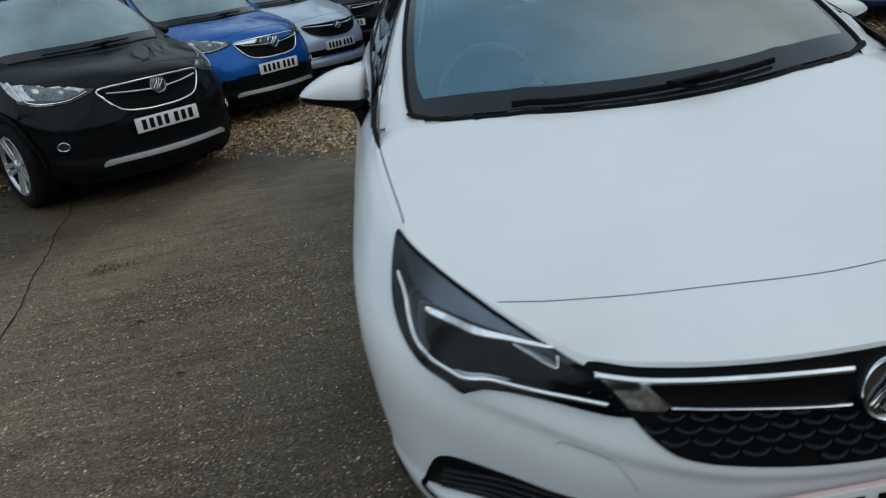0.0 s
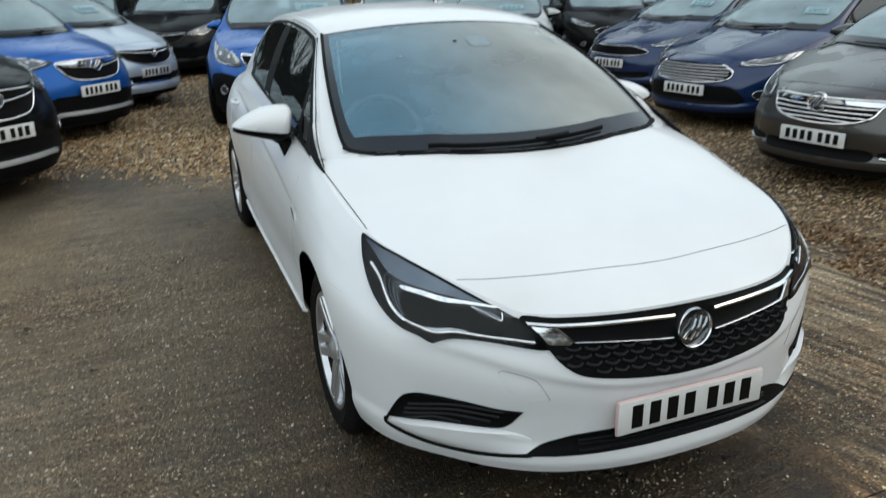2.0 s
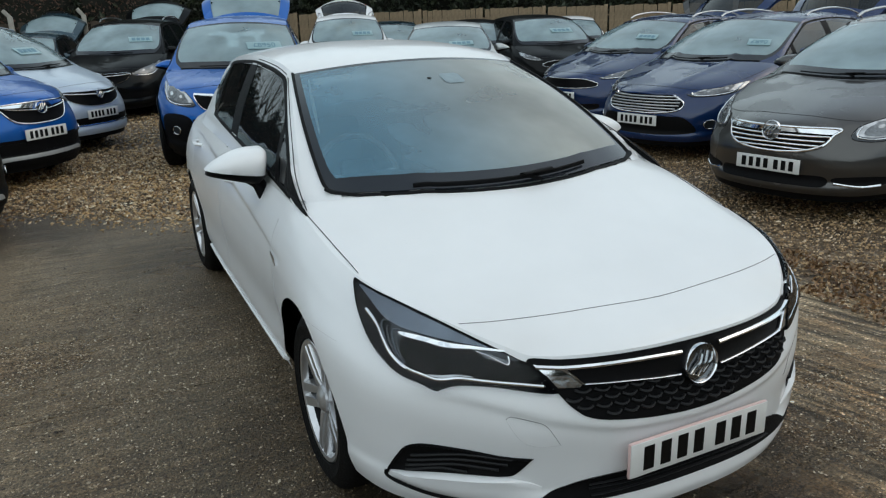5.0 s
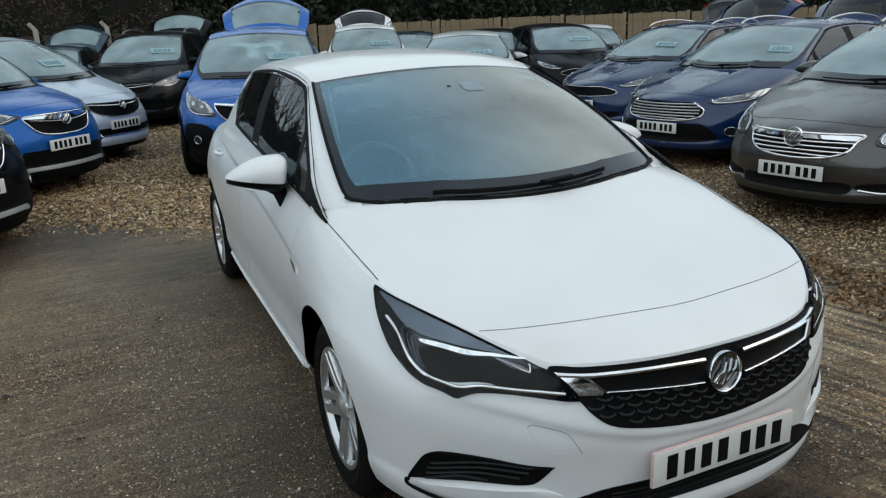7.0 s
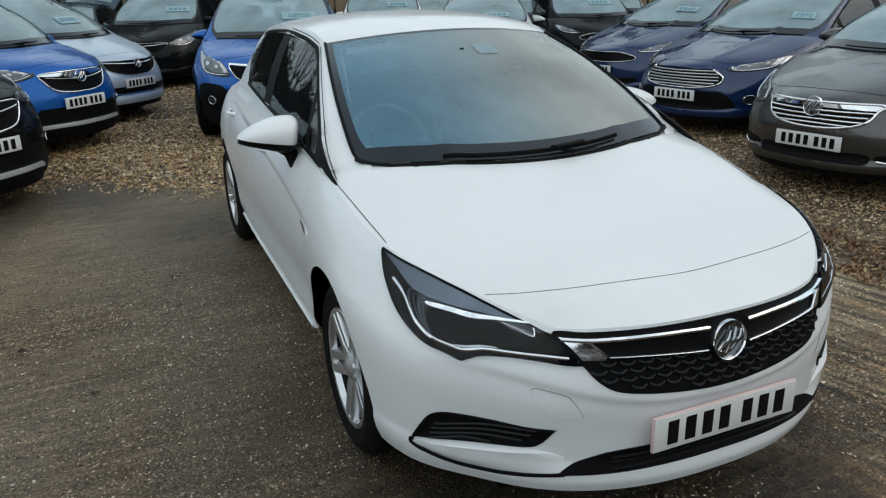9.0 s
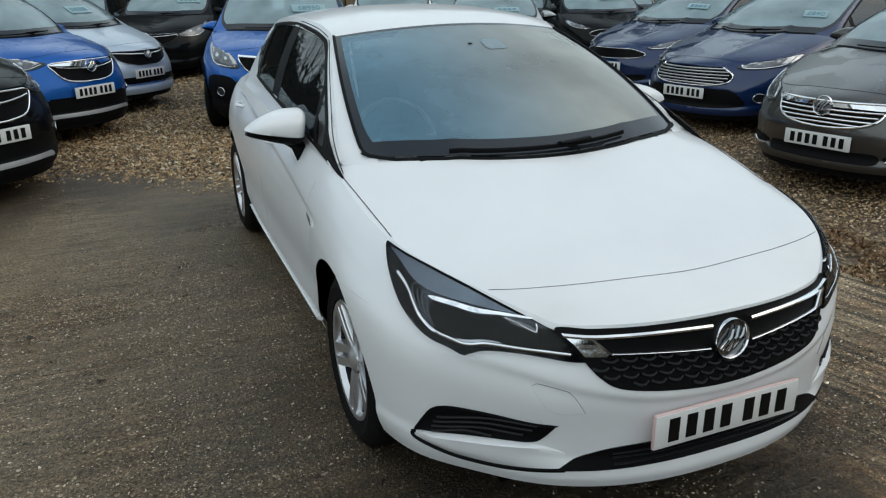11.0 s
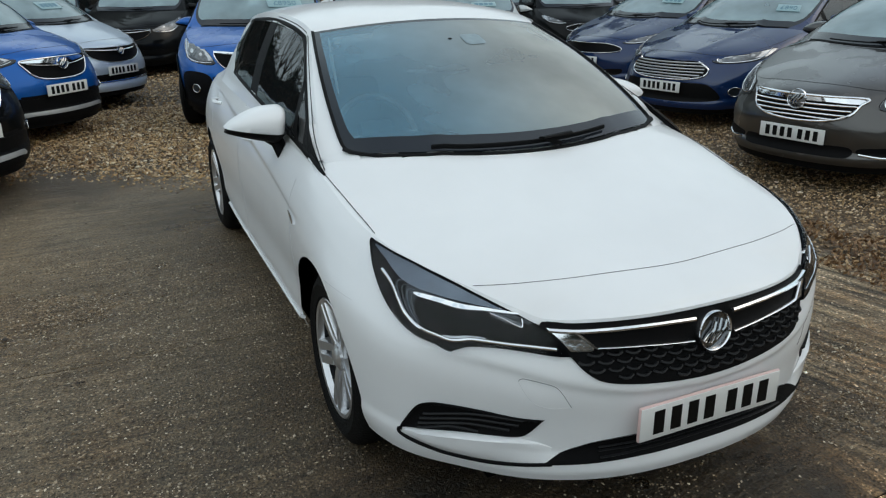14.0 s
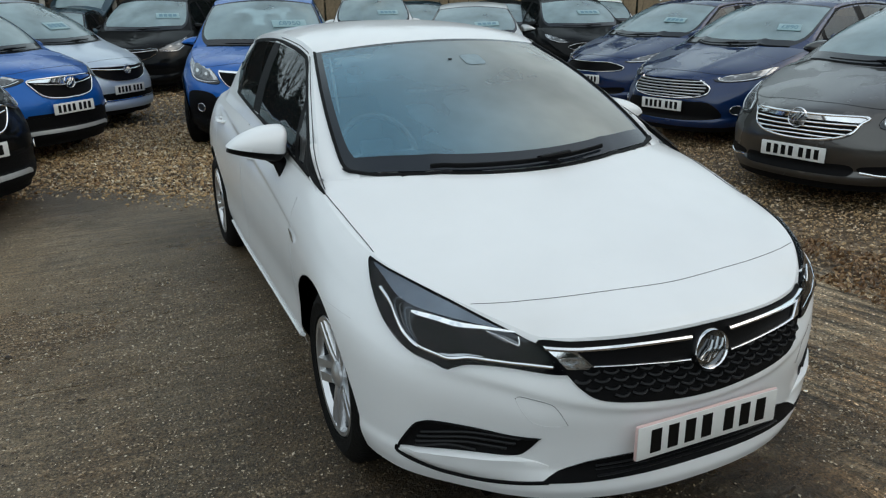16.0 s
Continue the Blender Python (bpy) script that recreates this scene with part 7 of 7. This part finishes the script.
hedge("tall dark evergreen hedge behind the fence", 0.5, 24.4, 23.0, 13.6, 0.8, 8.0, 2.2, 34000, 0.10, 3)
hedge("dark evergreen shrubs behind the boarded fence", -1.2, 18.4, 4.5, 23.6, 0.4, 5.5, 1.8, 12000, 0.09, 4)
hedge("dark shrubs and brambles behind the fence", -16.0, 19.2, 0.0, 18.6, 0.5, 6.0, 2.0, 11000, 0.09, 5)
hedge("russet winter shrubs behind the fence", -9.0, 18.6, 0.5, 18.2, 1.3, 4.6, 0.8, 6500, 0.042, 6, DRY)
hedge("dark evergreen belt along the side of the lot", -17.0, -14.0, -16.5, 19.0, 0.2, 3.2, 2.0, 14000, 0.13, 7)
# unseen belt, added so that low reflections meet dark foliage
hedge("unseen evergreen belt added behind the viewpoint to darken reflections", 22.0, -15.0, -17.0, -14.0, 0.2, 4.8, 2.0, 14000, 0.16, 12)
# out of view; added to darken what the right-hand paintwork reflects
hedge("unseen dark evergreen belt added to darken reflections on the right", 23.5, 13.5, 22.0, -16.0, 0.2, 7.5, 2.0, 15000, 0.14, 8)
for i, (x, y, h) in enumerate(((-9.5, 20.5, 9), (-5.8, 21.0, 10), (-2.4, 20.4, 8.5), (6.5, 23.5, 10), (13.5, 20.5, 11), (-14.5, 9.0, 10), (-14.0, 2.5, 11), (-14.8, 14.5, 9))):
    tree("bare winter tree with grey-brown branches", x, y, h, 1.0, 20 + i, 900, DRY)
# fallen leaves along the edge of the gravel
rq = random.Random(41)
litter = []
while len(litter) < 3000:
    x, y = rq.uniform(1.3, 4.6), rq.uniform(0.6, 6.0)
    if -0.28 < on_gravel(x, y) < 0.55 and noise.noise(Vector((x * 1.4, y * 1.4, 21))) > -0.1:
        litter.append((x, y, 0.010 + 0.012 * rq.random()))
while len(litter) < 6200:
    x, y = rq.uniform(-4.0, 0.6), rq.uniform(5.2, 9.0)
    if on_gravel(x, y) > -0.1:
        litter.append((x, y, 0.012 + 0.010 * rq.random()))
me = leaf_mesh(litter, 0.017, 42)
me.materials.append(stone_mat("fallen_leaves", [(0.0, (0.07, 0.036, 0.016)), (0.5, (0.19, 0.10, 0.042)), (0.85, (0.34, 0.20, 0.095)), (1.0, (0.48, 0.34, 0.18))], 0.5))
tagged(new("fallen_leaves", me), "brown wet fallen leaves on the gravel edge", "leaves", kind="stuff")
